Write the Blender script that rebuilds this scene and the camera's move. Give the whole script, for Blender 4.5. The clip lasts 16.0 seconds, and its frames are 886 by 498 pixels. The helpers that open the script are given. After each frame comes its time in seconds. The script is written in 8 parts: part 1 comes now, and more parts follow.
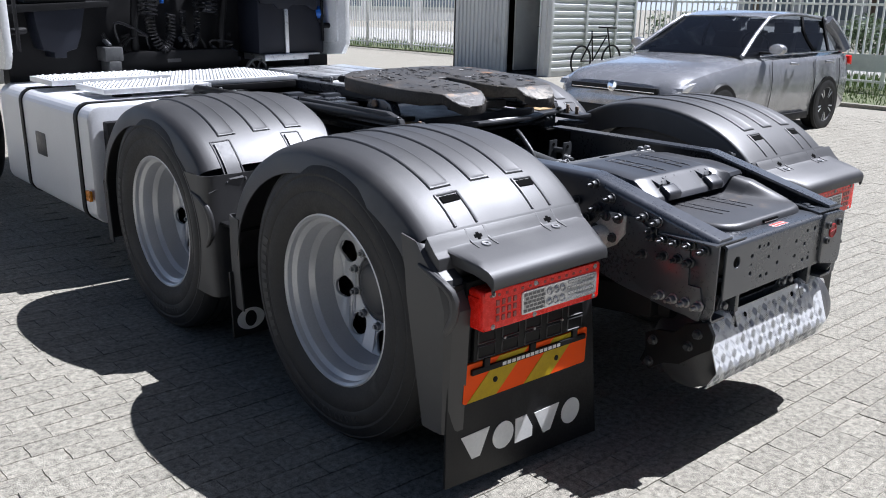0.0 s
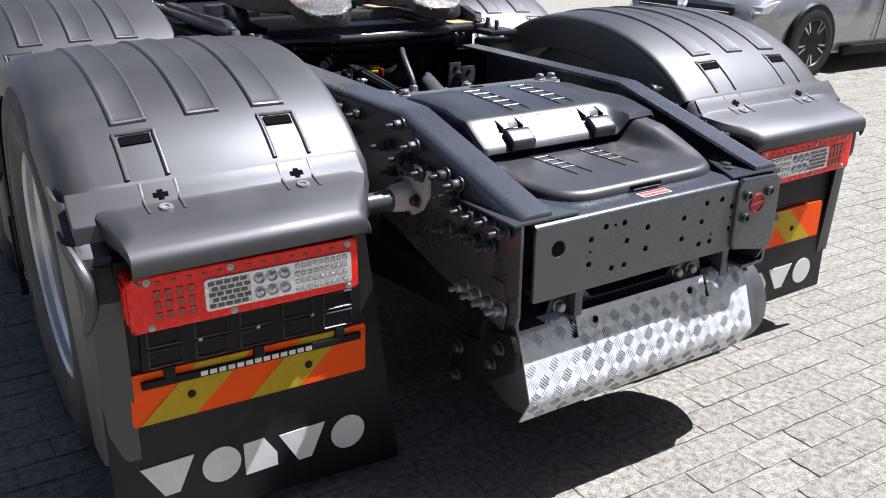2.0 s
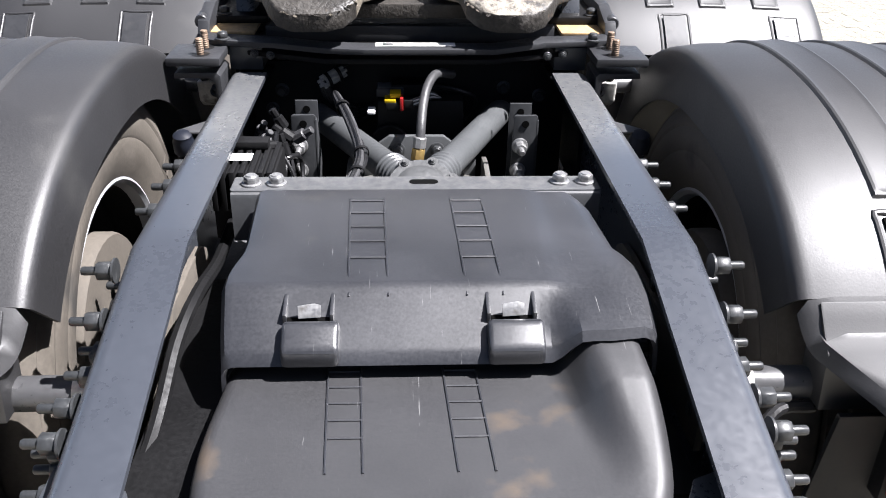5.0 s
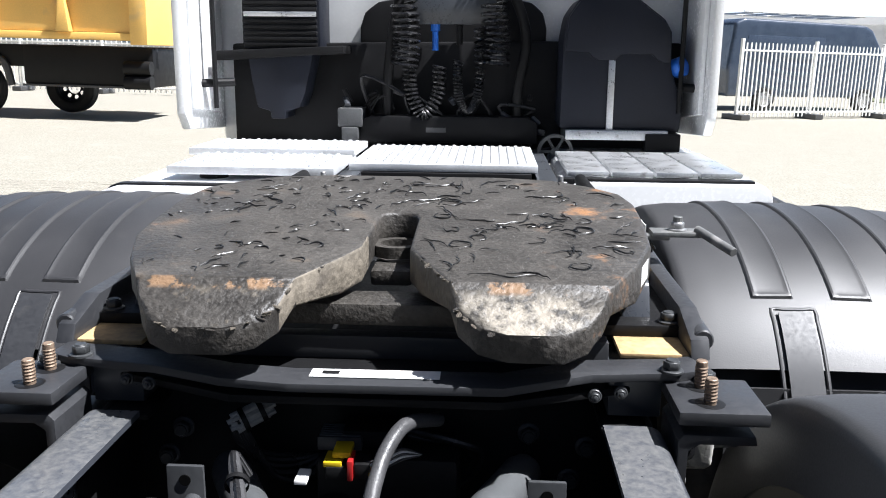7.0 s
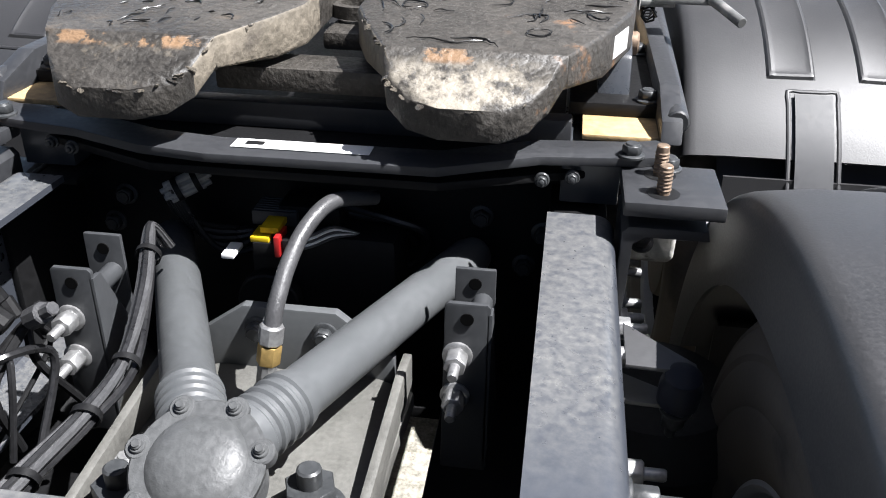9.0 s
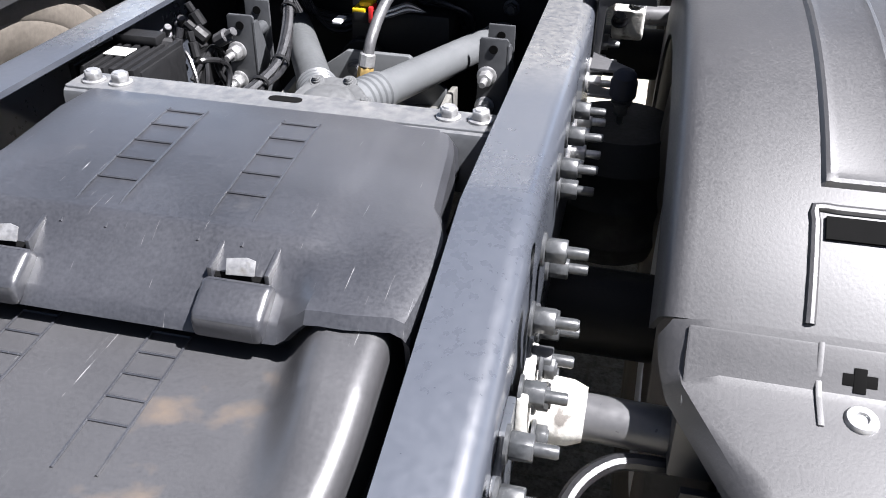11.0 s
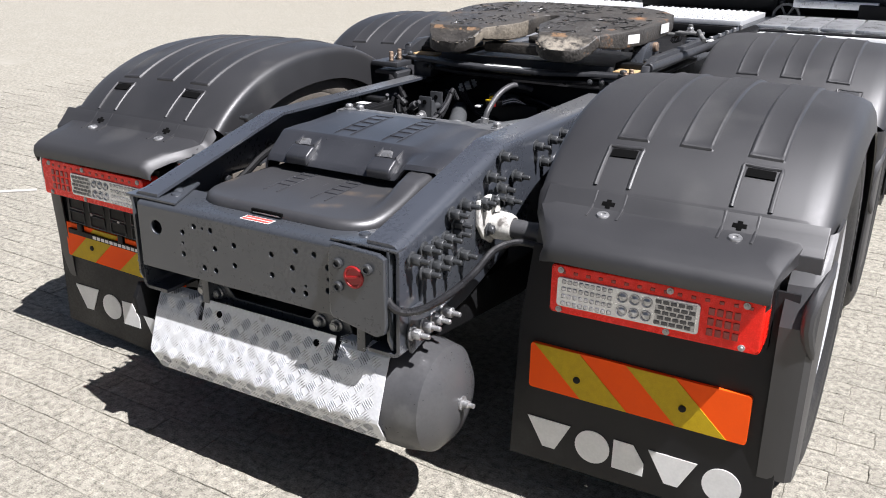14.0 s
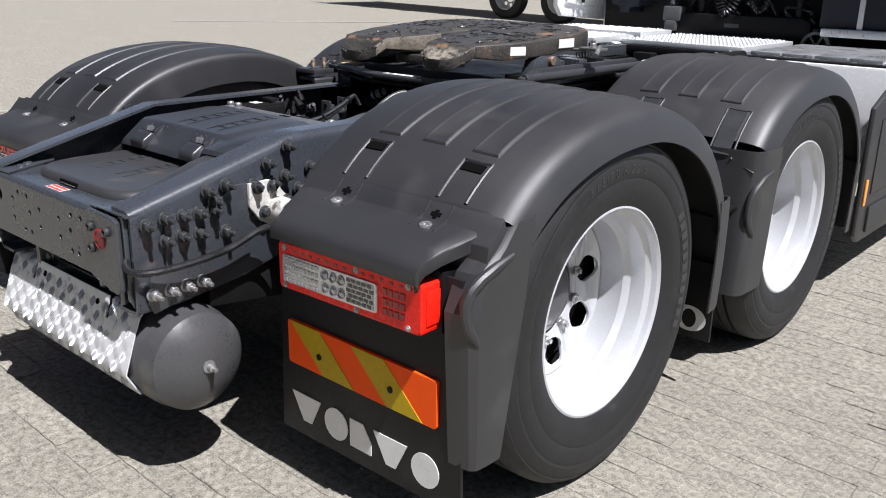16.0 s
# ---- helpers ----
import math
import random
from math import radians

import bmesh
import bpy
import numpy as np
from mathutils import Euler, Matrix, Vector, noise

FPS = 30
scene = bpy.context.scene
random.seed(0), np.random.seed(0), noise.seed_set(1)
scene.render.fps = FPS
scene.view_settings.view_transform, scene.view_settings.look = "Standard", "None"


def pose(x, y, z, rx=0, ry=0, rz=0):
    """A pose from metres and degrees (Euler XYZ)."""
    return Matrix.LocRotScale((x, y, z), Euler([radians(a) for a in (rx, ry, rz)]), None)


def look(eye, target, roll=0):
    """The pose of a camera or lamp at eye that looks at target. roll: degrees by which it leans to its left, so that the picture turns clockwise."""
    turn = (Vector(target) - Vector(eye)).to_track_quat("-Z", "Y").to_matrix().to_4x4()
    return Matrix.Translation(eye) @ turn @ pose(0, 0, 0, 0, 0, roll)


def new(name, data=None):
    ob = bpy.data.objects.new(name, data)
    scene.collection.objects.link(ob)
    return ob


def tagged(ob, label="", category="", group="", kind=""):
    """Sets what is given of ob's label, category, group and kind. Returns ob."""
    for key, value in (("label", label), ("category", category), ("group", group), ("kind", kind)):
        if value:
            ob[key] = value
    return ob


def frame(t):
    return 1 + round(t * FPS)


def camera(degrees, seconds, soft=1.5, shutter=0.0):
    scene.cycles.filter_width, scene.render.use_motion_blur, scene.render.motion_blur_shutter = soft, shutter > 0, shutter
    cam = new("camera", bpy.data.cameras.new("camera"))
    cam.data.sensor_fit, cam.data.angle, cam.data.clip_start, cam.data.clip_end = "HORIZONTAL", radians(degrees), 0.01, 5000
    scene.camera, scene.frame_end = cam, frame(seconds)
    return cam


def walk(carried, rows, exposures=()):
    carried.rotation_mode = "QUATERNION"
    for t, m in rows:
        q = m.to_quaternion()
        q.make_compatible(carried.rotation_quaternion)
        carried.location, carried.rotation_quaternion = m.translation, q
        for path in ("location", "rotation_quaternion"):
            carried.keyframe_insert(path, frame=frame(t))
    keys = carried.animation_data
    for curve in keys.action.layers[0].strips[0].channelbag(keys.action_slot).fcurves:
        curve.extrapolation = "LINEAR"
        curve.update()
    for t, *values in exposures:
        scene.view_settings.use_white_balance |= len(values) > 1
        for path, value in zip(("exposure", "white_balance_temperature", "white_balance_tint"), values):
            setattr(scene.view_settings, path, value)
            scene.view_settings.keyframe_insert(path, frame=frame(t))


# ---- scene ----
cam = camera(54.4, 16.0, soft=1.0)
PATH = [
    (0, (-2.742, -1.687, 1.514), (-1.473, -0.25, 0.944), 0.5),
    (0.5, (-2.486, -1.748, 1.446), (-1.238, -0.291, 0.882), 0.6),
    (1, (-2.139, -1.693, 1.409), (-0.927, -0.215, 0.82), 0.7),
    (1.5, (-1.796, -1.671, 1.367), (-0.668, -0.149, 0.727), 0.4),
    (2, (-1.449, -1.675, 1.388), (-0.454, -0.105, 0.649), 0.4),
    (2.5, (-1.115, -1.589, 1.389), (-0.193, -0.016, 0.568), 0.6),
    (3, (-0.828, -1.501, 1.401), (0.011, 0.08, 0.509), 0.8),
    (3.2, (-0.717, -1.478, 1.41), (0.067, 0.124, 0.503), 0.9),
    (5.3, (0.043, -0.781, 1.487), (0.077, 0.99, 0.557), 1.0),
    (5.5, (0.063, -0.682, 1.457), (0.076, 1.1, 0.549), 1.0),
    (6, (0.067, -0.388, 1.42), (0.053, 1.45, 0.632), 1.1),
    (6.5, (0.103, -0.224, 1.408), (0.051, 1.678, 0.789), 0.6),
    (7, (0.176, -0.094, 1.413), (0.071, 1.854, 0.971), 0.5),
    (7.5, (0.24, -0.043, 1.411), (0.069, 1.91, 1.017), 0.6),
    (8, (0.288, -0.005, 1.393), (0.062, 1.933, 0.953), 0.6),
    (8.5, (0.327, 0.029, 1.381), (0.075, 1.894, 0.704), 0.8),
    (9, (0.348, 0.03, 1.376), (0.101, 1.784, 0.447), 0.9),
    (9.5, (0.359, -0.026, 1.362), (0.119, 1.636, 0.274), 1.1),
    (10, (0.397, -0.18, 1.362), (0.15, 1.462, 0.246), 1.0),
    (10.2, (0.41, -0.258, 1.356), (0.164, 1.383, 0.24), 1.1),
    (12.3, (0.744, -1.211, 1.369), (0.056, 0.447, 0.487), 1.1),
    (12.5, (0.795, -1.298, 1.395), (0.075, 0.356, 0.532), 1.0),
    (13, (0.986, -1.489, 1.408), (0.173, 0.16, 0.621), 0.9),
    (13.5, (1.172, -1.658, 1.427), (0.28, -0.021, 0.704), 0.8),
    (14, (1.384, -1.818, 1.429), (0.457, -0.186, 0.739), 0.8),
    (14.5, (1.657, -1.859, 1.414), (0.678, -0.234, 0.78), 0.9),
    (15, (1.959, -1.806, 1.385), (0.782, -0.31, 0.774), 0.6),
    (15.5, (2.168, -1.557, 1.353), (0.929, -0.112, 0.739), 0.9),
    (16, (2.345, -1.325, 1.363), (1.081, 0.095, 0.744), 1.1),
]
EXPOSURES = [(0.0, 0.9, 5550, 15), (1.5, 1.05, 5600, 15), (3.2, 1.25, 5720, 15), (5.3, 1.75, 5950, 15), (6.5, 1.55, 5900, 12), (7.2, 1.33, 5780, 12), (7.8, 1.0, 5780, 12), (8.3, 1.1, 5850, 12), (9.2, 1.82, 5930, 12), (10.2, 2.2, 5950, 15), (12.3, 2.05, 5850, 15), (13.5, 1.28, 5900, 15), (14.0, 1.08, 5900, 15), (14.5, 0.92, 5900, 15), (16.0, 0.66, 5850, 15)]
# the truck leans a little on its springs; path and truck are both given along its own axes
LEAN = Matrix.Rotation(radians(-1.1), 4, "Y")
walk(cam, [(t, LEAN @ look(eye, target, roll)) for t, eye, target, roll in PATH], EXPOSURES)

# ---- sky and sun ----
SUN_DIR = Vector((0.56, -0.13, 1.0)).normalized()
world = bpy.data.worlds.new("world")
scene.world = world
world.use_nodes = True
wn = world.node_tree.nodes
wl = world.node_tree.links
sky = wn.new("ShaderNodeTexSky")
sky.sky_type = "NISHITA"
sky.sun_disc = False
sky.sun_elevation = math.asin(SUN_DIR.z)
sky.sun_rotation = math.atan2(SUN_DIR.x, SUN_DIR.y)
sky.air_density, sky.dust_density, sky.ozone_density = 1.0, 4.0, 3.0
wn["Background"].inputs["Strength"].default_value = 0.0165
wl.new(sky.outputs["Color"], wn["Background"].inputs["Color"])
sun = new("sun", bpy.data.lights.new("sun", "SUN"))
sun.data.energy, sun.data.angle, sun.data.color = 5.0, radians(0.5), (1.0, 0.95, 0.87)
sun.matrix_world = look(SUN_DIR * 30, (0, 0, 0))


# ---- materials ----
def mat(name, color, rough=0.5, metal=0.0, var=0.15, scale=6.0, fine=60.0, bump=0.15, rough_var=0.12, stain=None, stain_amount=0.0,
        stain_scale=3.0, coat=0.0, spec=0.5, distance=0.002):
    """Base colour with coarse and fine variation, rough patches, an optional second colour in stains, and fine relief."""
    m = bpy.data.materials.new(name)
    m.use_nodes = True
    nt = m.node_tree
    n, l = nt.nodes, nt.links
    b = n["Principled BSDF"]
    tc = n.new("ShaderNodeTexCoord")

    def noise_tex(s, detail=4.0):
        t = n.new("ShaderNodeTexNoise")
        t.inputs["Scale"].default_value = s
        t.inputs["Detail"].default_value = detail
        l.new(tc.outputs["Object"], t.inputs["Vector"])
        return t

    big, small = noise_tex(scale), noise_tex(fine, 6.0)
    mix = n.new("ShaderNodeMix")
    mix.data_type = "RGBA"
    lo = [max(0, c * (1 - var)) for c in color]
    hi = [min(1, c * (1 + var)) for c in color]
    mix.inputs["A"].default_value = (*lo, 1)
    mix.inputs["B"].default_value = (*hi, 1)
    add = n.new("ShaderNodeMath")
    add.operation = "MULTIPLY_ADD"
    add.inputs[1].default_value = 0.5
    l.new(small.outputs["Fac"], add.inputs[0])
    half = n.new("ShaderNodeMath")
    half.operation = "MULTIPLY"
    half.inputs[1].default_value = 0.5
    l.new(big.outputs["Fac"], half.inputs[0])
    l.new(half.outputs[0], add.inputs[2])
    ramp = n.new("ShaderNodeMapRange")
    ramp.inputs["From Min"].default_value, ramp.inputs["From Max"].default_value = 0.35, 0.65
    l.new(add.outputs[0], ramp.inputs["Value"])
    l.new(ramp.outputs["Result"], mix.inputs["Factor"])
    out = mix.outputs["Result"]
    if stain:
        st = noise_tex(stain_scale, 8.0)
        sr = n.new("ShaderNodeMapRange")
        sr.inputs["From Min"].default_value, sr.inputs["From Max"].default_value = 0.72 - 0.3 * stain_amount, 0.80 - 0.2 * stain_amount
        l.new(st.outputs["Fac"], sr.inputs["Value"])
        m2 = n.new("ShaderNodeMix")
        m2.data_type = "RGBA"
        m2.inputs["B"].default_value = (*stain, 1)
        l.new(out, m2.inputs["A"])
        l.new(sr.outputs["Result"], m2.inputs["Factor"])
        out = m2.outputs["Result"]
    l.new(out, b.inputs["Base Color"])
    rr = n.new("ShaderNodeMapRange")
    rr.inputs["To Min"].default_value, rr.inputs["To Max"].default_value = max(0.02, rough - rough_var), min(1, rough + rough_var)
    l.new(ramp.outputs["Result"], rr.inputs["Value"])
    l.new(rr.outputs["Result"], b.inputs["Roughness"])
    b.inputs["Metallic"].default_value = metal
    b.inputs["Specular IOR Level"].default_value = spec
    b.inputs["Coat Weight"].default_value = coat
    b.inputs["Coat Roughness"].default_value = 0.08
    if bump:
        bp = n.new("ShaderNodeBump")
        bp.inputs["Strength"].default_value, bp.inputs["Distance"].default_value = bump, distance
        l.new(small.outputs["Fac"], bp.inputs["Height"])
        l.new(bp.outputs["Normal"], b.inputs["Normal"])
    return m


M_GUARD = mat("guard_plastic", (0.0210, 0.0208, 0.0222), 0.52, var=0.24, scale=3, fine=300, bump=0.34, distance=0.0004, stain=(0.040, 0.0395, 0.039), stain_amount=0.34, stain_scale=4, spec=0.76, rough_var=0.08)
M_LID = mat("lid_plastic", (0.027, 0.028, 0.032), 0.38, var=0.3, scale=7, fine=260, bump=0.12, distance=0.0004, stain=(0.042, 0.041, 0.041), stain_amount=0.26, stain_scale=9, spec=0.8, rough_var=0.05)


def scratched(m, color, amount, turn):
    """Short pale scratches along one direction."""
    n, l = m.node_tree.nodes, m.node_tree.links
    b = n["Principled BSDF"]
    src = b.inputs["Base Color"].links[0].from_socket
    tc, mp, t, r, mx = n.new("ShaderNodeTexCoord"), n.new("ShaderNodeMapping"), n.new("ShaderNodeTexNoise"), n.new("ShaderNodeMapRange"), n.new("ShaderNodeMix")
    mp.inputs["Rotation"].default_value = (0, 0, radians(turn))
    mp.inputs["Scale"].default_value = (300, 11, 11)
    l.new(tc.outputs["Object"], mp.inputs["Vector"])
    l.new(mp.outputs["Vector"], t.inputs["Vector"])
    t.inputs["Scale"].default_value, t.inputs["Detail"].default_value, t.inputs["Distortion"].default_value = 1.0, 3.0, 0.4
    r.inputs["From Min"].default_value, r.inputs["From Max"].default_value = 0.76 - amount, 0.80 - amount
    l.new(t.outputs["Fac"], r.inputs["Value"])
    mx.data_type = "RGBA"
    mx.inputs["B"].default_value = (*color, 1)
    l.new(src, mx.inputs["A"])
    l.new(r.outputs["Result"], mx.inputs["Factor"])
    l.new(mx.outputs["Result"], b.inputs["Base Color"])


for plastic in (M_GUARD, M_LID):
    plastic.node_tree.nodes["Principled BSDF"].inputs["IOR"].default_value = 1.55
scratched(M_LID, (0.20, 0.20, 0.20), 0.030, 20)
scratched(M_LID, (0.20, 0.20, 0.20), 0.03, -55)
scratched(M_GUARD, (0.09, 0.09, 0.09), -0.02, 70)
M_FRAME = mat("frame_paint", (0.043, 0.047, 0.054), 0.30, var=0.08, scale=5, fine=90, bump=0.02, distance=0.0004, stain=(0.10, 0.10, 0.10), stain_amount=0.07, stain_scale=9, spec=0.9, rough_var=0.05)
M_BAR = mat("dull_frame_paint", (0.066, 0.069, 0.074), 0.5, var=0.12, scale=12, fine=120, bump=0.1, distance=0.0008, stain=(0.14, 0.138, 0.132), stain_amount=0.12, stain_scale=14)
M_DULL = mat("dull_black_steel", (0.030, 0.031, 0.034), 0.48, var=0.15, scale=8, fine=120, bump=0.08, distance=0.0006, stain=(0.06, 0.058, 0.055), stain_amount=0.2, stain_scale=12)
M_LID_LOW = mat("stained_lid_plastic", (0.036, 0.036, 0.038), 0.42, var=0.16, scale=7, fine=260, bump=0.12, distance=0.0004, stain=(0.095, 0.073, 0.053), stain_amount=0.27, stain_scale=7, spec=0.9, rough_var=0.05)
scratched(M_LID_LOW, (0.18, 0.18, 0.18), 0.03, 20)
M_DUSTY = mat("dusty_frame_paint", (0.105, 0.107, 0.105), 0.6, var=0.2, scale=14, fine=120, bump=0.25, distance=0.001, stain=(0.26, 0.25, 0.24), stain_amount=0.55, stain_scale=18)
# near-black for solid pieces that stand in for the shade inside holes
M_HOLE_SHADE = mat("hole_shade_black", (0.004, 0.004, 0.004), 0.95, spec=0.05, var=0.1, bump=0.0)
M_BLACK = mat("black_plastic", (0.009, 0.009, 0.0095), 0.5, spec=0.18, var=0.25, scale=9, fine=150, bump=0.2, distance=0.0006)
M_RUBBER = mat("tyre_rubber", (0.013, 0.013, 0.0135), 0.66, var=0.25, scale=8, fine=120, bump=0.3, distance=0.001, stain=(0.042, 0.041, 0.039), stain_amount=0.25, stain_scale=7)
M_OLD_RUBBER = mat("dusty_tyre_rubber", (0.105, 0.092, 0.076), 0.8, var=0.22, scale=10, fine=120, bump=0.3, distance=0.001, stain=(0.05, 0.047, 0.043), stain_amount=0.4, stain_scale=6)
M_PRINT = mat("raised_rubber", (0.036, 0.036, 0.036), 0.6, var=0.2, scale=8, fine=120, bump=0.1)
M_FLAP = mat("flap_rubber", (0.010, 0.010, 0.011), 0.55, spec=0.3, var=0.25, scale=6, fine=140, bump=0.2, distance=0.0006, stain=(0.03, 0.03, 0.03), stain_amount=0.3)
M_RIM = mat("silver_rim_paint", (0.56, 0.57, 0.59), 0.32, metal=0.3, var=0.06, scale=6, fine=150, bump=0.0, rough_var=0.04, stain=(0.36, 0.34, 0.31), stain_amount=0.06, stain_scale=10)
M_ALU = mat("aluminium", (0.66, 0.67, 0.68), 0.36, metal=0.85, var=0.12, scale=10, fine=120, bump=0.12, stain=(0.3, 0.29, 0.28), stain_amount=0.35, stain_scale=16)
M_ZINC = mat("zinc_bolt", (0.36, 0.36, 0.36), 0.42, metal=0.7, var=0.25, scale=30, fine=200, bump=0.1, stain=(0.2, 0.19, 0.17), stain_amount=0.4, stain_scale=40)
M_BOLT = mat("painted_bolt", (0.036, 0.038, 0.040), 0.42, var=0.3, scale=40, fine=200, bump=0.1, stain=(0.14, 0.14, 0.135), stain_amount=0.35, stain_scale=50)
M_STUD = mat("rusty_stud", (0.24, 0.175, 0.125), 0.55, metal=0.5, var=0.3, scale=40, fine=200, bump=0.3)
M_BRASS = mat("brass", (0.55, 0.38, 0.14), 0.4, metal=0.7, var=0.2, scale=40, fine=150)
M_FIFTH = mat("greasy_cast_iron", (0.042, 0.038, 0.033), 0.52, var=0.5, scale=9, fine=110, bump=0.75, distance=0.004, stain=(0.085, 0.066, 0.048), stain_amount=0.3, stain_scale=9)
M_FIFTH_EDGE = mat("worn_cast_iron", (0.15, 0.13, 0.10), 0.7, var=0.4, scale=14, fine=90, bump=0.8, distance=0.004, stain=(0.05, 0.042, 0.035), stain_amount=0.6, stain_scale=10)


def worn_ramps(m):
    """Bare tan iron rubbed through the grease on the two ramps, rust chips along their upper edge."""
    n, l = m.node_tree.nodes, m.node_tree.links
    b = n["Principled BSDF"]
    tc = n.new("ShaderNodeTexCoord")
    xyz = n.new("ShaderNodeSeparateXYZ")
    l.new(tc.outputs["Object"], xyz.inputs[0])

    def band(sock, a, b0, c, d):
        """1 between b0 and c, falling to 0 at a and d."""
        up, down, mul = n.new("ShaderNodeMapRange"), n.new("ShaderNodeMapRange"), n.new("ShaderNodeMath")
        up.inputs["From Min"].default_value, up.inputs["From Max"].default_value = a, b0
        down.inputs["From Min"].default_value, down.inputs["From Max"].default_value = d, c
        mul.operation = "MULTIPLY"
        l.new(sock, up.inputs["Value"])
        l.new(sock, down.inputs["Value"])
        l.new(up.outputs["Result"], mul.inputs[0])
        l.new(down.outputs["Result"], mul.inputs[1])
        return mul.outputs[0]

    def times(p, q, op="MULTIPLY"):
        k = n.new("ShaderNodeMath")
        k.operation = op
        l.new(p, k.inputs[0])
        if isinstance(q, bpy.types.NodeSocket):
            l.new(q, k.inputs[1])
        else:
            k.inputs[1].default_value = q
        return k.outputs[0]

    def rough_noise(scale, lo, hi, detail=8.0):
        t, r = n.new("ShaderNodeTexNoise"), n.new("ShaderNodeMapRange")
        t.inputs["Scale"].default_value, t.inputs["Detail"].default_value, t.inputs["Roughness"].default_value = scale, detail, 0.7
        r.inputs["From Min"].default_value, r.inputs["From Max"].default_value = lo, hi
        l.new(tc.outputs["Object"], t.inputs["Vector"])
        l.new(t.outputs["Fac"], r.inputs["Value"])
        return r.outputs["Result"]

    def over(color, fac):
        src = b.inputs["Base Color"].links[0].from_socket
        mx = n.new("ShaderNodeMix")
        mx.data_type = "RGBA"
        mx.inputs["B"].default_value = (*color, 1)
        l.new(src, mx.inputs["A"])
        l.new(fac, mx.inputs["Factor"])
        l.new(mx.outputs["Result"], b.inputs["Base Color"])

    right = times(band(xyz.outputs["Y"], 0.975, 0.985, 1.030, 1.058), band(xyz.outputs["X"], 0.12, 0.16, 0.29, 0.34))
    left = times(band(xyz.outputs["Y"], 0.975, 0.990, 1.025, 1.060), band(xyz.outputs["X"], -0.31, -0.27, -0.13, -0.08))
    geo, gz, up = n.new("ShaderNodeNewGeometry"), n.new("ShaderNodeSeparateXYZ"), n.new("ShaderNodeMapRange")
    l.new(geo.outputs["Normal"], gz.inputs[0])
    up.inputs["From Min"].default_value, up.inputs["From Max"].default_value = 0.5, 0.85
    l.new(gz.outputs["Z"], up.inputs["Value"])
    right, left = times(right, up.outputs["Result"]), times(left, up.outputs["Result"])
    over((0.27, 0.242, 0.195), times(right, rough_noise(38, 0.40, 0.56)))
    over((0.17, 0.145, 0.11), times(left, rough_noise(30, 0.55, 0.70)))
    over((0.20, 0.125, 0.07), times(band(xyz.outputs["Y"], 1.043, 1.050, 1.062, 1.068), rough_noise(12, 0.56, 0.60)))
    over((0.24, 0.12, 0.05), times(band(xyz.outputs["X"], 0.25, 0.34, 0.5, 0.6), rough_noise(9, 0.56, 0.68)))
    over((0.13, 0.08, 0.05), times(band(xyz.outputs["X"], -0.6, -0.5, -0.39, -0.33), rough_noise(9, 0.60, 0.70)))


worn_ramps(M_FIFTH)


def dust_film(m, color, y0, y1, scale, lo, hi):
    """Dust lying on upward faces over a stretch of the length."""
    n, l = m.node_tree.nodes, m.node_tree.links
    b = n["Principled BSDF"]
    src = b.inputs["Base Color"].links[0].from_socket
    tc, xyz, geo, gz = n.new("ShaderNodeTexCoord"), n.new("ShaderNodeSeparateXYZ"), n.new("ShaderNodeNewGeometry"), n.new("ShaderNodeSeparateXYZ")
    l.new(tc.outputs["Object"], xyz.inputs[0])
    l.new(geo.outputs["Normal"], gz.inputs[0])
    t = n.new("ShaderNodeTexNoise")
    t.inputs["Scale"].default_value, t.inputs["Detail"].default_value, t.inputs["Roughness"].default_value = scale, 10.0, 0.72
    l.new(tc.outputs["Object"], t.inputs["Vector"])
    fac = None
    for sock, a, c in ((gz.outputs["Z"], 0.6, 0.9), (xyz.outputs["Y"], y0 - 0.10, y0 + 0.06), (xyz.outputs["Y"], y1 + 0.04, y1 - 0.02), (t.outputs["Fac"], lo, hi)):
        r = n.new("ShaderNodeMapRange")
        r.inputs["From Min"].default_value, r.inputs["From Max"].default_value = a, c
        l.new(sock, r.inputs["Value"])
        if fac is None:
            fac = r.outputs["Result"]
        else:
            k = n.new("ShaderNodeMath")
            k.operation = "MULTIPLY"
            l.new(fac, k.inputs[0])
            l.new(r.outputs["Result"], k.inputs[1])
            fac = k.outputs[0]
    mx = n.new("ShaderNodeMix")
    mx.data_type = "RGBA"
    mx.inputs["B"].default_value = (*color, 1)
    l.new(src, mx.inputs["A"])
    l.new(fac, mx.inputs["Factor"])
    l.new(mx.outputs["Result"], b.inputs["Base Color"])


M_RAIL = mat("rail_paint", (0.047, 0.052, 0.063), 0.30, var=0.08, scale=5, fine=90, bump=0.02, distance=0.0004, stain=(0.10, 0.10, 0.10), stain_amount=0.07, stain_scale=9, spec=1.0, rough_var=0.05)
dust_film(M_RAIL, (0.17, 0.168, 0.160), 0.60, 1.04, 110, 0.32, 0.74)
dust_film(M_BAR, (0.18, 0.177, 0.168), 0.45, 0.52, 70, 0.40, 0.80)
M_GREASE = mat("old_grease", (0.008, 0.0075, 0.007), 0.36, var=0.3, scale=30, fine=100, bump=0.2)
M_RUST = mat("rusty_subframe", (0.45, 0.31, 0.15), 0.65, var=0.3, scale=14, fine=90, bump=0.4, distance=0.002, stain=(0.25, 0.16, 0.08), stain_amount=0.5, stain_scale=14)
M_WHITE = mat("white_cab_paint", (0.78, 0.79, 0.79), 0.22, var=0.03, scale=3, fine=60, bump=0.03, coat=0.4)
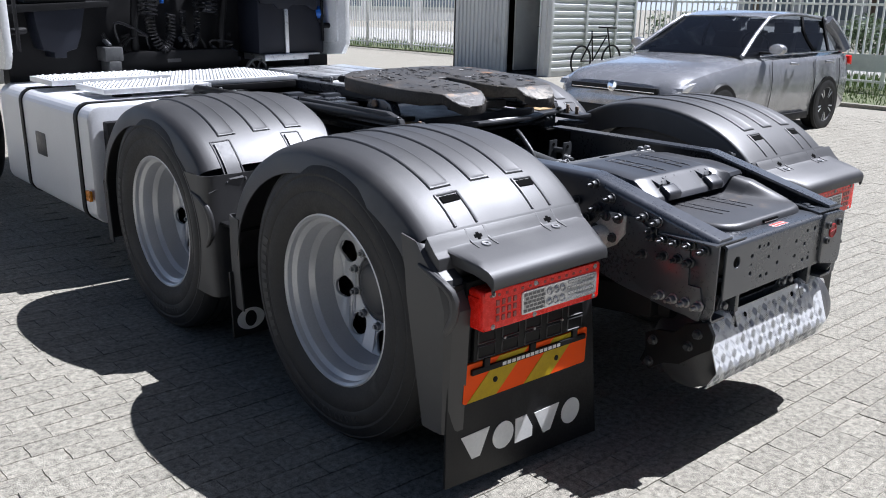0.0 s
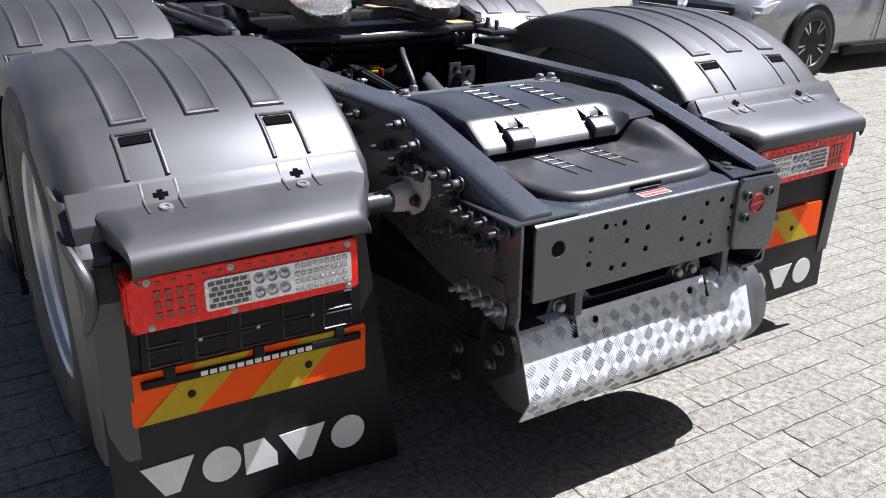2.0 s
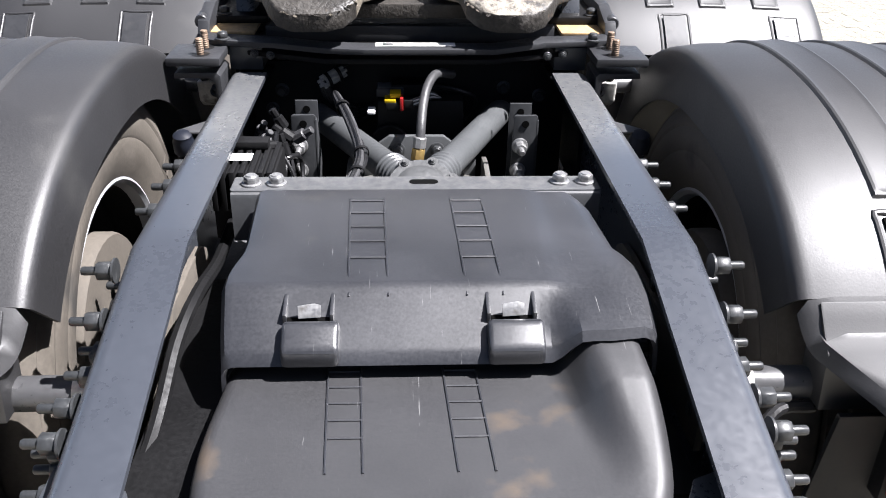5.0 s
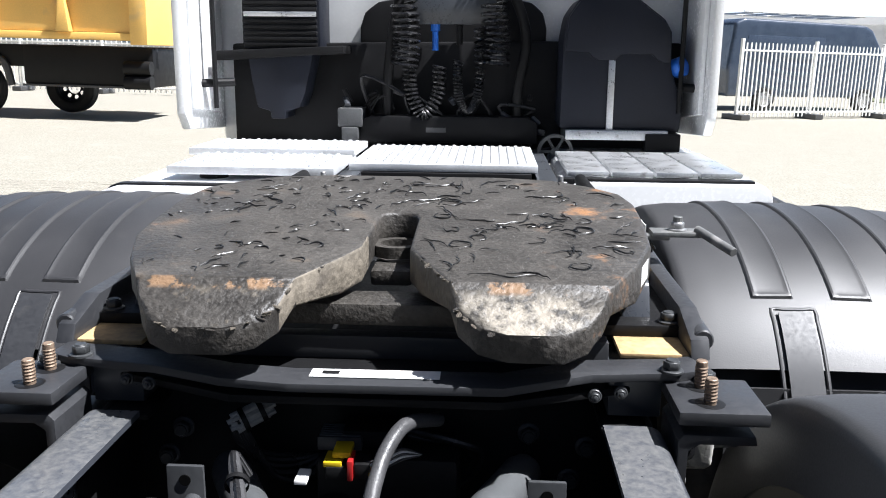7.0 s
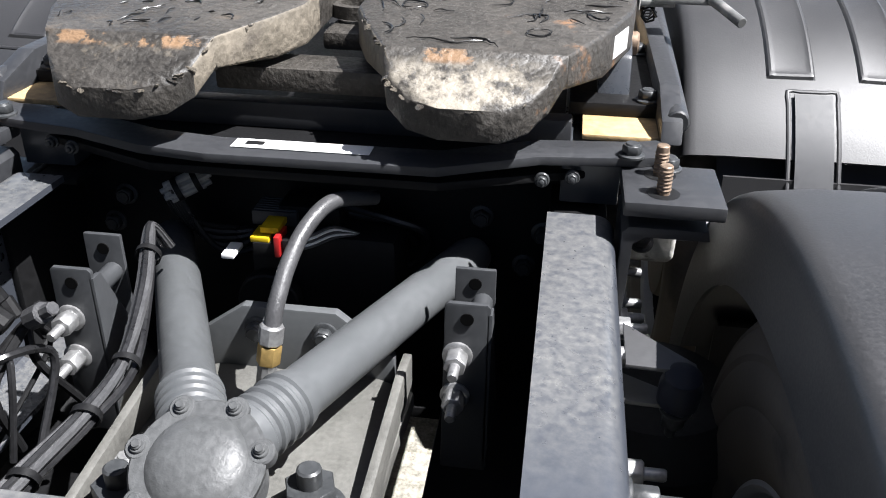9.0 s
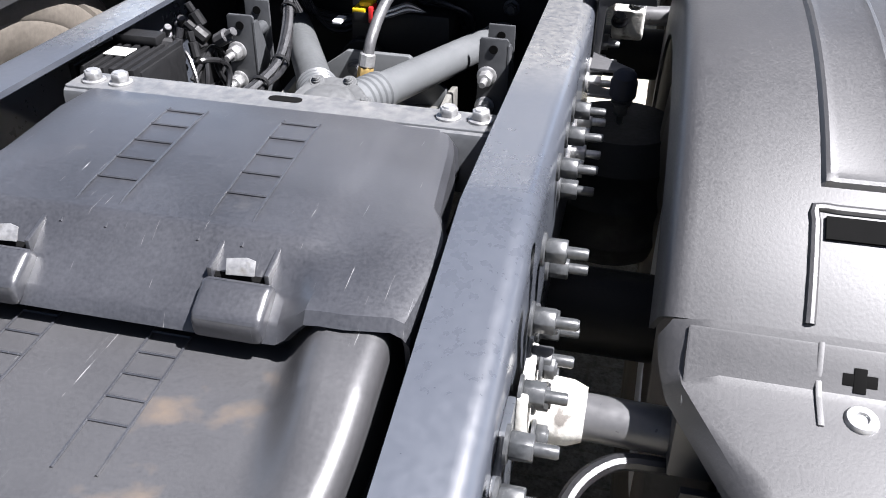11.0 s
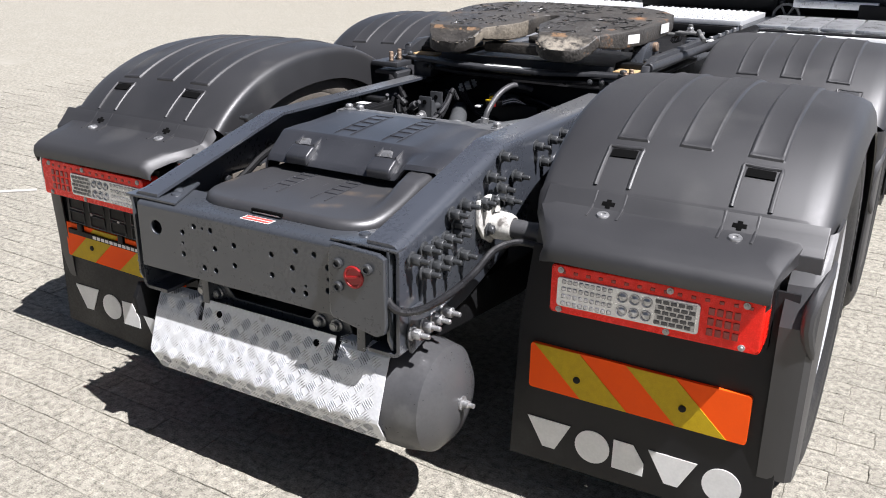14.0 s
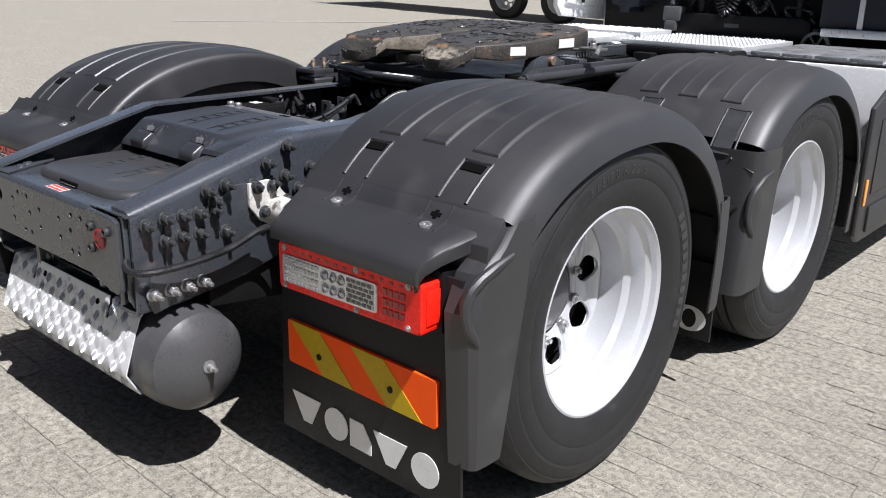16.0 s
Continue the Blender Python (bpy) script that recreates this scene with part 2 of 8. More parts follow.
M_WALK = mat("walkway_aluminium", (0.74, 0.75, 0.76), 0.42, metal=0.55, var=0.08, scale=9, fine=120, bump=0.1)
M_TANK = mat("fuel_tank_aluminium", (0.72, 0.73, 0.75), 0.40, metal=0.25, var=0.05, scale=4, fine=90, bump=0.03, distance=0.0006)
M_LETTER = mat("white_print", (0.78, 0.78, 0.76), 0.5, var=0.06, scale=20, fine=150, bump=0.0)
M_ORANGE = mat("fluorescent_orange", (1.0, 0.105, 0.004), 0.6, spec=0.15, var=0.04, scale=20, fine=250, bump=0.05)
M_YELLOW = mat("reflective_yellow", (0.52, 0.36, 0.006), 0.5, spec=0.2, var=0.1, scale=60, fine=400, bump=0.25, distance=0.0006)
M_FADED = mat("faded_red_print", (0.50, 0.075, 0.06), 0.5, var=0.1, scale=60, fine=200, bump=0.0)
M_REDPAINT = mat("red_plastic", (0.30, 0.010, 0.010), 0.4, var=0.08, scale=20, fine=150, bump=0.05)
M_STICKER = mat("white_sticker", (0.75, 0.75, 0.73), 0.5, var=0.06, scale=30, fine=100, bump=0.0)
M_HOSE = mat("grey_hose", (0.055, 0.055, 0.057), 0.42, var=0.2, scale=30, fine=300, bump=0.3)
M_CABLE = mat("cable_sheath", (0.013, 0.013, 0.014), 0.36, var=0.3, scale=20, fine=200, bump=0.15)
M_CAST = mat("cast_grey_metal", (0.075, 0.077, 0.078), 0.5, var=0.2, scale=14, fine=120, bump=0.5, distance=0.002, stain=(0.16, 0.155, 0.145), stain_amount=0.35, stain_scale=12)
M_VALVE = mat("pale_valve_paint", (0.55, 0.54, 0.50), 0.6, var=0.2, scale=30, fine=150, bump=0.4, stain=(0.12, 0.11, 0.10), stain_amount=0.5, stain_scale=30)
M_DARKGREY = mat("tank_paint", (0.062, 0.062, 0.064), 0.36, var=0.12, scale=6, fine=120, bump=0.08, stain=(0.11, 0.11, 0.11), stain_amount=0.25, stain_scale=8)
M_AMBER = mat("amber_lens", (0.85, 0.30, 0.02), 0.2, var=0.1, scale=60, fine=200, bump=0.05, coat=0.5)
M_LENS_RED = mat("red_lens", (0.86, 0.018, 0.006), 0.25, var=0.12, scale=70, fine=300, bump=0.1, coat=0.15, spec=0.25)
M_LENS_DARK = mat("dark_red_lens", (0.28, 0.02, 0.012), 0.2, var=0.2, scale=80, fine=300, bump=0.1, coat=0.5)
M_LENS_CLEAR = mat("clear_lens", (0.66, 0.66, 0.66), 0.18, metal=0.5, var=0.15, scale=80, fine=300, bump=0.2, coat=0.5)
M_LENS_CELL = mat("lens_cell", (0.42, 0.42, 0.43), 0.15, metal=0.7, var=0.35, scale=120, fine=300, bump=0.2, coat=0.5)
M_LENS_DARKGREY = mat("dark_lens", (0.06, 0.06, 0.065), 0.2, var=0.2, scale=60, fine=200, bump=0.1, coat=0.5)
M_BLUE = mat("blue_plastic", (0.02, 0.13, 0.55), 0.4, var=0.1, scale=20, fine=100)
M_NAVY = mat("navy_black_plastic", (0.010, 0.012, 0.019), 0.5, spec=0.25, var=0.2, scale=5, fine=120, bump=0.3, distance=0.001)


# ---- mesh helpers ----
def shade(me, smooth=True, angle=35):
    if smooth:
        for p in me.polygons:
            p.use_smooth = True
        me.set_sharp_from_angle(angle=radians(angle))


def to_mesh(name, bm, material, smooth=True, angle=35):
    bmesh.ops.recalc_face_normals(bm, faces=bm.faces)
    me = bpy.data.meshes.new(name)
    bm.to_mesh(me)
    bm.free()
    me.materials.append(material)
    shade(me, smooth, angle)
    return me


def part(name, bm, material, parent=None, label="", at=None, angle=35):
    ob = new(name, to_mesh(name, bm, material, True, angle))
    if parent:
        ob.parent = parent
    if at is not None:
        ob.matrix_basis = at
    return tagged(ob, label)


def again(name, me, parent, at, label=""):
    ob = new(name, me)
    ob.parent = parent
    ob.matrix_basis = at
    return tagged(ob, label)


def thing(name, label, category, group="", at=None, kind=""):
    ob = new(name)
    ob.empty_display_size = 0.1
    if at is not None:
        ob.matrix_basis = at
    return tagged(ob, label, category, group, kind)


def box(bm, x0, x1, y0, y1, z0, z1, bevel=0.0, m=None, seg=2):
    t = bmesh.new()
    bmesh.ops.create_cube(t, size=1)
    bmesh.ops.scale(t, vec=(x1 - x0, y1 - y0, z1 - z0), verts=t.verts)
    bmesh.ops.translate(t, vec=((x0 + x1) / 2, (y0 + y1) / 2, (z0 + z1) / 2), verts=t.verts)
    if bevel:
        bmesh.ops.bevel(t, geom=t.edges[:], offset=bevel, segments=seg, affect="EDGES", profile=0.6)
    return merge(bm, t, m)


def merge(bm, t, m=None):
    if m is not None:
        bmesh.ops.transform(t, matrix=m, verts=t.verts)
    me = bpy.data.meshes.new("tmp")
    t.to_mesh(me)
    t.free()
    bm.from_mesh(me)
    bpy.data.meshes.remove(me)
    return bm


AX = {"x": lambda a, b, c: (c, a, b), "y": lambda a, b, c: (a, c, b), "z": lambda a, b, c: (a, b, c)}


def prism(bm, pts, axis, lo, hi, bevel=0.0, m=None, seg=2):
    """Extrudes a 2D outline along an axis: x takes (y, z), y takes (x, z), z takes (x, y)."""
    t = bmesh.new()
    f = AX[axis]
    a = [t.verts.new(f(p[0], p[1], lo)) for p in pts]
    b = [t.verts.new(f(p[0], p[1], hi)) for p in pts]
    n = len(pts)
    t.faces.new(a)
    t.faces.new(b[::-1])
    for i in range(n):
        t.faces.new((a[i], b[i], b[(i + 1) % n], a[(i + 1) % n]))
    bmesh.ops.recalc_face_normals(t, faces=t.faces)
    if bevel:
        bmesh.ops.bevel(t, geom=t.edges[:], offset=bevel, segments=seg, affect="EDGES", profile=0.6)
    return merge(bm, t, m)


def lathe(bm, prof, m=None, seg=48, closed=False):
    """Turns a profile of (radius, height) round z."""
    t = bmesh.new()
    rings = []
    for r, h in prof:
        if r < 1e-6:
            rings.append([t.verts.new((0, 0, h))])
        else:
            rings.append([t.verts.new((r * math.cos(2 * math.pi * k / seg), r * math.sin(2 * math.pi * k / seg), h)) for k in range(seg)])
    pairs = list(zip(rings, rings[1:]))
    if closed:
        pairs.append((rings[-1], rings[0]))
    for a, b in pairs:
        for k in range(seg):
            q = (k + 1) % seg
            if len(a) == 1 and len(b) == 1:
                continue
            if len(a) == 1:
                t.faces.new((a[0], b[k], b[q]))
            elif len(b) == 1:
                t.faces.new((a[k], a[q], b[0]))
            else:
                t.faces.new((a[k], a[q], b[q], b[k]))
    bmesh.ops.recalc_face_normals(t, faces=t.faces)
    return merge(bm, t, m)


def smooth_line(pts, n=8):
    """A Catmull-Rom line through points."""
    P = [Vector(p) for p in pts]
    P = [P[0] * 2 - P[1]] + P + [P[-1] * 2 - P[-2]]
    out = []
    for i in range(1, len(P) - 2):
        for k in range(n):
            u = k / n
            a, b, c, d = P[i - 1], P[i], P[i + 1], P[i + 2]
            out.append(0.5 * ((2 * b) + (c - a) * u + (2 * a - 5 * b + 4 * c - d) * u * u + (3 * b - a - 3 * c + d) * u ** 3))
    out.append(P[-2])
    return out


def tube(bm, pts, r, seg=10, n=8, smooth=True):
    line = smooth_line(pts, n) if smooth else [Vector(p) for p in pts]
    up = Vector((0.13, 0.21, 0.97))
    rings = []
    rad = r if callable(r) else (lambda u: r)
    for i, p in enumerate(line):
        d = (line[min(i + 1, len(line) - 1)] - line[max(i - 1, 0)]).normalized()
        s = d.cross(up)
        if s.length < 0.05:
            s = d.cross(Vector((1, 0, 0)))
        s.normalize()
        up = s.cross(d).normalized()
        rr = rad(i / max(1, len(line) - 1))
        rings.append([bm.verts.new(p + rr * (math.cos(2 * math.pi * k / seg) * s + math.sin(2 * math.pi * k / seg) * up)) for k in range(seg)])
    for a, b in zip(rings, rings[1:]):
        for k in range(seg):
            bm.faces.new((a[k], a[(k + 1) % seg], b[(k + 1) % seg], b[k]))
    bm.faces.new(rings[0][::-1])
    bm.faces.new(rings[-1])
    return bm


def along(p, q):
    """A pose at p whose z axis points to q."""
    d = Vector(q) - Vector(p)
    return Matrix.Translation(p) @ d.to_track_quat("Z", "Y").to_matrix().to_4x4()


def rod(bm, p, q, r, seg=20, flare=0.0):
    h = (Vector(q) - Vector(p)).length
    c = min(r * 0.15, 0.003)
    return lathe(bm, [(0, 0), (r - c, 0), (r, c), (r + flare, h - c), (r + flare - c, h), (0, h)], along(p, q), seg)


def hexagon(r, turn=0.0):
    return [(r * math.cos(math.pi / 3 * k + turn), r * math.sin(math.pi / 3 * k + turn)) for k in range(6)]


def bolt_mesh(name, material, r=0.014, head=0.016, stud=0.02, washer=True):
    """A washer, a hex nut and the end of the thread, along +z."""
    bm = bmesh.new()
    h0 = 0.0
    if washer:
        lathe(bm, [(0, 0), (r * 1.45, 0), (r * 1.45, 0.003), (r * 1.3, 0.0042), (0, 0.0042)], seg=20)
        h0 = 0.004
    prism(bm, hexagon(r * 1.12), "z", h0, h0 + head, 0.0012, seg=1)
    if stud > 0:
        lathe(bm, [(0, h0 + head), (r * 0.52, h0 + head), (r * 0.52, h0 + head + stud * 0.9), (r * 0.42, h0 + head + stud), (0, h0 + head + stud)], seg=12)
    else:
        lathe(bm, [(0, h0 + head), (r * 0.8, h0 + head), (r * 0.7, h0 + head + 0.002), (0, h0 + head + 0.0015)], seg=16)
    return to_mesh(name, bm, material)


BOLT_RAIL = bolt_mesh("rail_bolt", M_BOLT, 0.0125, 0.022, 0.022)
BOLT_PALE = bolt_mesh("pale_rail_bolt", M_ZINC, 0.0125, 0.022, 0.022)
BOLT_FLANGE = bolt_mesh("flange_bolt", M_ZINC, 0.012, 0.012, 0.0)
BOLT_DARK = bolt_mesh("dark_flange_bolt", M_BOLT, 0.012, 0.012, 0.0)
BOLT_SMALL = bolt_mesh("small_bolt", M_BOLT, 0.007, 0.007, 0.004)


def bolts(parent, me, places, direction, name="bolt"):
    for p in places:
        again(name, me, parent, along(p, Vector(p) + Vector(direction)) @ pose(0, 0, 0, 0, 0, (p[0] * 977 + p[1] * 613 + p[2] * 331) % 60))


# ---- ground ----
def paving_material(name, base, joint_dust):
    m = mat(name, base, 0.85, var=0.6, scale=45, fine=190, bump=1.0, distance=0.005, stain=joint_dust, stain_amount=0.55, stain_scale=32, spec=0.25)
    n, l = m.node_tree.nodes, m.node_tree.links
    b = n["Principled BSDF"]
    src = b.inputs["Base Color"].links[0].from_socket
    info = n.new("ShaderNodeObjectInfo")
    geo = n.new("ShaderNodeNewGeometry")
    s = n.new("ShaderNodeMath")
    l.new(info.outputs["Random"], s.inputs[0])
    l.new(geo.outputs["Random Per Island"], s.inputs[1])
    fr = n.new("ShaderNodeMath")
    fr.operation = "FRACT"
    l.new(s.outputs[0], fr.inputs[0])
    hsv = n.new("ShaderNodeHueSaturation")
    rng = n.new("ShaderNodeMapRange")
    rng.inputs["To Min"].default_value, rng.inputs["To Max"].default_value = 0.92, 1.06
    l.new(fr.outputs[0], rng.inputs["Value"])
    l.new(rng.outputs["Result"], hsv.inputs["Value"])
    l.new(src, hsv.inputs["Color"])
    l.new(hsv.outputs["Color"], b.inputs["Base Color"])
    return m


M_PAVER = paving_material("concrete_paver", (0.266, 0.250, 0.208), (0.312, 0.295, 0.244))


def far_paving():
    """The same paving where the blocks are too far off to stand out: fine courses in the colour and the relief."""
    m = mat("jointed_concrete_ground", (0.278, 0.262, 0.220), 0.9, var=0.45, scale=40, fine=150, bump=0.4, distance=0.004, stain=(0.305, 0.287, 0.244), stain_amount=0.35, stain_scale=1.2, spec=0.2)
    n, l = m.node_tree.nodes, m.node_tree.links
    b = n["Principled BSDF"]
    src = b.inputs["Base Color"].links[0].from_socket
    tc, br, mx = n.new("ShaderNodeTexCoord"), n.new("ShaderNodeTexBrick"), n.new("ShaderNodeMix")
    l.new(tc.outputs["Object"], br.inputs["Vector"])
    br.inputs["Scale"].default_value, br.inputs["Brick Width"].default_value, br.inputs["Row Height"].default_value = 1.0, 0.2, 0.1
    br.inputs["Mortar Size"].default_value, br.inputs["Mortar Smooth"].default_value = 0.004, 0.3
    br.inputs["Color1"].default_value, br.inputs["Color2"].default_value, br.inputs["Mortar"].default_value = (1, 1, 1, 1), (0.94, 0.94, 0.93, 1), (0.84, 0.83, 0.80, 1)
    mx.data_type, mx.blend_type = "RGBA", "MULTIPLY"
    mx.inputs["Factor"].default_value = 1.0
    l.new(src, mx.inputs["A"])
    l.new(br.outputs["Color"], mx.inputs["B"])
    l.new(mx.outputs["Result"], b.inputs["Base Color"])
    return m


M_GROUND = far_paving()
bm = bmesh.new()
for r0, r1 in ((0, 40), (40, 200), (200, 2500)):
    ring = []
    for r in (r0, r1):
        ring.append([bm.verts.new((r * math.cos(k * math.pi / 24), r * math.sin(k * math.pi / 24), -0.0039)) for k in range(48)] if r else None)
    if ring[0] is None:
        bm.faces.new(ring[1])
    else:
        for k in range(48):
            bm.faces.new((ring[0][k], ring[1][k], ring[1][(k + 1) % 48], ring[0][(k + 1) % 48]))
bmesh.ops.remove_doubles(bm, verts=bm.verts, dist=0.01)
ground = tagged(part("ground", bm, M_GROUND), "grey concrete block paved yard, dusty and sunlit", "ground", kind="structure")

M_LINE = mat("faded_line_paint", (0.37, 0.36, 0.33), 0.8, var=0.25, scale=9, fine=120, bump=0.2, stain=(0.29, 0.276, 0.24), stain_amount=0.7, stain_scale=5)
M_YLINE = mat("yellow_line_paint", (0.62, 0.52, 0.12), 0.8, var=0.2, scale=4, fine=60, bump=0.2)
for (x0, y0), (x1, y1), w, mm in (((-6.9, -0.6), (-5.12, 2.38), 0.05, M_LINE), ((-4.4, -0.55), (-2.85, 1.06), 0.04, M_LINE), ((-13.6, 8.3), (-10.6, 14.0), 0.10, M_LINE), ((-50.0, 47.4), (-28.0, 37.6), 0.35, M_YLINE)):
    bm = bmesh.new()
    d = Vector((x1 - x0, y1 - y0, 0))
    box(bm, 0, d.length, -w / 2, w / 2, 0.0015, 0.0045, 0.0, Matrix.Translation((x0, y0, 0)) @ Matrix.Rotation(math.atan2(d.y, d.x), 4, "Z"))
    part("painted_line", bm, mm, ground)


# ---- the tractor ----
truck = thing("tractor_unit", "white tractor truck with dark grey chassis, black mudguards and fifth wheel", "truck", at=LEAN)
AXLE_Y, AXLE2_Y, HUB_Z = 0.615, 1.975, 0.492


def rail_top(y):
    if y < 0.19:
        u = (y + 0.325) / 0.515
        return 0.782 + 0.130 * u
    return 0.912


def frame_rail(side, name):
    """C section: web outside, flanges turned inwards."""
    bm = bmesh.new()
    ys = [-0.325, -0.20, 0.0, 0.15, 0.19, 0.24, 0.6, 1.03]
    xo, xi, th = 0.432, 0.346, 0.009
    prof = []
    for y in ys:
        t = rail_top(y)
        bot = 0.505 + max(0.0, min(1.0, (y + 0.1) / 0.5)) * 0.13
        r, q = 0.016, 0.026
        outer = [(xi, t)] + [(xo - q + q * math.sin(math.pi * k / 12), t - q + q * math.cos(math.pi * k / 12)) for k in range(7)] + [(xo, bot + r), (xo - r * 0.3, bot + r * 0.3), (xo - r, bot), (xi, bot)]
        inner = [(xi, bot + th), (xo - th - 0.006, bot + th), (xo - th, bot + th + 0.006), (xo - th, t - th - 0.020), (xo - th - 0.006, t - th - 0.006), (xo - th - 0.020, t - th), (xi, t - th)]
        prof.append([bm.verts.new((side * x, y, z)) for x, z in outer + inner])
    n = len(prof[0])
    for a, b in zip(prof, prof[1:]):
        for k in range(n):
            bm.faces.new((a[k], a[(k + 1) % n], b[(k + 1) % n], b[k]))
    bm.faces.new(prof[0])
    bm.faces.new(prof[-1][::-1])
    return part(name, bm, M_RAIL, truck, "dark grey painted frame rail, dusty on top", angle=40)


rail_r = frame_rail(1, "frame_rail")
rail_l = frame_rail(-1, "frame_rail")
rail_r.matrix_basis = Matrix.Translation((-0.006, 0, 0))
rail_l.matrix_basis = Matrix.Translation((0.029, 0, 0))
for s in (-1, 1):
    bm = bmesh.new()
    prism(bm, [(0.98, 0.63), (4.6, 0.63), (4.6, 0.895), (0.98, 0.895)], "x", s * 0.395 + 0.012, s * 0.405 + 0.012, 0.002)
    box(bm, s * 0.365 + 0.012 - 0.035, s * 0.365 + 0.012 + 0.035, 1.06, 4.6, 0.884, 0.893, 0.002)
    part("main_rail", bm, M_BLACK, truck, "black main frame rail under the fifth wheel")


def flat_plate(name, outline, holes, thick, material, parent, m, label="", bevel=0.002):
    """A plate with real round holes: outline in the plane, holes as (x, y, radius)."""
    cu = bpy.data.curves.new(name, "CURVE")
    cu.dimensions, cu.fill_mode = "2D", "BOTH"
    cu.extrude, cu.bevel_depth, cu.bevel_resolution = thick / 2 - bevel, bevel, 1
    loops = [outline] + [[(x + r * math.cos(-k * math.pi / 9), y + r * math.sin(-k * math.pi / 9)) for k in range(18)] for x, y, r in holes]
    for pts in loops:
        sp = cu.splines.new("POLY")
        sp.points.add(len(pts) - 1)
        for p, q in zip(sp.points, pts):
            p.co = (q[0], q[1], 0, 1)
        sp.use_cyclic_u = True
    tmp = new("tmp", cu)
    me = bpy.data.meshes.new_from_object(tmp.evaluated_get(bpy.context.evaluated_depsgraph_get()))
    bpy.data.objects.remove(tmp)
    bpy.data.curves.remove(cu)
    me.name = name
    me.materials.clear()
    me.materials.append(material)
    me.transform(m)
    shade(me)
    ob = new(name, me)
    ob.parent = parent
    return tagged(ob, label)


FACE_REAR = Matrix(((1, 0, 0, 0), (0, 0, -1, 0), (0, 1, 0, 0), (0, 0, 0, 1)))  # plane xy -> world xz, facing -y


def rounded(x0, x1, y0, y1, r, n=5):
    out = []
    for cx, cy, a in ((x1 - r, y1 - r, 0), (x0 + r, y1 - r, 90), (x0 + r, y0 + r, 180), (x1 - r, y0 + r, 270)):
        for k in range(n + 1):
            t = radians(a + 90 * k / n)
            out.append((cx + r * math.cos(t), cy + r * math.sin(t)))
    return out


# rear cross member: drilled face, rolled top edge, top flange, end plates
HOLES = [(-0.310, 0.700, 0.021), (-0.217, 0.703, 0.009), (-0.175, 0.726, 0.009), (-0.147, 0.725, 0.0055), (-0.119, 0.725, 0.009), (-0.218, 0.674, 0.0055), (-0.219, 0.644, 0.009), (-0.108, 0.679, 0.009),
         (-0.044, 0.700, 0.009), (-0.149, 0.620, 0.009), (-0.110, 0.620, 0.009), (-0.045, 0.647, 0.009), (0.075, 0.700, 0.009), (0.150, 0.724, 0.009), (0.204, 0.725, 0.009), (0.074, 0.647, 0.009),
         (0.138, 0.679, 0.009), (0.137, 0.621, 0.009), (0.176, 0.640, 0.0055), (0.175, 0.621, 0.009), (0.243, 0.701, 0.009), (0.243, 0.672, 0.0055), (0.242, 0.643, 0.009)]
cross = flat_plate("rear_cross_member", rounded(-0.372, 0.262, 0.585, 0.752, 0.004), HOLES, 0.010, M_FRAME, truck, Matrix.Translation((0, -0.340, 0)) @ FACE_REAR, "drilled dark grey rear cross member")
bm = bmesh.new()
pts = [(-0.345, 0.750), (-0.3445, 0.755), (-0.341, 0.760), (-0.335, 0.7635), (-0.327, 0.765), (-0.20, 0.765), (-0.20, 0.7565), (-0.327, 0.756), (-0.333, 0.754), (-0.335, 0.750)]
prism(bm, pts, "x", -0.372, 0.262)
part("top_flange", bm, M_FRAME, cross)
bm = bmesh.new()
prism(bm, [(-0.335, 0.585), (-0.335, 0.594), (-0.25, 0.594), (-0.25, 0.585)], "x", -0.36, 0.262, 0.002)
part("bottom_flange", bm, M_FRAME, cross)
end = flat_plate("end_plate", [(0.255, 0.745), (0.258, 0.755), (0.268, 0.764), (0.385, 0.760), (0.402, 0.752), (0.404, 0.60), (0.398, 0.575), (0.380, 0.566), (0.262, 0.588), (0.255, 0.60)],
                 [], 0.016, M_FRAME, cross, Matrix.Translation((0, -0.347, 0)) @ FACE_REAR, "bent end plate with worn edge", 0.004)
for x, z in ((0.281, 0.724), (0.281, 0.667), (0.362, 0.725)):
    bm = bmesh.new()
    lathe(bm, [(0.006, 0), (0.013, 0), (0.013, 0.008), (0.0115, 0.010), (0.007, 0.010), (0.006, 0.004), (0, 0.004)], pose(x, -0.355, z, 90, 0, 0), 18)
    part("sleeve", bm, M_BOLT, cross)
bm = bmesh.new()
lathe(bm, [(0, 0), (0.027, 0), (0.027, 0.003), (0.025, 0.005), (0.021, 0.005), (0.020, 0.003), (0, 0.003)], pose(0.323, -0.354, 0.698, 90, 0, 0), 32)
box(bm, -0.021, 0.021, -0.003, 0.003, 0.0025, 0.0060, 0.001, pose(0.323, -0.354, 0.698, 90, 0, 0) @ pose(0, 0, 0, 0, 0, 14))
part("tow_pin_cap", bm, M_REDPAINT, cross, "round red plastic cap")
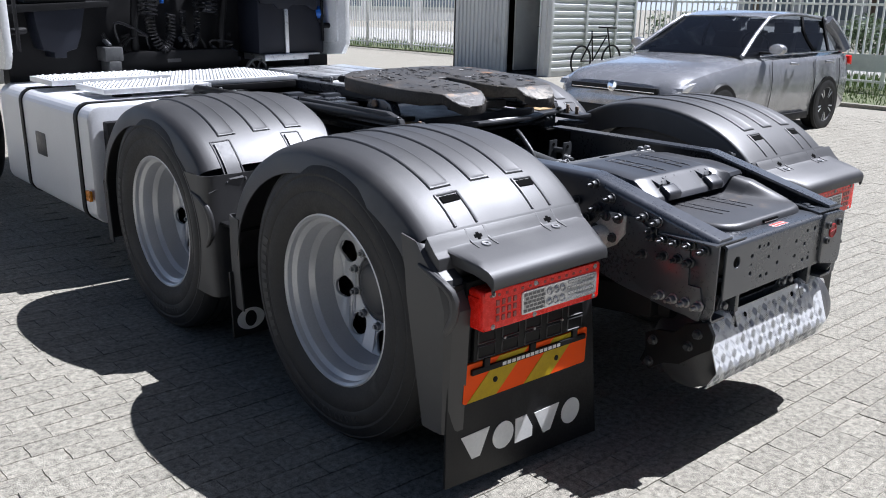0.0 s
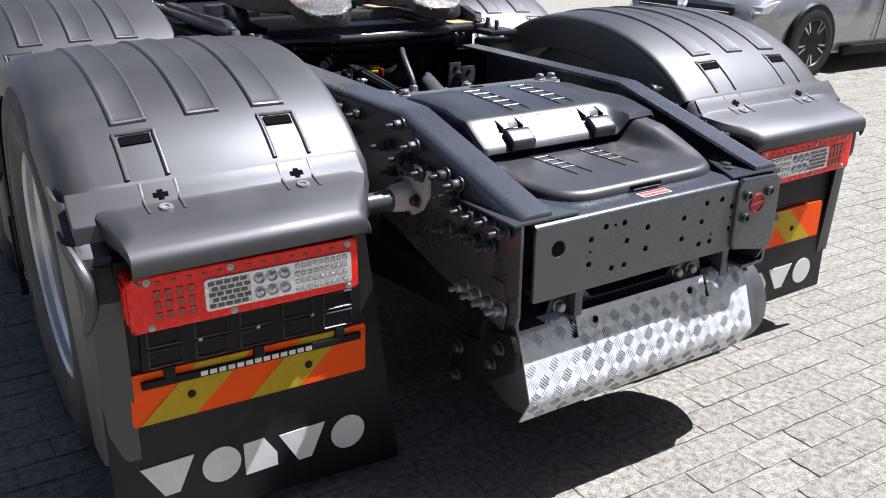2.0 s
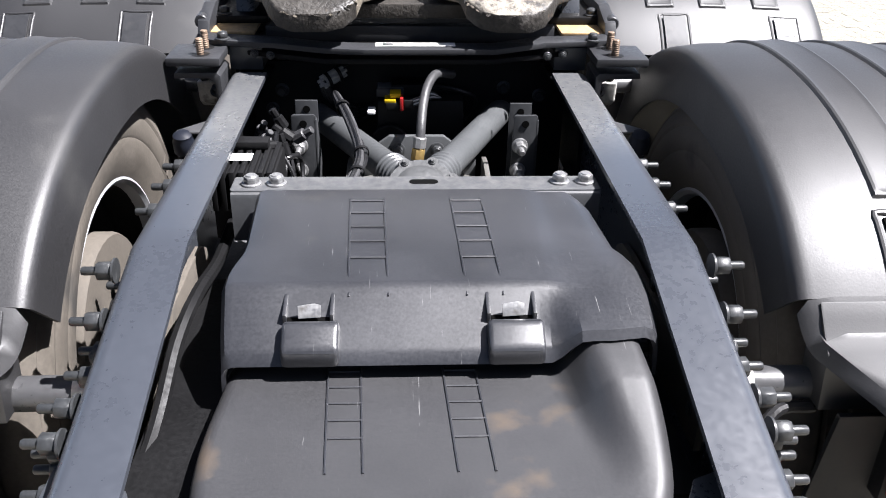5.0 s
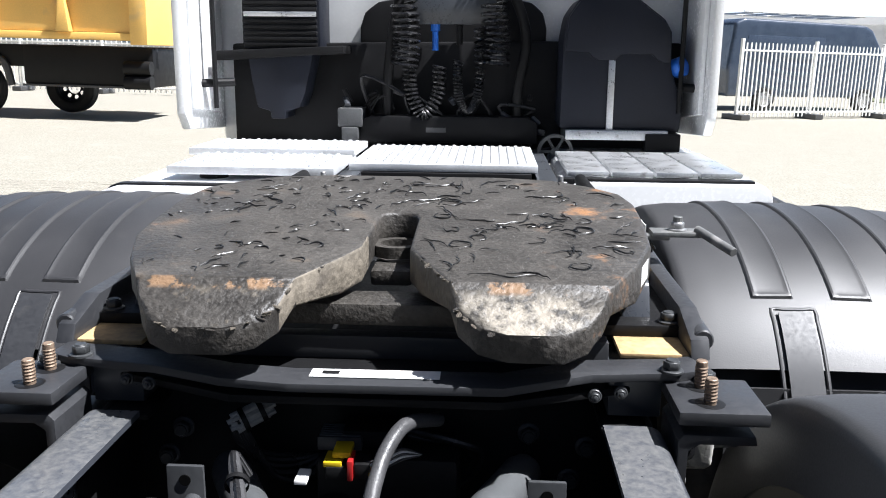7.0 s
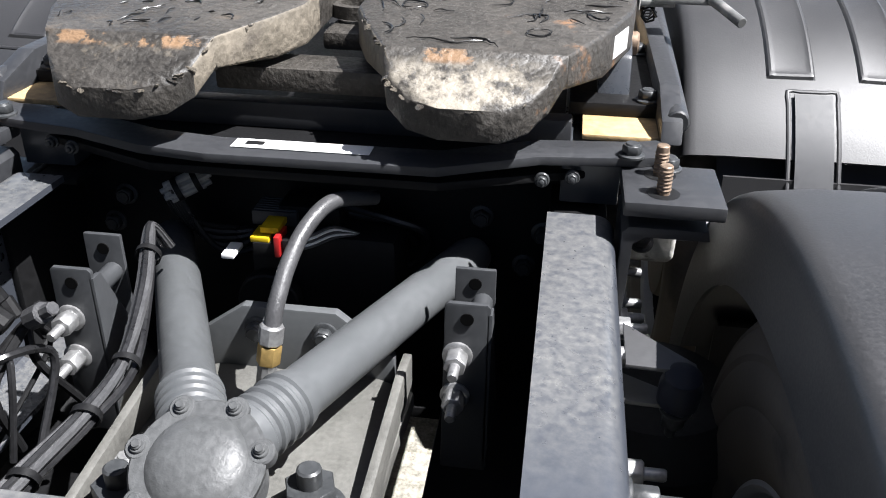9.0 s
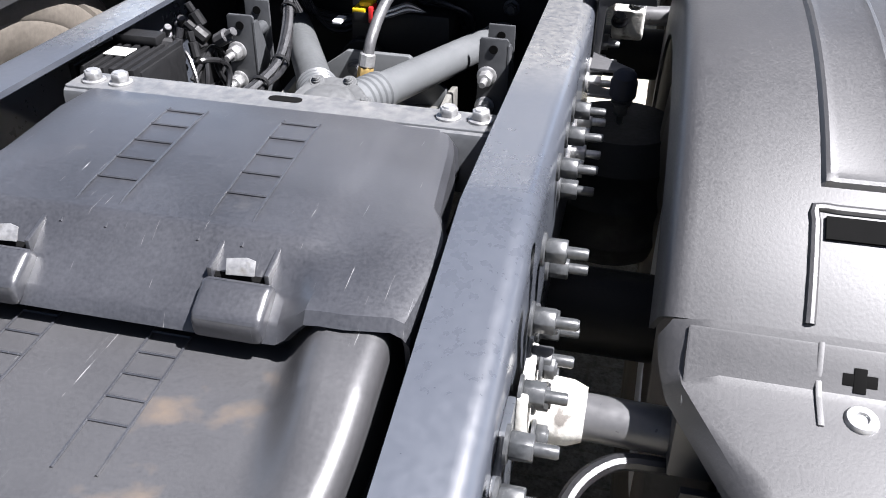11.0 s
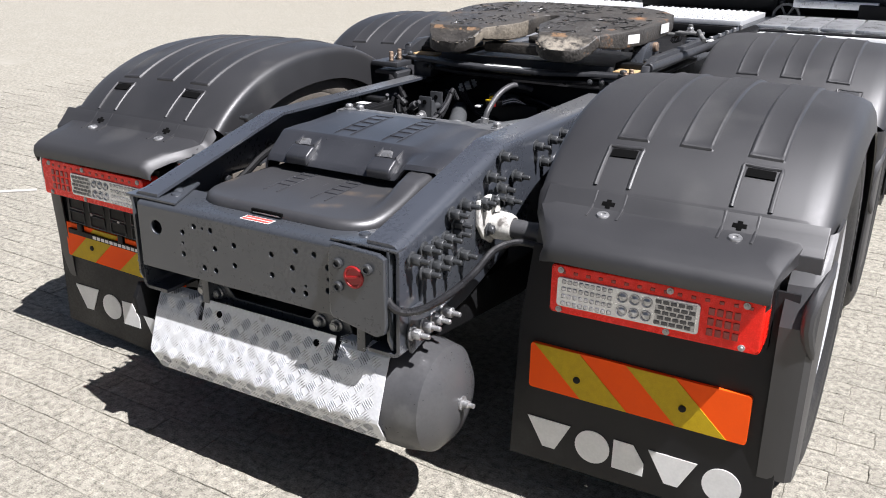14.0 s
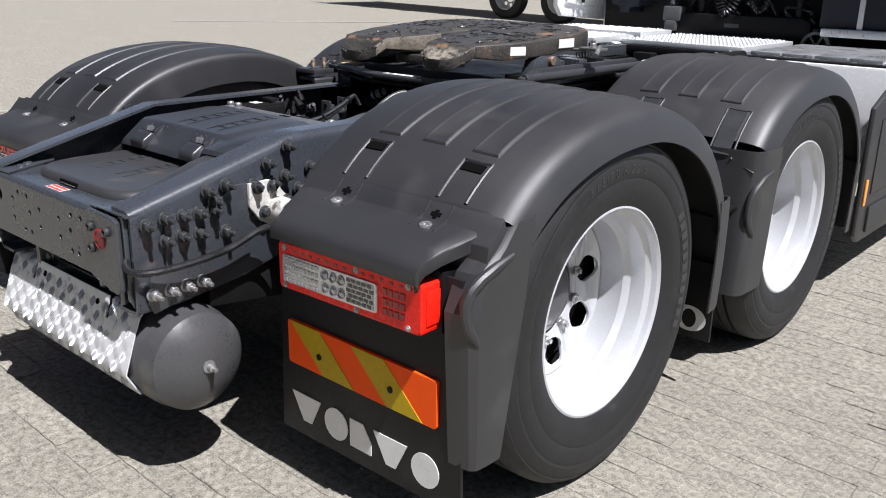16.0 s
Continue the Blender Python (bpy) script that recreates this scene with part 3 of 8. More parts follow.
# corner gussets on top of the cross member
for s in (-1, 1):
    bm = bmesh.new()
    prism(bm, [(s * 0.425, -0.335), (s * 0.245, -0.335), (s * 0.255, -0.315), (s * 0.33, -0.16), (s * 0.425, -0.12)], "z", 0.7665, 0.7725, 0.0015)
    g = part("gusset_plate", bm, M_FRAME, cross)
    for p in ((0.300, -0.275), (0.325, -0.245)):
        bm = bmesh.new()
        lathe(bm, [(0, 0), (0.015, 0), (0.0135, 0.004), (0.008, 0.006), (0, 0.0065)], pose(s * p[0], p[1], 0.7725), 20)
        part("rivet", bm, M_FRAME, g)
    bm = bmesh.new()
    prism(bm, [(-0.335, 0.772), (-0.335, 0.55), (-0.32, 0.52), (-0.26, 0.51), (-0.20, 0.56), (-0.20, 0.772)], "x", s * 0.398, s * 0.406, 0.0015)
    part("web_plate", bm, M_FRAME, cross)
# warning sticker on the flange
bm = bmesh.new()
box(bm, -0.040, 0.050, -0.322, -0.292, 0.7654, 0.7658)
stk = part("sticker", bm, M_STICKER, cross, "small red and white warning sticker")
for x0, x1, y0, y1 in ((-0.037, 0.047, -0.305, -0.294), (-0.037, 0.047, -0.320, -0.309)):
    bm = bmesh.new()
    box(bm, x0, x1, y0, y1, 0.7659, 0.7662)
    part("printed_bar", bm, M_FADED, stk)

# rail bolts, outer faces
ROWS = [(0.155, 0.885), (0.085, 0.846), (0.236, 0.814), (0.145, 0.802), (0.094, 0.792), (0.035, 0.793), (0.190, 0.758), (-0.053, 0.808), (-0.110, 0.801), (-0.092, 0.771), (-0.097, 0.750), (-0.139, 0.748),
        (-0.186, 0.749), (-0.237, 0.751), (-0.289, 0.743), (-0.140, 0.694), (-0.194, 0.697), (-0.239, 0.694), (-0.060, 0.682)]
for s, rail in ((1, rail_r), (-1, rail_l)):
    bm = bmesh.new()
    prism(bm, [(-0.235, 0.755), (-0.085, 0.760), (-0.03, 0.80), (0.02, 0.80), (0.02, 0.60), (-0.09, 0.545), (-0.285, 0.505), (-0.300, 0.54), (-0.285, 0.62), (-0.24, 0.62)], "x", s * 0.432, s * 0.441, 0.002)
    part("suspension_plate", bm, M_FRAME, rail)
    bolts(rail, BOLT_RAIL, [(s * 0.441, y, z) for y, z in ROWS], (s, 0, 0))
    bolts(rail, BOLT_PALE, [(s * 0.441, y, 0.560) for y in (-0.141, -0.190, -0.237, -0.287)], (s, 0, 0))
    bolts(rail, BOLT_RAIL, [(s * 0.432, y, z) for y, z in ((0.392, 0.864), (0.495, 0.863), (0.580, 0.866), (0.440, 0.809))], (s, 0, 0))
    bolts(rail, BOLT_PALE, [(s * 0.432, y, z) for y, z in ((0.545, 0.790), (0.587, 0.795), (0.634, 0.802), (0.680, 0.808), (0.90, 0.79), (0.95, 0.80), (1.00, 0.785), (1.045, 0.78), (1.095, 0.80), (1.145, 0.79))], (s, 0, 0))
    bolts(rail, BOLT_DARK, [(s * 0.423, y, z) for y, z in ((0.20, 0.80), (0.14, 0.76), (0.06, 0.70), (0.30, 0.77), (0.0, 0.74))], (-s, 0, 0))
    # pale valve clamp and mudguard shaft
    bm = bmesh.new()
    prism(bm, [(0.015, 0.800), (0.105, 0.802), (0.125, 0.765), (0.155, 0.735), (0.150, 0.690), (0.090, 0.668), (0.050, 0.690), (0.015, 0.735)], "x", s * 0.441, s * 0.452, 0.003)
    lathe(bm, [(0, 0), (0.034, 0), (0.038, 0.012), (0.036, 0.04), (0.030, 0.055), (0.026, 0.055)], along((s * 0.452, 0.105, 0.715), (s, 0.105, 0.715)), 18)
    clamp = part("clamp_bracket", bm, M_VALVE, rail, "pale painted clamp bracket, flaking")
    bolts(clamp, BOLT_DARK, [(s * 0.455, 0.04, 0.785), (s * 0.455, 0.09, 0.785), (s * 0.455, 0.138, 0.735), (s * 0.455, 0.06, 0.715)], (s, 0, 0))
    bm = bmesh.new()
    rod(bm, (s * 0.47, 0.105, 0.713), (s * 0.76, 0.10, 0.713), 0.026, 24)
    part("mudguard_shaft", bm, M_DARKGREY, rail)


# ---- mudguards ----
def guard_shape(yc, zc, a, b, powers=(2.25, 2.0)):
    def f(u):
        """u from 0 (rear) to 1 (front): a point and outward normal of the arch in the y-z plane."""
        t = math.pi * (1 - u)
        c, s = math.cos(t), math.sin(t)
        half, power = (a[0], powers[0]) if c < 0 else (a[1], powers[1])
        y = math.copysign(abs(c) ** (2 / power), c) * half
        z = abs(s) ** (2 / power) * b
        n = Vector((math.copysign(abs(y / half) ** (power - 1), y) / half, abs(z / b) ** (power - 1) / b))
        n.normalize()
        return yc + y, zc + z, n
    return f


def sheet(bm, rows):
    vs = [[bm.verts.new(p) for p in row] for row in rows]
    for a, b in zip(vs, vs[1:]):
        for k in range(len(a) - 1):
            bm.faces.new((a[k], a[k + 1], b[k + 1], b[k]))


def thicken(bm, t):
    bmesh.ops.recalc_face_normals(bm, faces=bm.faces)
    bmesh.ops.solidify(bm, geom=bm.faces[:], thickness=t)


CROSS = [(0.545, -0.106), (0.5455, -0.060), (0.5465, -0.022), (0.5470, -0.013), (0.5495, -0.003), (0.556, 0.004), (0.565, 0.0072), (0.574, 0.0086), (0.62, 0.014), (0.80, 0.018), (1.00, 0.013), (1.16, 0.004), (1.195, -0.004), (1.218, -0.014), (1.232, -0.035), (1.245, -0.095)]


def crown(x):
    for (a, za), (b, zb) in zip(CROSS, CROSS[1:]):
        if a <= x <= b:
            return za + (zb - za) * (x - a) / (b - a) - 0.002
    return 0.0


def mudguard(side, f, u0, u1, ribs, name, label):
    bm = bmesh.new()
    rows = []
    n = 44
    for i in range(n + 1):
        y, z, nn = f(u0 + (u1 - u0) * i / n)
        rows.append([(side * x, y + nn[0] * o, z + nn[1] * o) for x, o in CROSS])
    sheet(bm, rows)
    thicken(bm, 0.006)
    g = part(name, bm, M_GUARD, truck, label, angle=50)
    for x0, x1, r0, r1 in ribs:
        bm = bmesh.new()
        rows = []
        # a beaded border round a slightly raised panel
        edge = [(0.0, -0.004), (0.003, 0.002), (0.007, 0.0065), (0.011, 0.0078), (0.015, 0.0068), (0.020, 0.006)]
        xs = [(x0 + d, q) for d, q in edge] + [(x1 - d, q) for d, q in reversed(edge)]
        arc = 1.75
        us = [(r0 + d / arc, q) for d, q in edge] + [(r0 + (r1 - r0) * i / 34, 0.006) for i in range(1, 34)] + [(r1 - d / arc, q) for d, q in reversed(edge)]
        for u, qu in us:
            y, z, nn = f(u)
            row = []
            for k, (x, qx) in enumerate(xs):
                o = qx if qu == 0.006 else (qu if qx == 0.006 else min(qx, qu) if min(qx, qu) < 0.0055 else max(qx, qu))
                row.append((side * x, y + nn[0] * (o + crown(x)), z + nn[1] * (o + crown(x))))
            rows.append(row)
        sheet(bm, rows)
        part("rib", bm, M_GUARD, g, angle=25)
    return g


RIBS = [(0.690, 0.780), (0.848, 0.936), (1.010, 1.100)]
shape_rear = guard_shape(0.700, 0.50, (0.689, 0.620), 0.530)
shape_front = guard_shape(2.050, 0.50, (0.640, 0.600), 0.532)


def strap_slot(side, f, u0, u1, x0, x1, parent, open_top):
    """A raised U-shaped rim round a strap recess, with a black sheet for the shaded opening at its top."""
    bm = bmesh.new()
    line = []
    for i in range(9):
        line.append((x0, u0 + (u1 - u0) * i / 8))
    for i in range(1, 5):
        line.append((x0 + (x1 - x0) * i / 4, u1))
    for i in range(1, 9):
        line.append((x1, u1 + (u0 - u1) * i / 8))
    P = []
    for x, u in line:
        y, z, nn = f(u)
        P.append((side * x, y + nn[0] * (0.0005 + crown(x)), z + nn[1] * (0.0005 + crown(x))))
    tube(bm, P, 0.0062 if open_top else 0.0045, 10, 2)
    rim = part("slot_rim", bm, M_GUARD, parent)
    bm = bmesh.new()
    rows = []
    for i in range(5):
        y, z, nn = f(u1 - (u1 - u0) * (0.08 + 0.20 * i / 4) if open_top else u0 + (u1 - u0) * (0.05 + 0.9 * i / 4))
        rows.append([(side * x, y + nn[0] * (0.0055 + crown(x)), z + nn[1] * (0.0055 + crown(x))) for x in (x0 + 0.010, x0 + 0.020, x1 - 0.020, x1 - 0.010)])
    sheet(bm, rows)
    thicken(bm, 0.003)
    part("slot_opening" if open_top else "strap", bm, M_HOLE_SHADE if open_top else M_DULL, parent)


for s in (-1, 1):
    g = mudguard(s, shape_rear, 0.205, 0.975, [(a, b, 0.291, 0.80) for a, b in RIBS], "rear_mudguard", "black plastic rear mudguard with three raised ribs")
    for x in (0.730, 1.055):
        strap_slot(s, shape_rear, 0.211, 0.279, x - 0.042, x + 0.042, g, True)
    h = mudguard(s, shape_front, 0.190, 0.985, [(a, b, 0.279, 0.80) for a, b in RIBS], "front_mudguard", "black plastic front mudguard with three raised ribs")
    for x in (0.770, 1.100):
        strap_slot(s, shape_front, 0.150, 0.266, x - 0.042, x + 0.042, h, False)
    # rear ledge over the lamp
    bm = bmesh.new()
    rows = []
    X = [0.548, 0.560, 0.600, 0.90, 1.13, 1.180, 1.193, 1.199]
    for v, y, z in ((0, 0.1225, 0.8505), (0.05, 0.108, 0.835), (0.1, 0.099, 0.8225), (0.15, 0.090, 0.8135), (0.2, 0.075, 0.808), (0.35, 0.050, 0.802), (0.7, -0.02, 0.787), (0.9, -0.066, 0.772), (0.97, -0.086, 0.759), (1.0, -0.091, 0.742), (1.0, -0.088, 0.722)):
        row = []
        for k, x in enumerate(X):
            e = (0.030, 0.006, 0, 0, 0, 0.001, 0.006, 0.036)[k]
            xx, yy = x, y
            if v > 0.6:
                if k >= 6:
                    yy = y + (k - 5) * 0.014 * (v - 0.5)
                if k <= 1:
                    yy = y + (2 - k) * 0.014 * (v - 0.5)
            if k >= 4:
                xx = x - (k - 3) * 0.012 * min(1.0, v + 0.1)
            if k <= 2:
                xx = x + (0.090, 0.090, 0.070)[k] * max(0.0, min(1.0, v / 0.9)) ** 1.2
            row.append((s * xx, yy, max(z - e, 0.716 if z < 0.73 else 0.0)))
        rows.append(row)
    sheet(bm, rows)
    thicken(bm, 0.006)
    led = part("rear_ledge", bm, M_GUARD, g, "flat plastic ledge with screws", angle=45)
    for x in (0.737, 1.043):
        bm = bmesh.new()
        lathe(bm, [(0, 0.001), (0.006, 0.001), (0.007, 0.004), (0.014, 0.004), (0.016, 0.001), (0.016, -0.002)], pose(s * x, 0.060, 0.8045, 10, 0, 0), 20)
        part("screw", bm, M_ZINC, led)
        # black cross laid on the ledge as the shade of a cutout
        bm = bmesh.new()
        tilt = pose(s * x, 0.0965, 0.8215, 48, 0, 0)
        box(bm, -0.016, 0.016, -0.006, 0.006, -0.004, 0.0025, 0.001, tilt)
        box(bm, -0.006, 0.006, -0.012, 0.012, -0.004, 0.0030, 0.001, tilt)
        part("clip_cutout", bm, M_HOLE_SHADE, led)
        for o in (-0.037, 0.037):
            bm = bmesh.new()
            prism(bm, [(0.116, 0.8475), (0.092, 0.8190), (0.077, 0.8115), (0.046, 0.8035), (0.046, 0.798), (0.074, 0.802), (0.116, 0.835)], "x", s * (x + o - 0.003), s * (x + o + 0.003), 0.001)
            part("ledge_rib", bm, M_GUARD, led)
    bm = bmesh.new()
    prism(bm, [(0.116, 0.846), (0.100, 0.828), (0.080, 0.806), (0.062, 0.790), (0.052, 0.70), (0.12, 0.70), (0.13, 0.80)], "x", s * 0.575, s * 1.228, 0.003)
    part("lower_skin", bm, M_GUARD, g)
    # side panel behind the wheel and its pressed recess
    def panel(w, z):
        """A point of the side panel: w from 0 at its outer edge to 1 at its inner edge."""
        sec = [(1.247, 0.0), (1.2465, -0.100), (1.243, -0.165), (1.230, -0.188), (1.204, -0.195), (1.170, -0.198)]
        k = min(int(w * 5), 4)
        u = w * 5 - k
        x, d = (sec[k][i] + (sec[k + 1][i] - sec[k][i]) * u for i in (0, 1))
        low = max(0.0, min(1.0, (0.66 - z) / 0.40))
        d = (-0.11 + (d + 0.11) * (1 - 0.5 * low)) * (1 - 0.62 * max(0.0, min(1.0, (z - 0.70) / 0.13)))
        base = 0.165 + 0.022 * max(0.0, min(1.0, (z - 0.26) / 0.46)) + 0.02 * max(0.0, min(1.0, (z - 0.72) / 0.10))
        return (s * x, base + d, z)

    bm = bmesh.new()
    rows = []
    for z, drop in ((0.842, 0.030), (0.79, 0.015), (0.735, 0.0), (0.65, 0.0), (0.55, 0.0), (0.40, 0.0), (0.26, 0.0)):
        rows.append([(*panel(k / 10, z)[:2], z - drop * k / 10) for k in range(11)])
    sheet(bm, rows)
    thicken(bm, 0.006)
    sp = part("side_panel", bm, M_GUARD, g, angle=24)
    bm = bmesh.new()
    tube(bm, [panel(w, z) for w, z in ((0.20, 0.765), (0.36, 0.750), (0.52, 0.728), (0.60, 0.708), (0.64, 0.683), (0.64, 0.650), (0.60, 0.625), (0.50, 0.597), (0.42, 0.580))], lambda u: 0.015 * (0.4 + 0.6 * math.sin(math.pi * u) ** 0.5), 10, 1, False)
    part("pressed_edge", bm, M_GUARD, sp)
    g.matrix_basis = h.matrix_basis = Matrix.Translation((0.014, 0, 0))
    # front end of the rear guard, and rear side of the front guard
    bm = bmesh.new()
    rows = []
    for y, z in ((1.292, 0.68), (1.300, 0.60), (1.300, 0.45), (1.288, 0.31)):
        rows.append([(s * 1.245, y - 0.09, z), (s * 1.240, y - 0.03, z), (s * 1.225, y + 0.015, z), (s * 0.9, y + 0.025, z), (s * 0.62, y + 0.025, z)])
    sheet(bm, rows)
    thicken(bm, 0.006)
    part("front_apron", bm, M_GUARD, g, angle=50)
    # unseen plate added to keep sun from falling between the two guards
    bm = bmesh.new()
    box(bm, min(s * 0.62, s * 1.19), max(s * 0.62, s * 1.19), 1.300, 1.46, 0.600, 0.612, 0.003)
    part("splash_plate", bm, M_BLACK, g)
    def rear_panel(w, z):
        """A point of the panel behind the front guard's arch: w from 0 at its outer edge to 1 at its inner edge."""
        sec = [(1.246, 0.10), (1.2455, 0.02), (1.242, -0.045), (1.230, -0.068), (1.205, -0.076), (1.172, -0.080)]
        k = min(int(w * 5), 4)
        u = w * 5 - k
        x, d = (sec[k][i] + (sec[k + 1][i] - sec[k][i]) * u for i in (0, 1))
        return (s * x, 1.505 + 0.045 * max(0.0, min(1.0, (z - 0.30) / 0.45)) + d, z)

    bm = bmesh.new()
    rows = []
    for z in (0.800, 0.740, 0.66, 0.50, 0.30):
        rows.append([rear_panel(k / 10, z) for k in range(11)] + [(s * 0.9, rear_panel(1, z)[1], z), (s * 0.62, rear_panel(1, z)[1], z)])
    sheet(bm, rows)
    thicken(bm, 0.006)
    ap = part("rear_apron", bm, M_GUARD, h, angle=50)
    bm = bmesh.new()
    rows = []
    for y, z in ((1.560, 0.800), (1.535, 0.772), (1.50, 0.748), (1.472, 0.738)):
        rows.append([(s * x, y, z - (0.012 if x > 1.2 else 0.0)) for x in (0.62, 0.90, 1.15, 1.195, 1.222)])
    sheet(bm, rows)
    thicken(bm, 0.005)
    part("apron_shelf", bm, M_GUARD, h, angle=50)
    bm = bmesh.new()
    tube(bm, [rear_panel(w, z) for w, z in ((0.15, 0.722), (0.34, 0.705), (0.52, 0.675), (0.60, 0.650), (0.63, 0.62), (0.63, 0.58), (0.58, 0.555), (0.46, 0.525), (0.38, 0.51))], lambda u: 0.015 * (0.4 + 0.6 * math.sin(math.pi * u) ** 0.5), 10, 1, False)
    part("pressed_edge", bm, M_GUARD, ap)
    bm = bmesh.new()
    rows = []
    y1, z1, _ = shape_front(0.985)
    for y, z in ((2.625, 0.60), (2.62, 0.45), (2.61, 0.30)):
        rows.append([(s * 1.245, y - 0.09, z), (s * 1.240, y - 0.03, z), (s * 1.225, y, z), (s * 0.62, y + 0.01, z)])
    sheet(bm, rows)
    thicken(bm, 0.006)
    part("front_apron", bm, M_GUARD, h, angle=50)


# ---- wheels ----
def turned(side):
    """A frame whose z axis points outwards on one side."""
    return Matrix(((0, 0, side, 0), (0, 1, 0, 0), (-side, 0, 0, 0), (0, 0, 0, 1)))


def tyre_mesh():
    bm = bmesh.new()
    R, w = 0.495, 0.150
    prof = [(0.293, 0.118), (0.300, 0.135), (0.330, 0.150), (0.370, 0.156), (0.378, 0.154), (0.384, 0.157), (0.420, 0.158), (0.428, 0.154), (0.436, 0.156), (0.462, 0.147), (0.468, 0.142), (0.472, 0.143), (0.484, 0.132), (0.492, 0.118), (R, 0.10)]
    tread = []
    for h in (0.075, 0.035):
        tread += [(R, h + 0.006), (R - 0.012, h + 0.004), (R - 0.012, h - 0.004), (R, h - 0.006)]
    half = prof + tread
    full = half + [(r, -h) for r, h in reversed(half)]
    lathe(bm, full, seg=96)
    return to_mesh("tyre", bm, M_RUBBER, True, 30)


def rim_mesh():
    bm = bmesh.new()
    prof = [(0.292, 0.100), (0.297, 0.122), (0.302, 0.128), (0.301, 0.134), (0.294, 0.136), (0.286, 0.128), (0.283, 0.112), (0.268, 0.100), (0.264, 0.085), (0.262, 0.055), (0.254, 0.046), (0.247, 0.036), (0.245, -0.020), (0.241, -0.040),
            (0.232, -0.048), (0.228, -0.052)]
    lathe(bm, prof, seg=72)
    return to_mesh("rim", bm, M_RIM, True, 30)


def disc_mesh():
    cu = bpy.data.curves.new("wheel_disc", "CURVE")
    cu.dimensions, cu.fill_mode = "2D", "BOTH"
    cu.extrude, cu.bevel_depth, cu.bevel_resolution = 0.004, 0.002, 1
    loops = [(0, 0, 0.236), (0, 0, 0.128)] + [(0.190 * math.cos(math.pi / 4 * k + 0.2), 0.190 * math.sin(math.pi / 4 * k + 0.2), 0.043) for k in range(8)]
    for x, y, r in loops:
        sp = cu.splines.new("POLY")
        n = 48 if r > 0.1 else 20
        sp.points.add(n - 1)
        for k in range(n):
            sp.points[k].co = (x + r * math.cos(2 * math.pi * k / n), y + r * math.sin(2 * math.pi * k / n), 0, 1)
        sp.use_cyclic_u = True
    tmp = new("tmp", cu)
    me = bpy.data.meshes.new_from_object(tmp.evaluated_get(bpy.context.evaluated_depsgraph_get()))
    bpy.data.objects.remove(tmp)
    bpy.data.curves.remove(cu)
    me.materials.clear()
    me.materials.append(M_RIM)
    for v in me.vertices:
        r = math.hypot(v.co.x, v.co.y)
        v.co.z += -0.040 - 0.022 * max(0.0, min(1.0, (0.236 - r) / 0.03)) - 0.012 * max(0.0, min(1.0, (0.165 - r) / 0.03))
    shade(me, True, 50)
    return me


TYRE, RIM, DISC = tyre_mesh(), rim_mesh(), disc_mesh()


def sidewall_print(text, radius, size, start):
    """Raised letters set round the sidewall, tops outwards."""
    verts, faces = [], []
    a = radians(start)
    for ch in text:
        adv = size * (0.34 if ch in " ./" else 0.72)
        if ch != " ":
            cu = bpy.data.curves.new("letter", "FONT")
            cu.body, cu.size, cu.extrude, cu.align_x = ch, size, 0.0012, "CENTER"
            cu.resolution_u = 2
            tmp = new("tmp", cu)
            me = bpy.data.meshes.new_from_object(tmp.evaluated_get(bpy.context.evaluated_depsgraph_get()))
            b = len(verts)
            m = Matrix.Rotation(a - math.pi / 2 - adv / radius / 2, 4, "Z") @ Matrix.Translation((0, radius, 0.1575))
            verts += [tuple(m @ v.co) for v in me.vertices]
            faces += [tuple(q + b for q in p.vertices) for p in me.polygons]
            bpy.data.objects.remove(tmp)
            bpy.data.curves.remove(cu)
            bpy.data.meshes.remove(me)
        a -= adv / radius
    me = bpy.data.meshes.new("sidewall_print")
    me.from_pydata(verts, [], faces)
    me.materials.append(M_PRINT)
    return me


TYRE_OLD = TYRE.copy()
TYRE_OLD.materials[0] = M_OLD_RUBBER
SIDEWALL = sidewall_print("315/70 R 22.5", 0.392, 0.036, 205)
bm = bmesh.new()
for k in range(11):
    box(bm, -0.011, 0.011, 0.385, 0.417, 0.1566, 0.1588, 0.0, Matrix.Rotation(radians(-20 + 5.2 * k), 4, "Z"))
BRAND_BARS = to_mesh("raised_bar_mark", bm, M_PRINT)
BRAND_BARS_OLD = BRAND_BARS.copy()
BRAND_BARS_OLD.materials[0] = M_OLD_RUBBER

bm = bmesh.new()
lathe(bm, [(0, -0.035), (0.05, -0.035), (0.080, -0.042), (0.092, -0.052), (0.098, -0.066), (0.118, -0.068), (0.122, -0.075), (0.122, -0.118), (0, -0.118)], seg=40)
HUB = to_mesh("hub", bm, M_DARKGREY)
bm = bmesh.new()
lathe(bm, [(0, -0.118), (0.20, -0.118), (0.212, -0.13), (0.215, -0.22), (0, -0.22)], seg=40)
DRUM = to_mesh("brake_drum", bm, M_BLACK)
NUT = bolt_mesh("wheel_nut", M_ZINC, 0.014, 0.016, 0.010)
bm = bmesh.new()
lathe(bm, [(0.292, 0.100), (0.297, 0.122), (0.302, 0.128), (0.301, 0.134), (0.294, 0.136), (0.286, 0.128), (0.283, 0.105)], seg=56)
RIM_IN = to_mesh("inner_rim", bm, M_RIM)
# rest of the rim in black, as painted shade behind the silver lip
bm = bmesh.new()
lathe(bm, [(0.283, 0.106), (0.278, 0.04), (0.24, 0.0), (0.235, -0.03), (0.14, -0.05), (0.13, -0.09), (0, -0.09)], seg=40)
WELL_IN = to_mesh("rim_well", bm, M_BLACK)

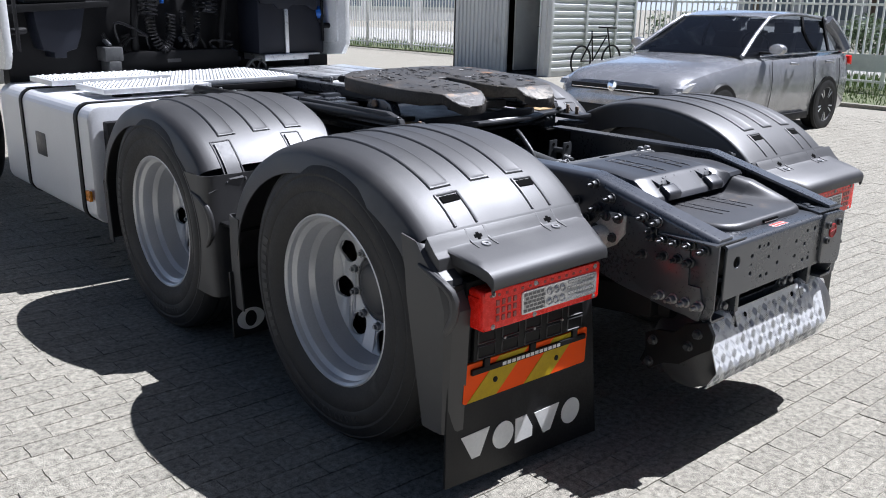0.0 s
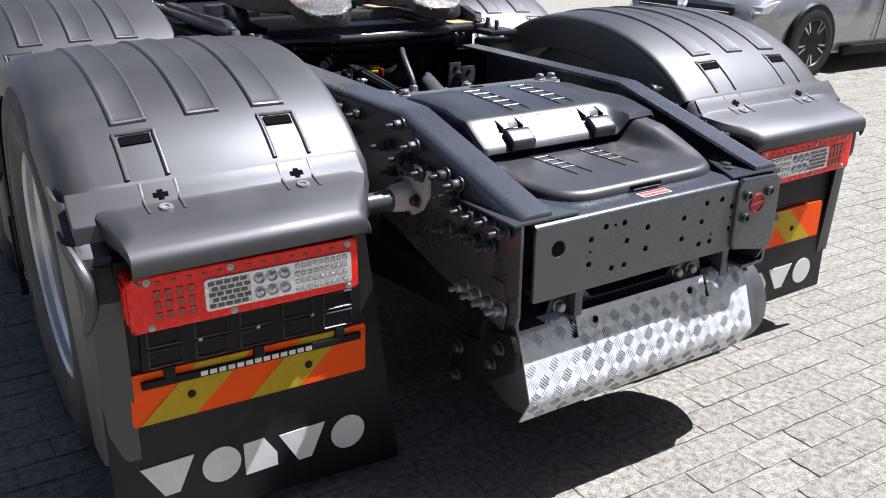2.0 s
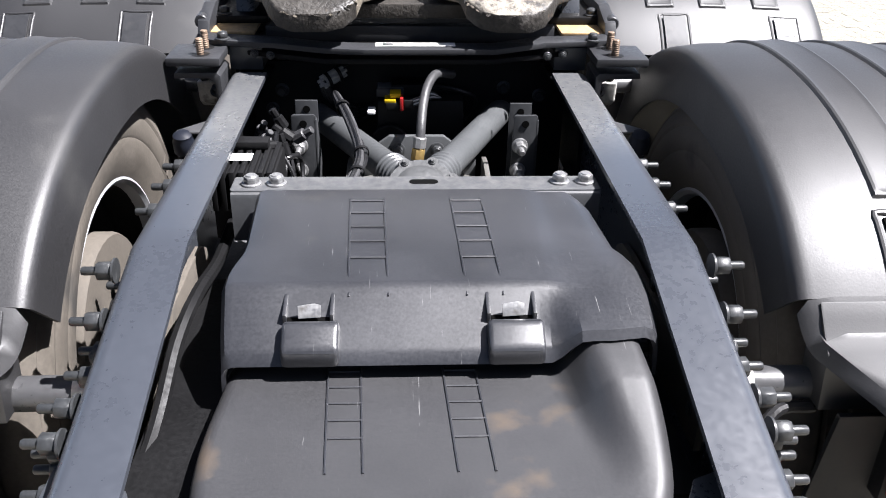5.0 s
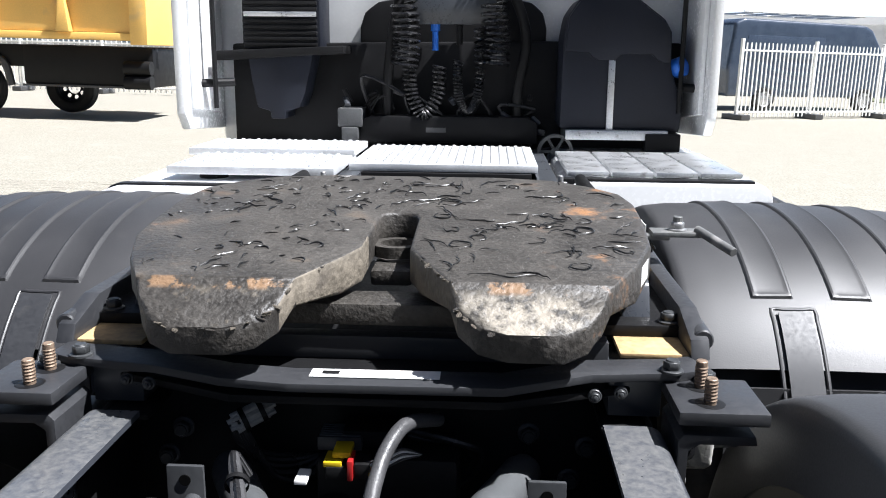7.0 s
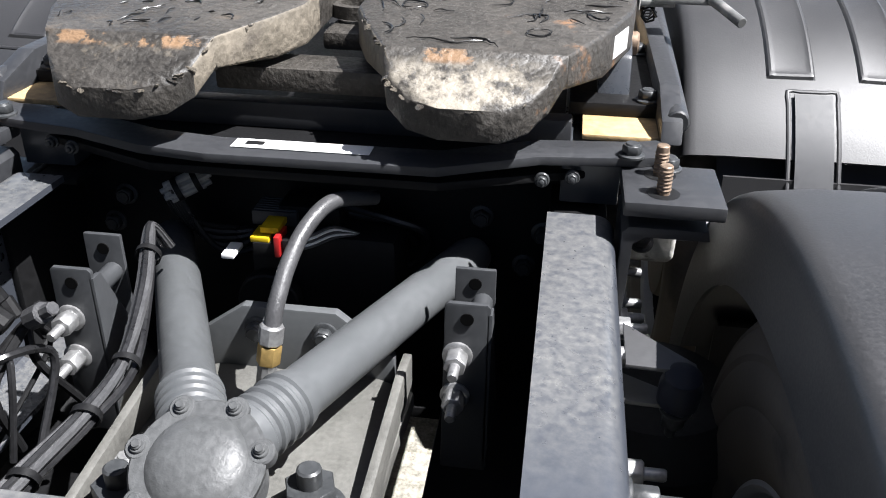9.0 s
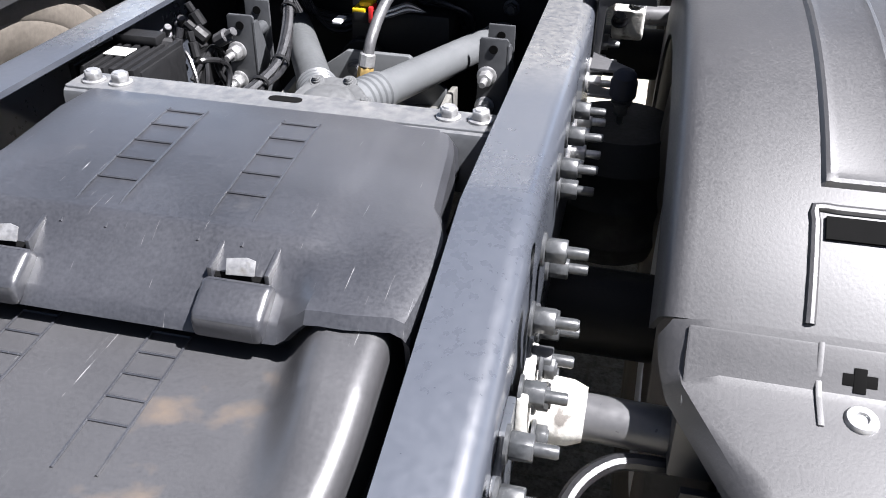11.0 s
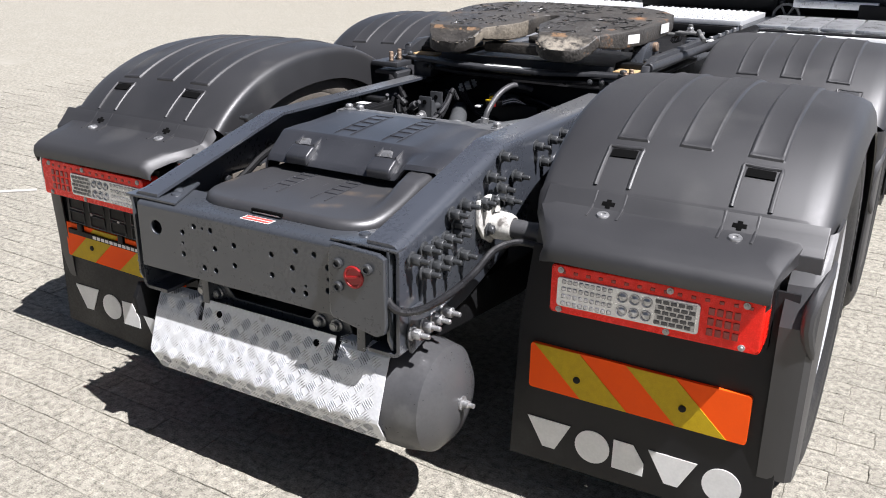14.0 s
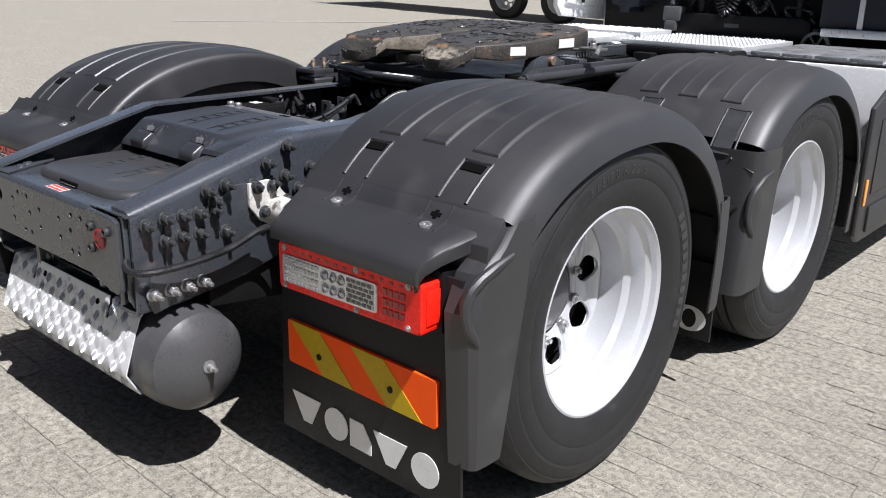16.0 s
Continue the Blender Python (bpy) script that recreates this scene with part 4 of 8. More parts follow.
for s in (-1, 1):
    for ya in (AXLE_Y, AXLE2_Y):
        at = Matrix.Translation((s * 1.083 + 0.006, ya, HUB_Z - s * 0.02)) @ turned(s)
        wheel = again("wheel", HUB, truck, at, "twin truck wheel with black tyre and silver rim")
        ty = again("tyre", TYRE, wheel, Matrix.Identity(4))
        tagged(again("size_print", SIDEWALL, ty, Matrix.Identity(4), "raised tyre size print"), kind="stuff")
        tagged(again("brand_mark", BRAND_BARS, ty, Matrix.Identity(4), "raised worn mark"), kind="stuff")
        rim = again("rim", RIM, wheel, Matrix.Identity(4), "deep silver painted rim")
        again("wheel_disc", DISC, wheel, Matrix.Identity(4))
        again("brake_drum", DRUM, wheel, Matrix.Identity(4))
        for k in range(10):
            a = 2 * math.pi * k / 10
            again("wheel_nut", NUT, wheel, pose(0.140 * math.cos(a), 0.140 * math.sin(a), -0.070))
        inner = again("inner_wheel", RIM_IN, truck, Matrix.Translation((s * 0.722 + 0.010, ya, HUB_Z - s * 0.015)) @ turned(-s))
        old = again("tyre", TYRE_OLD, inner, Matrix.Identity(4), "dusty worn tyre")
        tagged(again("brand_mark", BRAND_BARS_OLD, old, Matrix.Identity(4), "raised worn mark"), kind="stuff")
        again("rim_well", WELL_IN, inner, Matrix.Identity(4))
    # brake drums and axle stubs
for ya in (AXLE_Y, AXLE2_Y):
    bm = bmesh.new()
    rod(bm, (-0.75, ya, HUB_Z), (0.75, ya, HUB_Z), 0.075, 24)
    lathe(bm, [(0, -0.17), (0.09, -0.165), (0.19, -0.12), (0.215, 0), (0.19, 0.12), (0.09, 0.165), (0, 0.17)], pose(0.02, ya, HUB_Z), 28)
    ax = part("drive_axle", bm, M_BLACK, truck, "black cast drive axle housing")
    for s in (-1, 1):
        bm = bmesh.new()
        lathe(bm, [(0, 0), (0.195, 0), (0.20, 0.01), (0.20, 0.05), (0, 0.05)], along((s * 0.60, ya, HUB_Z), (s, ya, HUB_Z)), 40)
        part("brake_disc", bm, M_OLD_RUBBER, ax)

# ---- flaps, boards and rear lamps ----
for s in (-1, 1):
    bm = bmesh.new()
    x0, x1 = (0.575, 1.225)
    zb0, zb1 = (0.118, 0.125) if s > 0 else (0.030, 0.080)
    x0 = 0.560 if s > 0 else 0.515
    prism(bm, [(s * 0.60, 0.72), (s * 0.572, 0.50), (s * x0, zb0), (s * x1, zb1), (s * 1.215, 0.72)], "y", 0.012, 0.022, 0.002)
    flap = part("mud_flap", bm, M_FLAP, truck, "black rubber mud flap with white brand mark")
    cx = -1.164 if s < 0 else 0.608
    z0 = 0.166 if s > 0 else 0.146
    for k, w in enumerate((0.126, 0.093, 0.080, 0.126, 0.093)):
        bm = bmesh.new()
        hgt = 0.080 if s > 0 else 0.086
        if k in (0, 3):
            prism(bm, [(cx, z0 + hgt), (cx + w - 0.006, z0 + hgt), (cx + 0.080, z0), (cx + 0.046, z0)], "y", 0.0095, 0.0115)
        elif k == 2:
            prism(bm, [(cx, z0 + hgt), (cx + 0.050, z0 + hgt), (cx + w, z0 + 0.036), (cx + w, z0), (cx, z0)], "y", 0.0095, 0.0115)
        else:
            n = 28
            prism(bm, [(cx + w / 2 + 0.046 * math.cos(2 * math.pi * i / n), z0 + hgt / 2 + 0.046 * math.sin(2 * math.pi * i / n)) for i in range(n)], "y", 0.0095, 0.0115)
        part("brand_shape", bm, M_LETTER, flap)
        cx += w + 0.008
        z0 -= 0.0 if s > 0 else 0.0075
    # hazard board: rounded plate with slanted stripes
    bx0, bx1 = (0.610, 1.152) if s > 0 else (-1.164, -0.609)
    zb, zt = 0.336, 0.461
    bm = bmesh.new()
    prism(bm, rounded(bx0, bx1, zb, zt, 0.008), "y", 0.002, 0.012)
    board = part("hazard_board", bm, M_ORANGE, truck, "orange and yellow striped reflective board")
    W = bx1 - bx0
    slant = 0.13
    for a in ((0.02, 0.46) if s > 0 else (0.26, 0.70)):
        bm = bmesh.new()
        u0, u1 = bx0 + a * W, bx0 + (a + 0.22) * W
        d = slant if s > 0 else -slant
        pts = [(u0, zt), (u1, zt), (u1 + d, zb), (u0 + d, zb)] if s > 0 else [(u0, zt), (u1, zt), (u1 + d, zb), (u0 + d, zb)]
        prism(bm, [(min(max(x, bx0 + 0.002), bx1 - 0.002), z + (0.001 if z < 0.4 else -0.001)) for x, z in pts], "y", 0.0005, 0.0025)
        part("stripe", bm, M_YELLOW, board)
    if s < 0:
        # empty plate holder with clips above the board, and a dark printed strip
        bm = bmesh.new()
        box(bm, -1.135, -0.625, -0.004, 0.010, 0.467, 0.572, 0.003)
        hold = part("plate_holder", bm, M_BLACK, board, "empty black number plate holder")
        for i in range(5):
            for j in range(2):
                bm = bmesh.new()
                u = -1.120 + 0.100 * i
                v = 0.474 + 0.048 * j
                tube(bm, [(u, -0.005, v), (u + 0.070, -0.005, v), (u + 0.070, -0.005, v + 0.038), (u, -0.005, v + 0.038), (u, -0.005, v)], 0.0028, 5, 1, False)
                part("moulded_frame", bm, M_GUARD, hold)
        for u in (-1.01, -0.88, -0.75):
            bm = bmesh.new()
            lathe(bm, [(0, 0.005), (0.004, 0.005), (0.006, 0)], pose(u, -0.004, 0.518, 90, 0, 0), 12)
            part("screw", bm, M_ZINC, hold)
        bm = bmesh.new()
        box(bm, -1.140, -0.625, -0.008, 0.002, 0.426, 0.444, 0.002)
        strip = part("name_strip", bm, M_BLACK, board, "black strip with white print")
        for i in range(13):
            bm = bmesh.new()
            u = -1.015 + 0.0205 * i
            box(bm, u, u + 0.0155, -0.0086, -0.0080, 0.4295, 0.4405)
            part("printed_bar", bm, M_LETTER, strip)
        for u in (-1.08, -0.68, -0.88):
            bm = bmesh.new()
            box(bm, u - 0.012, u + 0.012, -0.008, 0.002, 0.442, 0.470, 0.002)
            part("clip", bm, M_BLACK, strip)
    for x in (bx0 + 0.128, bx1 - 0.15):
        bm = bmesh.new()
        lathe(bm, [(0, 0), (0.009, 0), (0.009, 0.003), (0.004, 0.005), (0, 0.005)], pose(x, 0.001, 0.388, 90, 0, 0), 16)
        part("rivet", bm, M_BLACK, board)
    if s < 0:
        board.matrix_basis = Matrix.Translation((-0.886, 0, 0.398)) @ Matrix.Rotation(radians(1.8), 4, "Y") @ Matrix.Translation((0.886, 0, -0.398))
    # lamp
    lx0, lx1 = (0.682, 1.158) if s > 0 else (-1.152, -0.657)
    lz0, lz1 = 0.592, 0.712
    outer_a, outer_b = (lx1 - 0.075, lx1) if s > 0 else (lx0, lx0 + 0.075)
    bm = bmesh.new()
    pts = rounded(lx0, lx1, lz0, lz1, 0.010)
    prism(bm, pts, "y", -0.060, 0.010, 0.005)
    lamp = part("rear_lamp", bm, M_LENS_RED, truck, "red rear lamp cluster with clear insert")
    cx0, cx1 = (lx0 + 0.018, lx0 + 0.345) if s > 0 else (lx1 - 0.345, lx1 - 0.018)
    bm = bmesh.new()
    prism(bm, rounded(cx0, cx1, lz0 + 0.020, lz1 - 0.028, 0.008), "y", -0.0645, -0.055, 0.002)
    insert = part("clear_insert", bm, M_LENS_CLEAR, lamp, "clear lamp insert with round reflectors")
    iw, iz0, iz1 = cx1 - cx0, lz0 + 0.020, lz1 - 0.028

    def inward(k):
        return cx0 + iw * k if s > 0 else cx1 - iw * k

    for r in range(4):
        for c in range(9):
            bm = bmesh.new()
            x, z = inward(0.03 + 0.042 * (c + 0.5)), iz0 + (iz1 - iz0) * (0.12 + 0.25 * r)
            box(bm, x - 0.0052, x + 0.0052, -0.0668, -0.0640, z - 0.0052, z + 0.0052, 0.0018, None, 1)
            part("reflector_cell", bm, M_LENS_CELL, insert)
    for r in range(2):
        for c in range(3):
            bm = bmesh.new()
            lathe(bm, [(0, 0.0045), (0.005, 0.0038), (0.0095, 0.001), (0.0115, 0.003), (0.0130, 0.003), (0.0135, 0.0)], pose(inward(0.475 + 0.085 * c), -0.0645, iz0 + (iz1 - iz0) * (0.27 + 0.46 * r), 90, 0, 0), 20)
            part("round_lens", bm, M_LENS_CELL, insert)
    bm = bmesh.new()
    h0, h1 = sorted((inward(0.705), inward(0.975)))
    box(bm, h0, h1, -0.0655, -0.0640, iz0 + 0.005, iz1 - 0.005, 0.001)
    comb = part("honeycomb_panel", bm, M_LENS_CELL, insert, "dark honeycomb lens panel")
    for r in range(5):
        for c in range(5):
            bm = bmesh.new()
            x = h0 + (h1 - h0) * (c + 0.5 + (0.25 if r % 2 else -0.15)) / 5.2
            z = iz0 + 0.005 + (iz1 - iz0 - 0.010) * (r + 0.5) / 5
            box(bm, x - 0.0068, x + 0.0068, -0.0668, -0.0650, z - 0.0042, z + 0.0042, 0.001, None, 1)
            part("honeycomb_cell", bm, M_LENS_DARKGREY, comb)
    a0, a1 = (cx1 + 0.014, lx1 - 0.045) if s > 0 else (lx0 + 0.045, cx0 - 0.014)
    for k in range(4):
        for r in range(3):
            bm = bmesh.new()
            x, z = a0 + (a1 - a0) * (k + 0.5) / 4, iz0 + (iz1 - iz0) * (r + 0.5) / 3
            box(bm, x - 0.0065, x + 0.0065, -0.0625, -0.058, z - 0.0085, z + 0.0085, 0.001, None, 1)
            part("lens_flute", bm, M_LENS_DARK, lamp)
    for k in range(15):
        bm = bmesh.new()
        x = lx0 + 0.03 + (lx1 - lx0 - 0.06) * k / 14
        box(bm, x - 0.005, x + 0.005, -0.0618, -0.058, lz1 - 0.020, lz1 - 0.012, 0.001, None, 1)
        part("red_led", bm, M_LENS_DARK, lamp)
    bm = bmesh.new()
    e0, e1 = (lx1 - 0.002, lx1 + 0.004) if s > 0 else (lx0 - 0.004, lx0 + 0.002)
    box(bm, e0, e1, -0.045, 0.0, lz0 + 0.02, lz1 - 0.02, 0.0015)
    part("side_lens", bm, M_LENS_RED, lamp)
    for fx in (0.05, 0.58, 0.92):
        x = lx0 + (lx1 - lx0) * fx if s > 0 else lx1 - (lx1 - lx0) * fx
        for z in (lz0 + 0.010, lz1 - 0.012):
            bm = bmesh.new()
            lathe(bm, [(0, 0.004), (0.003, 0.004), (0.0045, 0.002), (0.0075, 0.002), (0.008, 0)], pose(x, -0.060, z, 90, 0, 0), 14)
            part("screw", bm, M_ZINC, lamp)
    bm = bmesh.new()
    box(bm, lx0 - 0.01, lx1 + 0.01, 0.0, 0.05, lz0 - 0.01, 0.73, 0.006)
    part("lamp_carrier", bm, M_BLACK, lamp)
    mid = (lx0 + lx1) / 2
    lamp.matrix_basis = Matrix.Translation((mid, -0.008, 0.002 * s)) @ Matrix.Rotation(radians(1.8 * s), 4, "Z") @ Matrix.Translation((-mid, 0, 0))


# ---- cover over the rear frame ----
def lid_sheet(rows, t=0.006):
    bm = bmesh.new()
    sheet(bm, rows)
    thicken(bm, t)
    return bm


def ease(v):
    v = max(0.0, min(1.0, v))
    return v * v * (3 - 2 * v)


def stepped(y, pts):
    """Linear between (y, value) pairs, given from front to rear."""
    for (a, va), (b, vb) in zip(pts, pts[1:]):
        if b <= y <= a:
            return vb + (va - vb) * (y - b) / (a - b)
    return pts[0][1] if y > pts[0][0] else pts[-1][1]


UP_Z = [(0.425, 0.876), (0.415, 0.892), (0.34, 0.898), (0.22, 0.893), (0.165, 0.889), (0.138, 0.887), (0.114, 0.8855), (0.104, 0.881), (0.030, 0.827), (0.022, 0.812)]
WING_Z = [(0.425, 0.872), (0.415, 0.886), (0.34, 0.892), (0.22, 0.887), (0.165, 0.884), (0.120, 0.879), (0.028, 0.864), (0.022, 0.852)]
rows = []
for y, xl, xr in ((0.425, -0.260, 0.292), (0.415, -0.254, 0.287), (0.38, -0.251, 0.296), (0.34, -0.249, 0.302), (0.22, -0.245, 0.314), (0.200, -0.247, 0.325), (0.165, -0.256, 0.338), (0.150, -0.259, 0.340), (0.138, -0.260, 0.340), (0.120, -0.260, 0.339), (0.114, -0.260, 0.339), (0.104, -0.259, 0.339), (0.09, -0.258, 0.338), (0.06, -0.256, 0.335), (0.036, -0.253, 0.332), (0.030, -0.252, 0.331), (0.022, -0.252, 0.331)):
    row = [(xl - 0.004, y, stepped(y, UP_Z) - 0.085), (xl, y, stepped(y, UP_Z) - 0.014), (xl + 0.006, y, stepped(y, UP_Z) - 0.004), (xl + 0.016, y, stepped(y, UP_Z))]
    for x in (-0.18, -0.10, 0.0, 0.10, 0.17, 0.188, 0.200, 0.212, 0.224, 0.24, 0.265):
        k = ease((x - 0.185) / 0.045)
        row.append((x, y - 0.008 * k * (y < 0.1), stepped(y, UP_Z) * (1 - k) + stepped(y, WING_Z) * k))
    zw = stepped(y, WING_Z)
    row += [(xr - 0.022, y, zw - 0.001), (xr - 0.010, y, zw - 0.006), (xr - 0.003, y, zw - 0.016), (xr, y, zw - 0.062)]
    rows.append(row)
lid = part("battery_cover", lid_sheet(rows), M_LID, truck, "scuffed dark grey plastic cover with ladder marks", angle=28)
def round_corner(pts, radii, n=7):
    """A 2D outline with rounded corners."""
    out = []
    N = len(pts)
    for i in range(N):
        p, a, b = Vector(pts[i]), Vector(pts[i - 1]), Vector(pts[(i + 1) % N])
        u, v = (a - p).normalized(), (b - p).normalized()
        r = radii[i]
        p0, p1 = p + u * r, p + v * r
        for k in range(n + 1):
            t = k / n
            q = p0 * (1 - t) ** 2 + p * 2 * t * (1 - t) + p1 * t * t
            out.append((q.x, q.y))
    return out


LOWER = round_corner([(-0.243, 0.115), (-0.262, -0.09), (-0.252, -0.276), (0.292, -0.273), (0.312, -0.09), (0.303, 0.115)], [0.01, 0.05, 0.12, 0.12, 0.05, 0.01], 10)


def low_z(x, y):
    """The flat lower half with its raised shoulder, which falls away to the rear."""
    foot = 0.185 + (0.05 - y) * 0.17
    return 0.790 + 0.01 * y + 0.066 * max(0.0, min(1.0, (y + 0.215) / 0.22)) ** 1.15 * ease((x - foot) / 0.055)


bm = bmesh.new()
cx, cy = 0.02, -0.06
rings = [[bm.verts.new((x, y, 0.715)) for x, y in LOWER], [bm.verts.new((x, y, low_z(x, y) - 0.022)) for x, y in LOWER]]
for k in range(1, 34):
    inset = 0.022 * (1 - math.cos(k / 6 * math.pi / 2)) if k <= 6 else 0.022 + (k - 6) * 0.0082
    sag = 0.022 * (1 - math.sin(min(1.0, k / 6) * math.pi / 2))
    ring = []
    for x, y in LOWER:
        d = math.hypot(x - cx, y - cy)
        f = max(0.02, 1 - inset / 0.25) if k > 6 else (d - inset) / d
        f = min(f, (d - 0.022) / d * max(0.02, 1 - (inset - 0.022) / 0.235)) if k > 6 else f
        px, py = cx + (x - cx) * f, cy + (y - cy) * f
        ring.append(bm.verts.new((px, py, low_z(px, py) - sag)))
    rings.append(ring)
n = len(LOWER)
for a, b in zip(rings, rings[1:]):
    for k in range(n):
        bm.faces.new((a[k], a[(k + 1) % n], b[(k + 1) % n], b[k]))
bm.faces.new(rings[-1])
low = part("lower_cover", bm, M_LID_LOW, truck, "lower half of the plastic cover, stained", angle=50)


def up_z(y):
    return stepped(y, UP_Z)


# ladder-shaped embossed lines
for x0, x1, y0, y1, parent, zf in ((-0.090, -0.036, 0.095, 0.368, lid, up_z), (0.072, 0.122, 0.095, 0.368, lid, up_z),
                                    (-0.108, -0.064, -0.158, 0.045, low, lambda y: 0.790 + 0.01 * y), (0.047, 0.091, -0.158, 0.045, low, lambda y: 0.790 + 0.01 * y)):
    for x in (x0, x1):
        bm = bmesh.new()
        tube(bm, [(x + 0.010 * (0.5 - i / 6), y0 + (y1 - y0) * i / 6, zf(y0 + (y1 - y0) * i / 6) + 0.001) for i in range(7)], 0.0016, 5, 2)
        part("embossed_line", bm, M_LID, parent)
    for i in range(5):
        y = y0 + (y1 - y0) * (0.30 + 0.165 * i)
        bm = bmesh.new()
        q = 0.010 * (0.5 - (y - y0) / (y1 - y0))
        tube(bm, [(x0 + q, y, zf(y) + 0.0012), ((x0 + x1) / 2 + q, y, zf(y) + 0.0012), (x1 + q, y, zf(y) + 0.0012)], 0.0015, 5, 1)
        part("embossed_line", bm, M_LID, parent)

# two latches
for x in (-0.134, 0.140):
    bm = bmesh.new()
    prism(bm, [(0.016, 0.812), (0.013, 0.834), (0.018, 0.843), (0.048, 0.862), (0.058, 0.861), (0.066, 0.842)], "x", x - 0.038, x + 0.038, 0.007, None, 3)
    la = part("latch", bm, M_LID, lid, "moulded latch with steel clip")
    # black wedge on the slope, painted shade of the clip's pocket
    bm = bmesh.new()
    prism(bm, [(0.066, 0.850), (0.066, 0.8545), (0.108, 0.8760), (0.108, 0.868)], "x", x - 0.034, x + 0.026, 0.001)
    part("clip_pocket", bm, M_HOLE_SHADE, la)
    for x0, x1 in ((-0.038, -0.033), (0.025, 0.030)):
        bm = bmesh.new()
        prism(bm, [(0.062, 0.848), (0.062, 0.8665), (0.112, 0.8815), (0.112, 0.870)], "x", x + x0, x + x1, 0.001)
        part("recess_wall", bm, M_LID, la)
    bm = bmesh.new()
    prism(bm, [(-0.015, 0.0), (0.015, 0.0), (0.016, 0.016), (0.007, 0.019), (-0.015, 0.017)], "z", 0.0, 0.0018, 0.0005, Matrix.Translation((x - 0.002, 0.064, 0.861)) @ pose(0, 0, 0, 62, 0, 6))
    part("steel_clip", bm, M_ZINC, la, "thin bent steel clip")
# black bar on the cover's edge for the shade in a slot
bm = bmesh.new()
box(bm, -0.040, 0.056, -0.2790, -0.272, 0.771, 0.780, 0.001)
part("latch_slot", bm, M_HOLE_SHADE, low)
bm = bmesh.new()
box(bm, -0.034, 0.050, -0.2800, -0.2785, 0.770, 0.7725, 0.0005)
part("slot_lip", bm, M_ZINC, low)

# cross bar in front of the cover
bar = flat_plate("frame_cross_bar", rounded(-0.302, 0.332, 0.437, 0.493, 0.004), [], 0.008, M_BAR, truck, Matrix.Translation((0, 0, 0.878)), "dull grey cross bar with four bolts")
# uncut bar: the slot's shade is a black piece on top
bm = bmesh.new()
prism(bm, rounded(0.002, 0.052, 0.460, 0.479, 0.0092), "z", 0.8785, 0.8828)
part("slot", bm, M_HOLE_SHADE, bar)
bm = bmesh.new()
prism(bm, [(0.437, 0.880), (0.431, 0.876), (0.429, 0.870), (0.429, 0.79), (0.437, 0.79), (0.437, 0.870)], "x", -0.302, 0.332)
prism(bm, [(0.493, 0.880), (0.498, 0.876), (0.500, 0.870), (0.500, 0.79), (0.492, 0.79), (0.492, 0.870)], "x", -0.302, 0.332)
part("bar_web", bm, M_BAR, bar)
bolts(bar, BOLT_FLANGE, [(-0.270, 0.462, 0.882), (-0.227, 0.463, 0.882), (0.266, 0.467, 0.882), (0.311, 0.467, 0.882)], (0, 0, 1))
bolts(bar, BOLT_FLANGE, [(0.255, 0.429, 0.845), (-0.22, 0.429, 0.845)], (0, -1, 0))
bm = bmesh.new()
box(bm, 0.140, 0.222, 0.405, 0.431, 0.852, 0.868, 0.003)
part("hinge_bar", bm, M_BAR, bar)
bm = bmesh.new()
box(bm, -0.190, -0.110, 0.405, 0.431, 0.852, 0.868, 0.003)
part("hinge_bar", bm, M_BAR, bar)

# ---- tread plate and air tank under the tail ----
M_TREAD = mat("tread_plate", (0.74, 0.75, 0.76), 0.42, metal=0.25, var=0.10, scale=12, fine=140, bump=0.1, stain=(0.42, 0.41, 0.40), stain_amount=0.22, stain_scale=22)
# same metal as the sheet, darkened to put the bars' shade into colour
M_TREAD_BAR_SHADED = mat("shaded_tread_bar", (0.56, 0.565, 0.57), 0.34, metal=0.45, var=0.2, scale=26, fine=140, bump=0.05)
# the main sheet stands straight, the two tabs bend over the tank
TP_MAIN = [(-0.297, 0.503), (-0.352, 0.342), (-0.353, 0.332), (-0.318, 0.268)]
TP_TAB = [(-0.268, 0.503), (-0.288, 0.496), (-0.300, 0.483), (-0.306, 0.470), (-0.311, 0.456)]


def fold_normals(line):
    """Outward normals at the points of a folded line in the y-z plane, turned to the rear."""
    out = []
    for i in range(len(line)):
        a, b = line[max(0, i - 1)], line[min(len(line) - 1, i + 1)]
        d = Vector((b[0] - a[0], b[1] - a[1])).normalized()
        out.append(Vector((d.y, -d.x)) if d.y < 0 else Vector((-d.y, d.x)))
    return out


def folded_slab(bm, line, x0, x1, thick, ease_in=0.0):
    nn = fold_normals(line)
    rows = []
    for k, ((y, z), q) in enumerate(zip(line, nn)):
        e = ease_in if k == 0 else 0.0
        rows.append([bm.verts.new(p) for p in ((x0 + e, y, z), (x1 - e, y, z), (x1 - e, y - q.x * thick, z - q.y * thick), (x0 + e, y - q.x * thick, z - q.y * thick))])
    for a, b in zip(rows, rows[1:]):
        for k in range(4):
            bm.faces.new((a[k], a[(k + 1) % 4], b[(k + 1) % 4], b[k]))
    bm.faces.new(rows[0])
    bm.faces.new(rows[-1][::-1])


SPLIT = (-0.3165, 0.446)
bm = bmesh.new()
folded_slab(bm, [TP_MAIN[0], SPLIT], -0.206, 0.224, 0.004)
for a, b in ((-0.374, -0.224), (0.238, 0.380)):
    folded_slab(bm, TP_TAB + [SPLIT], a, b, 0.004, 0.012)
folded_slab(bm, [SPLIT] + TP_MAIN[1:], -0.374, 0.380, 0.004)
bmesh.ops.recalc_face_normals(bm, faces=bm.faces)
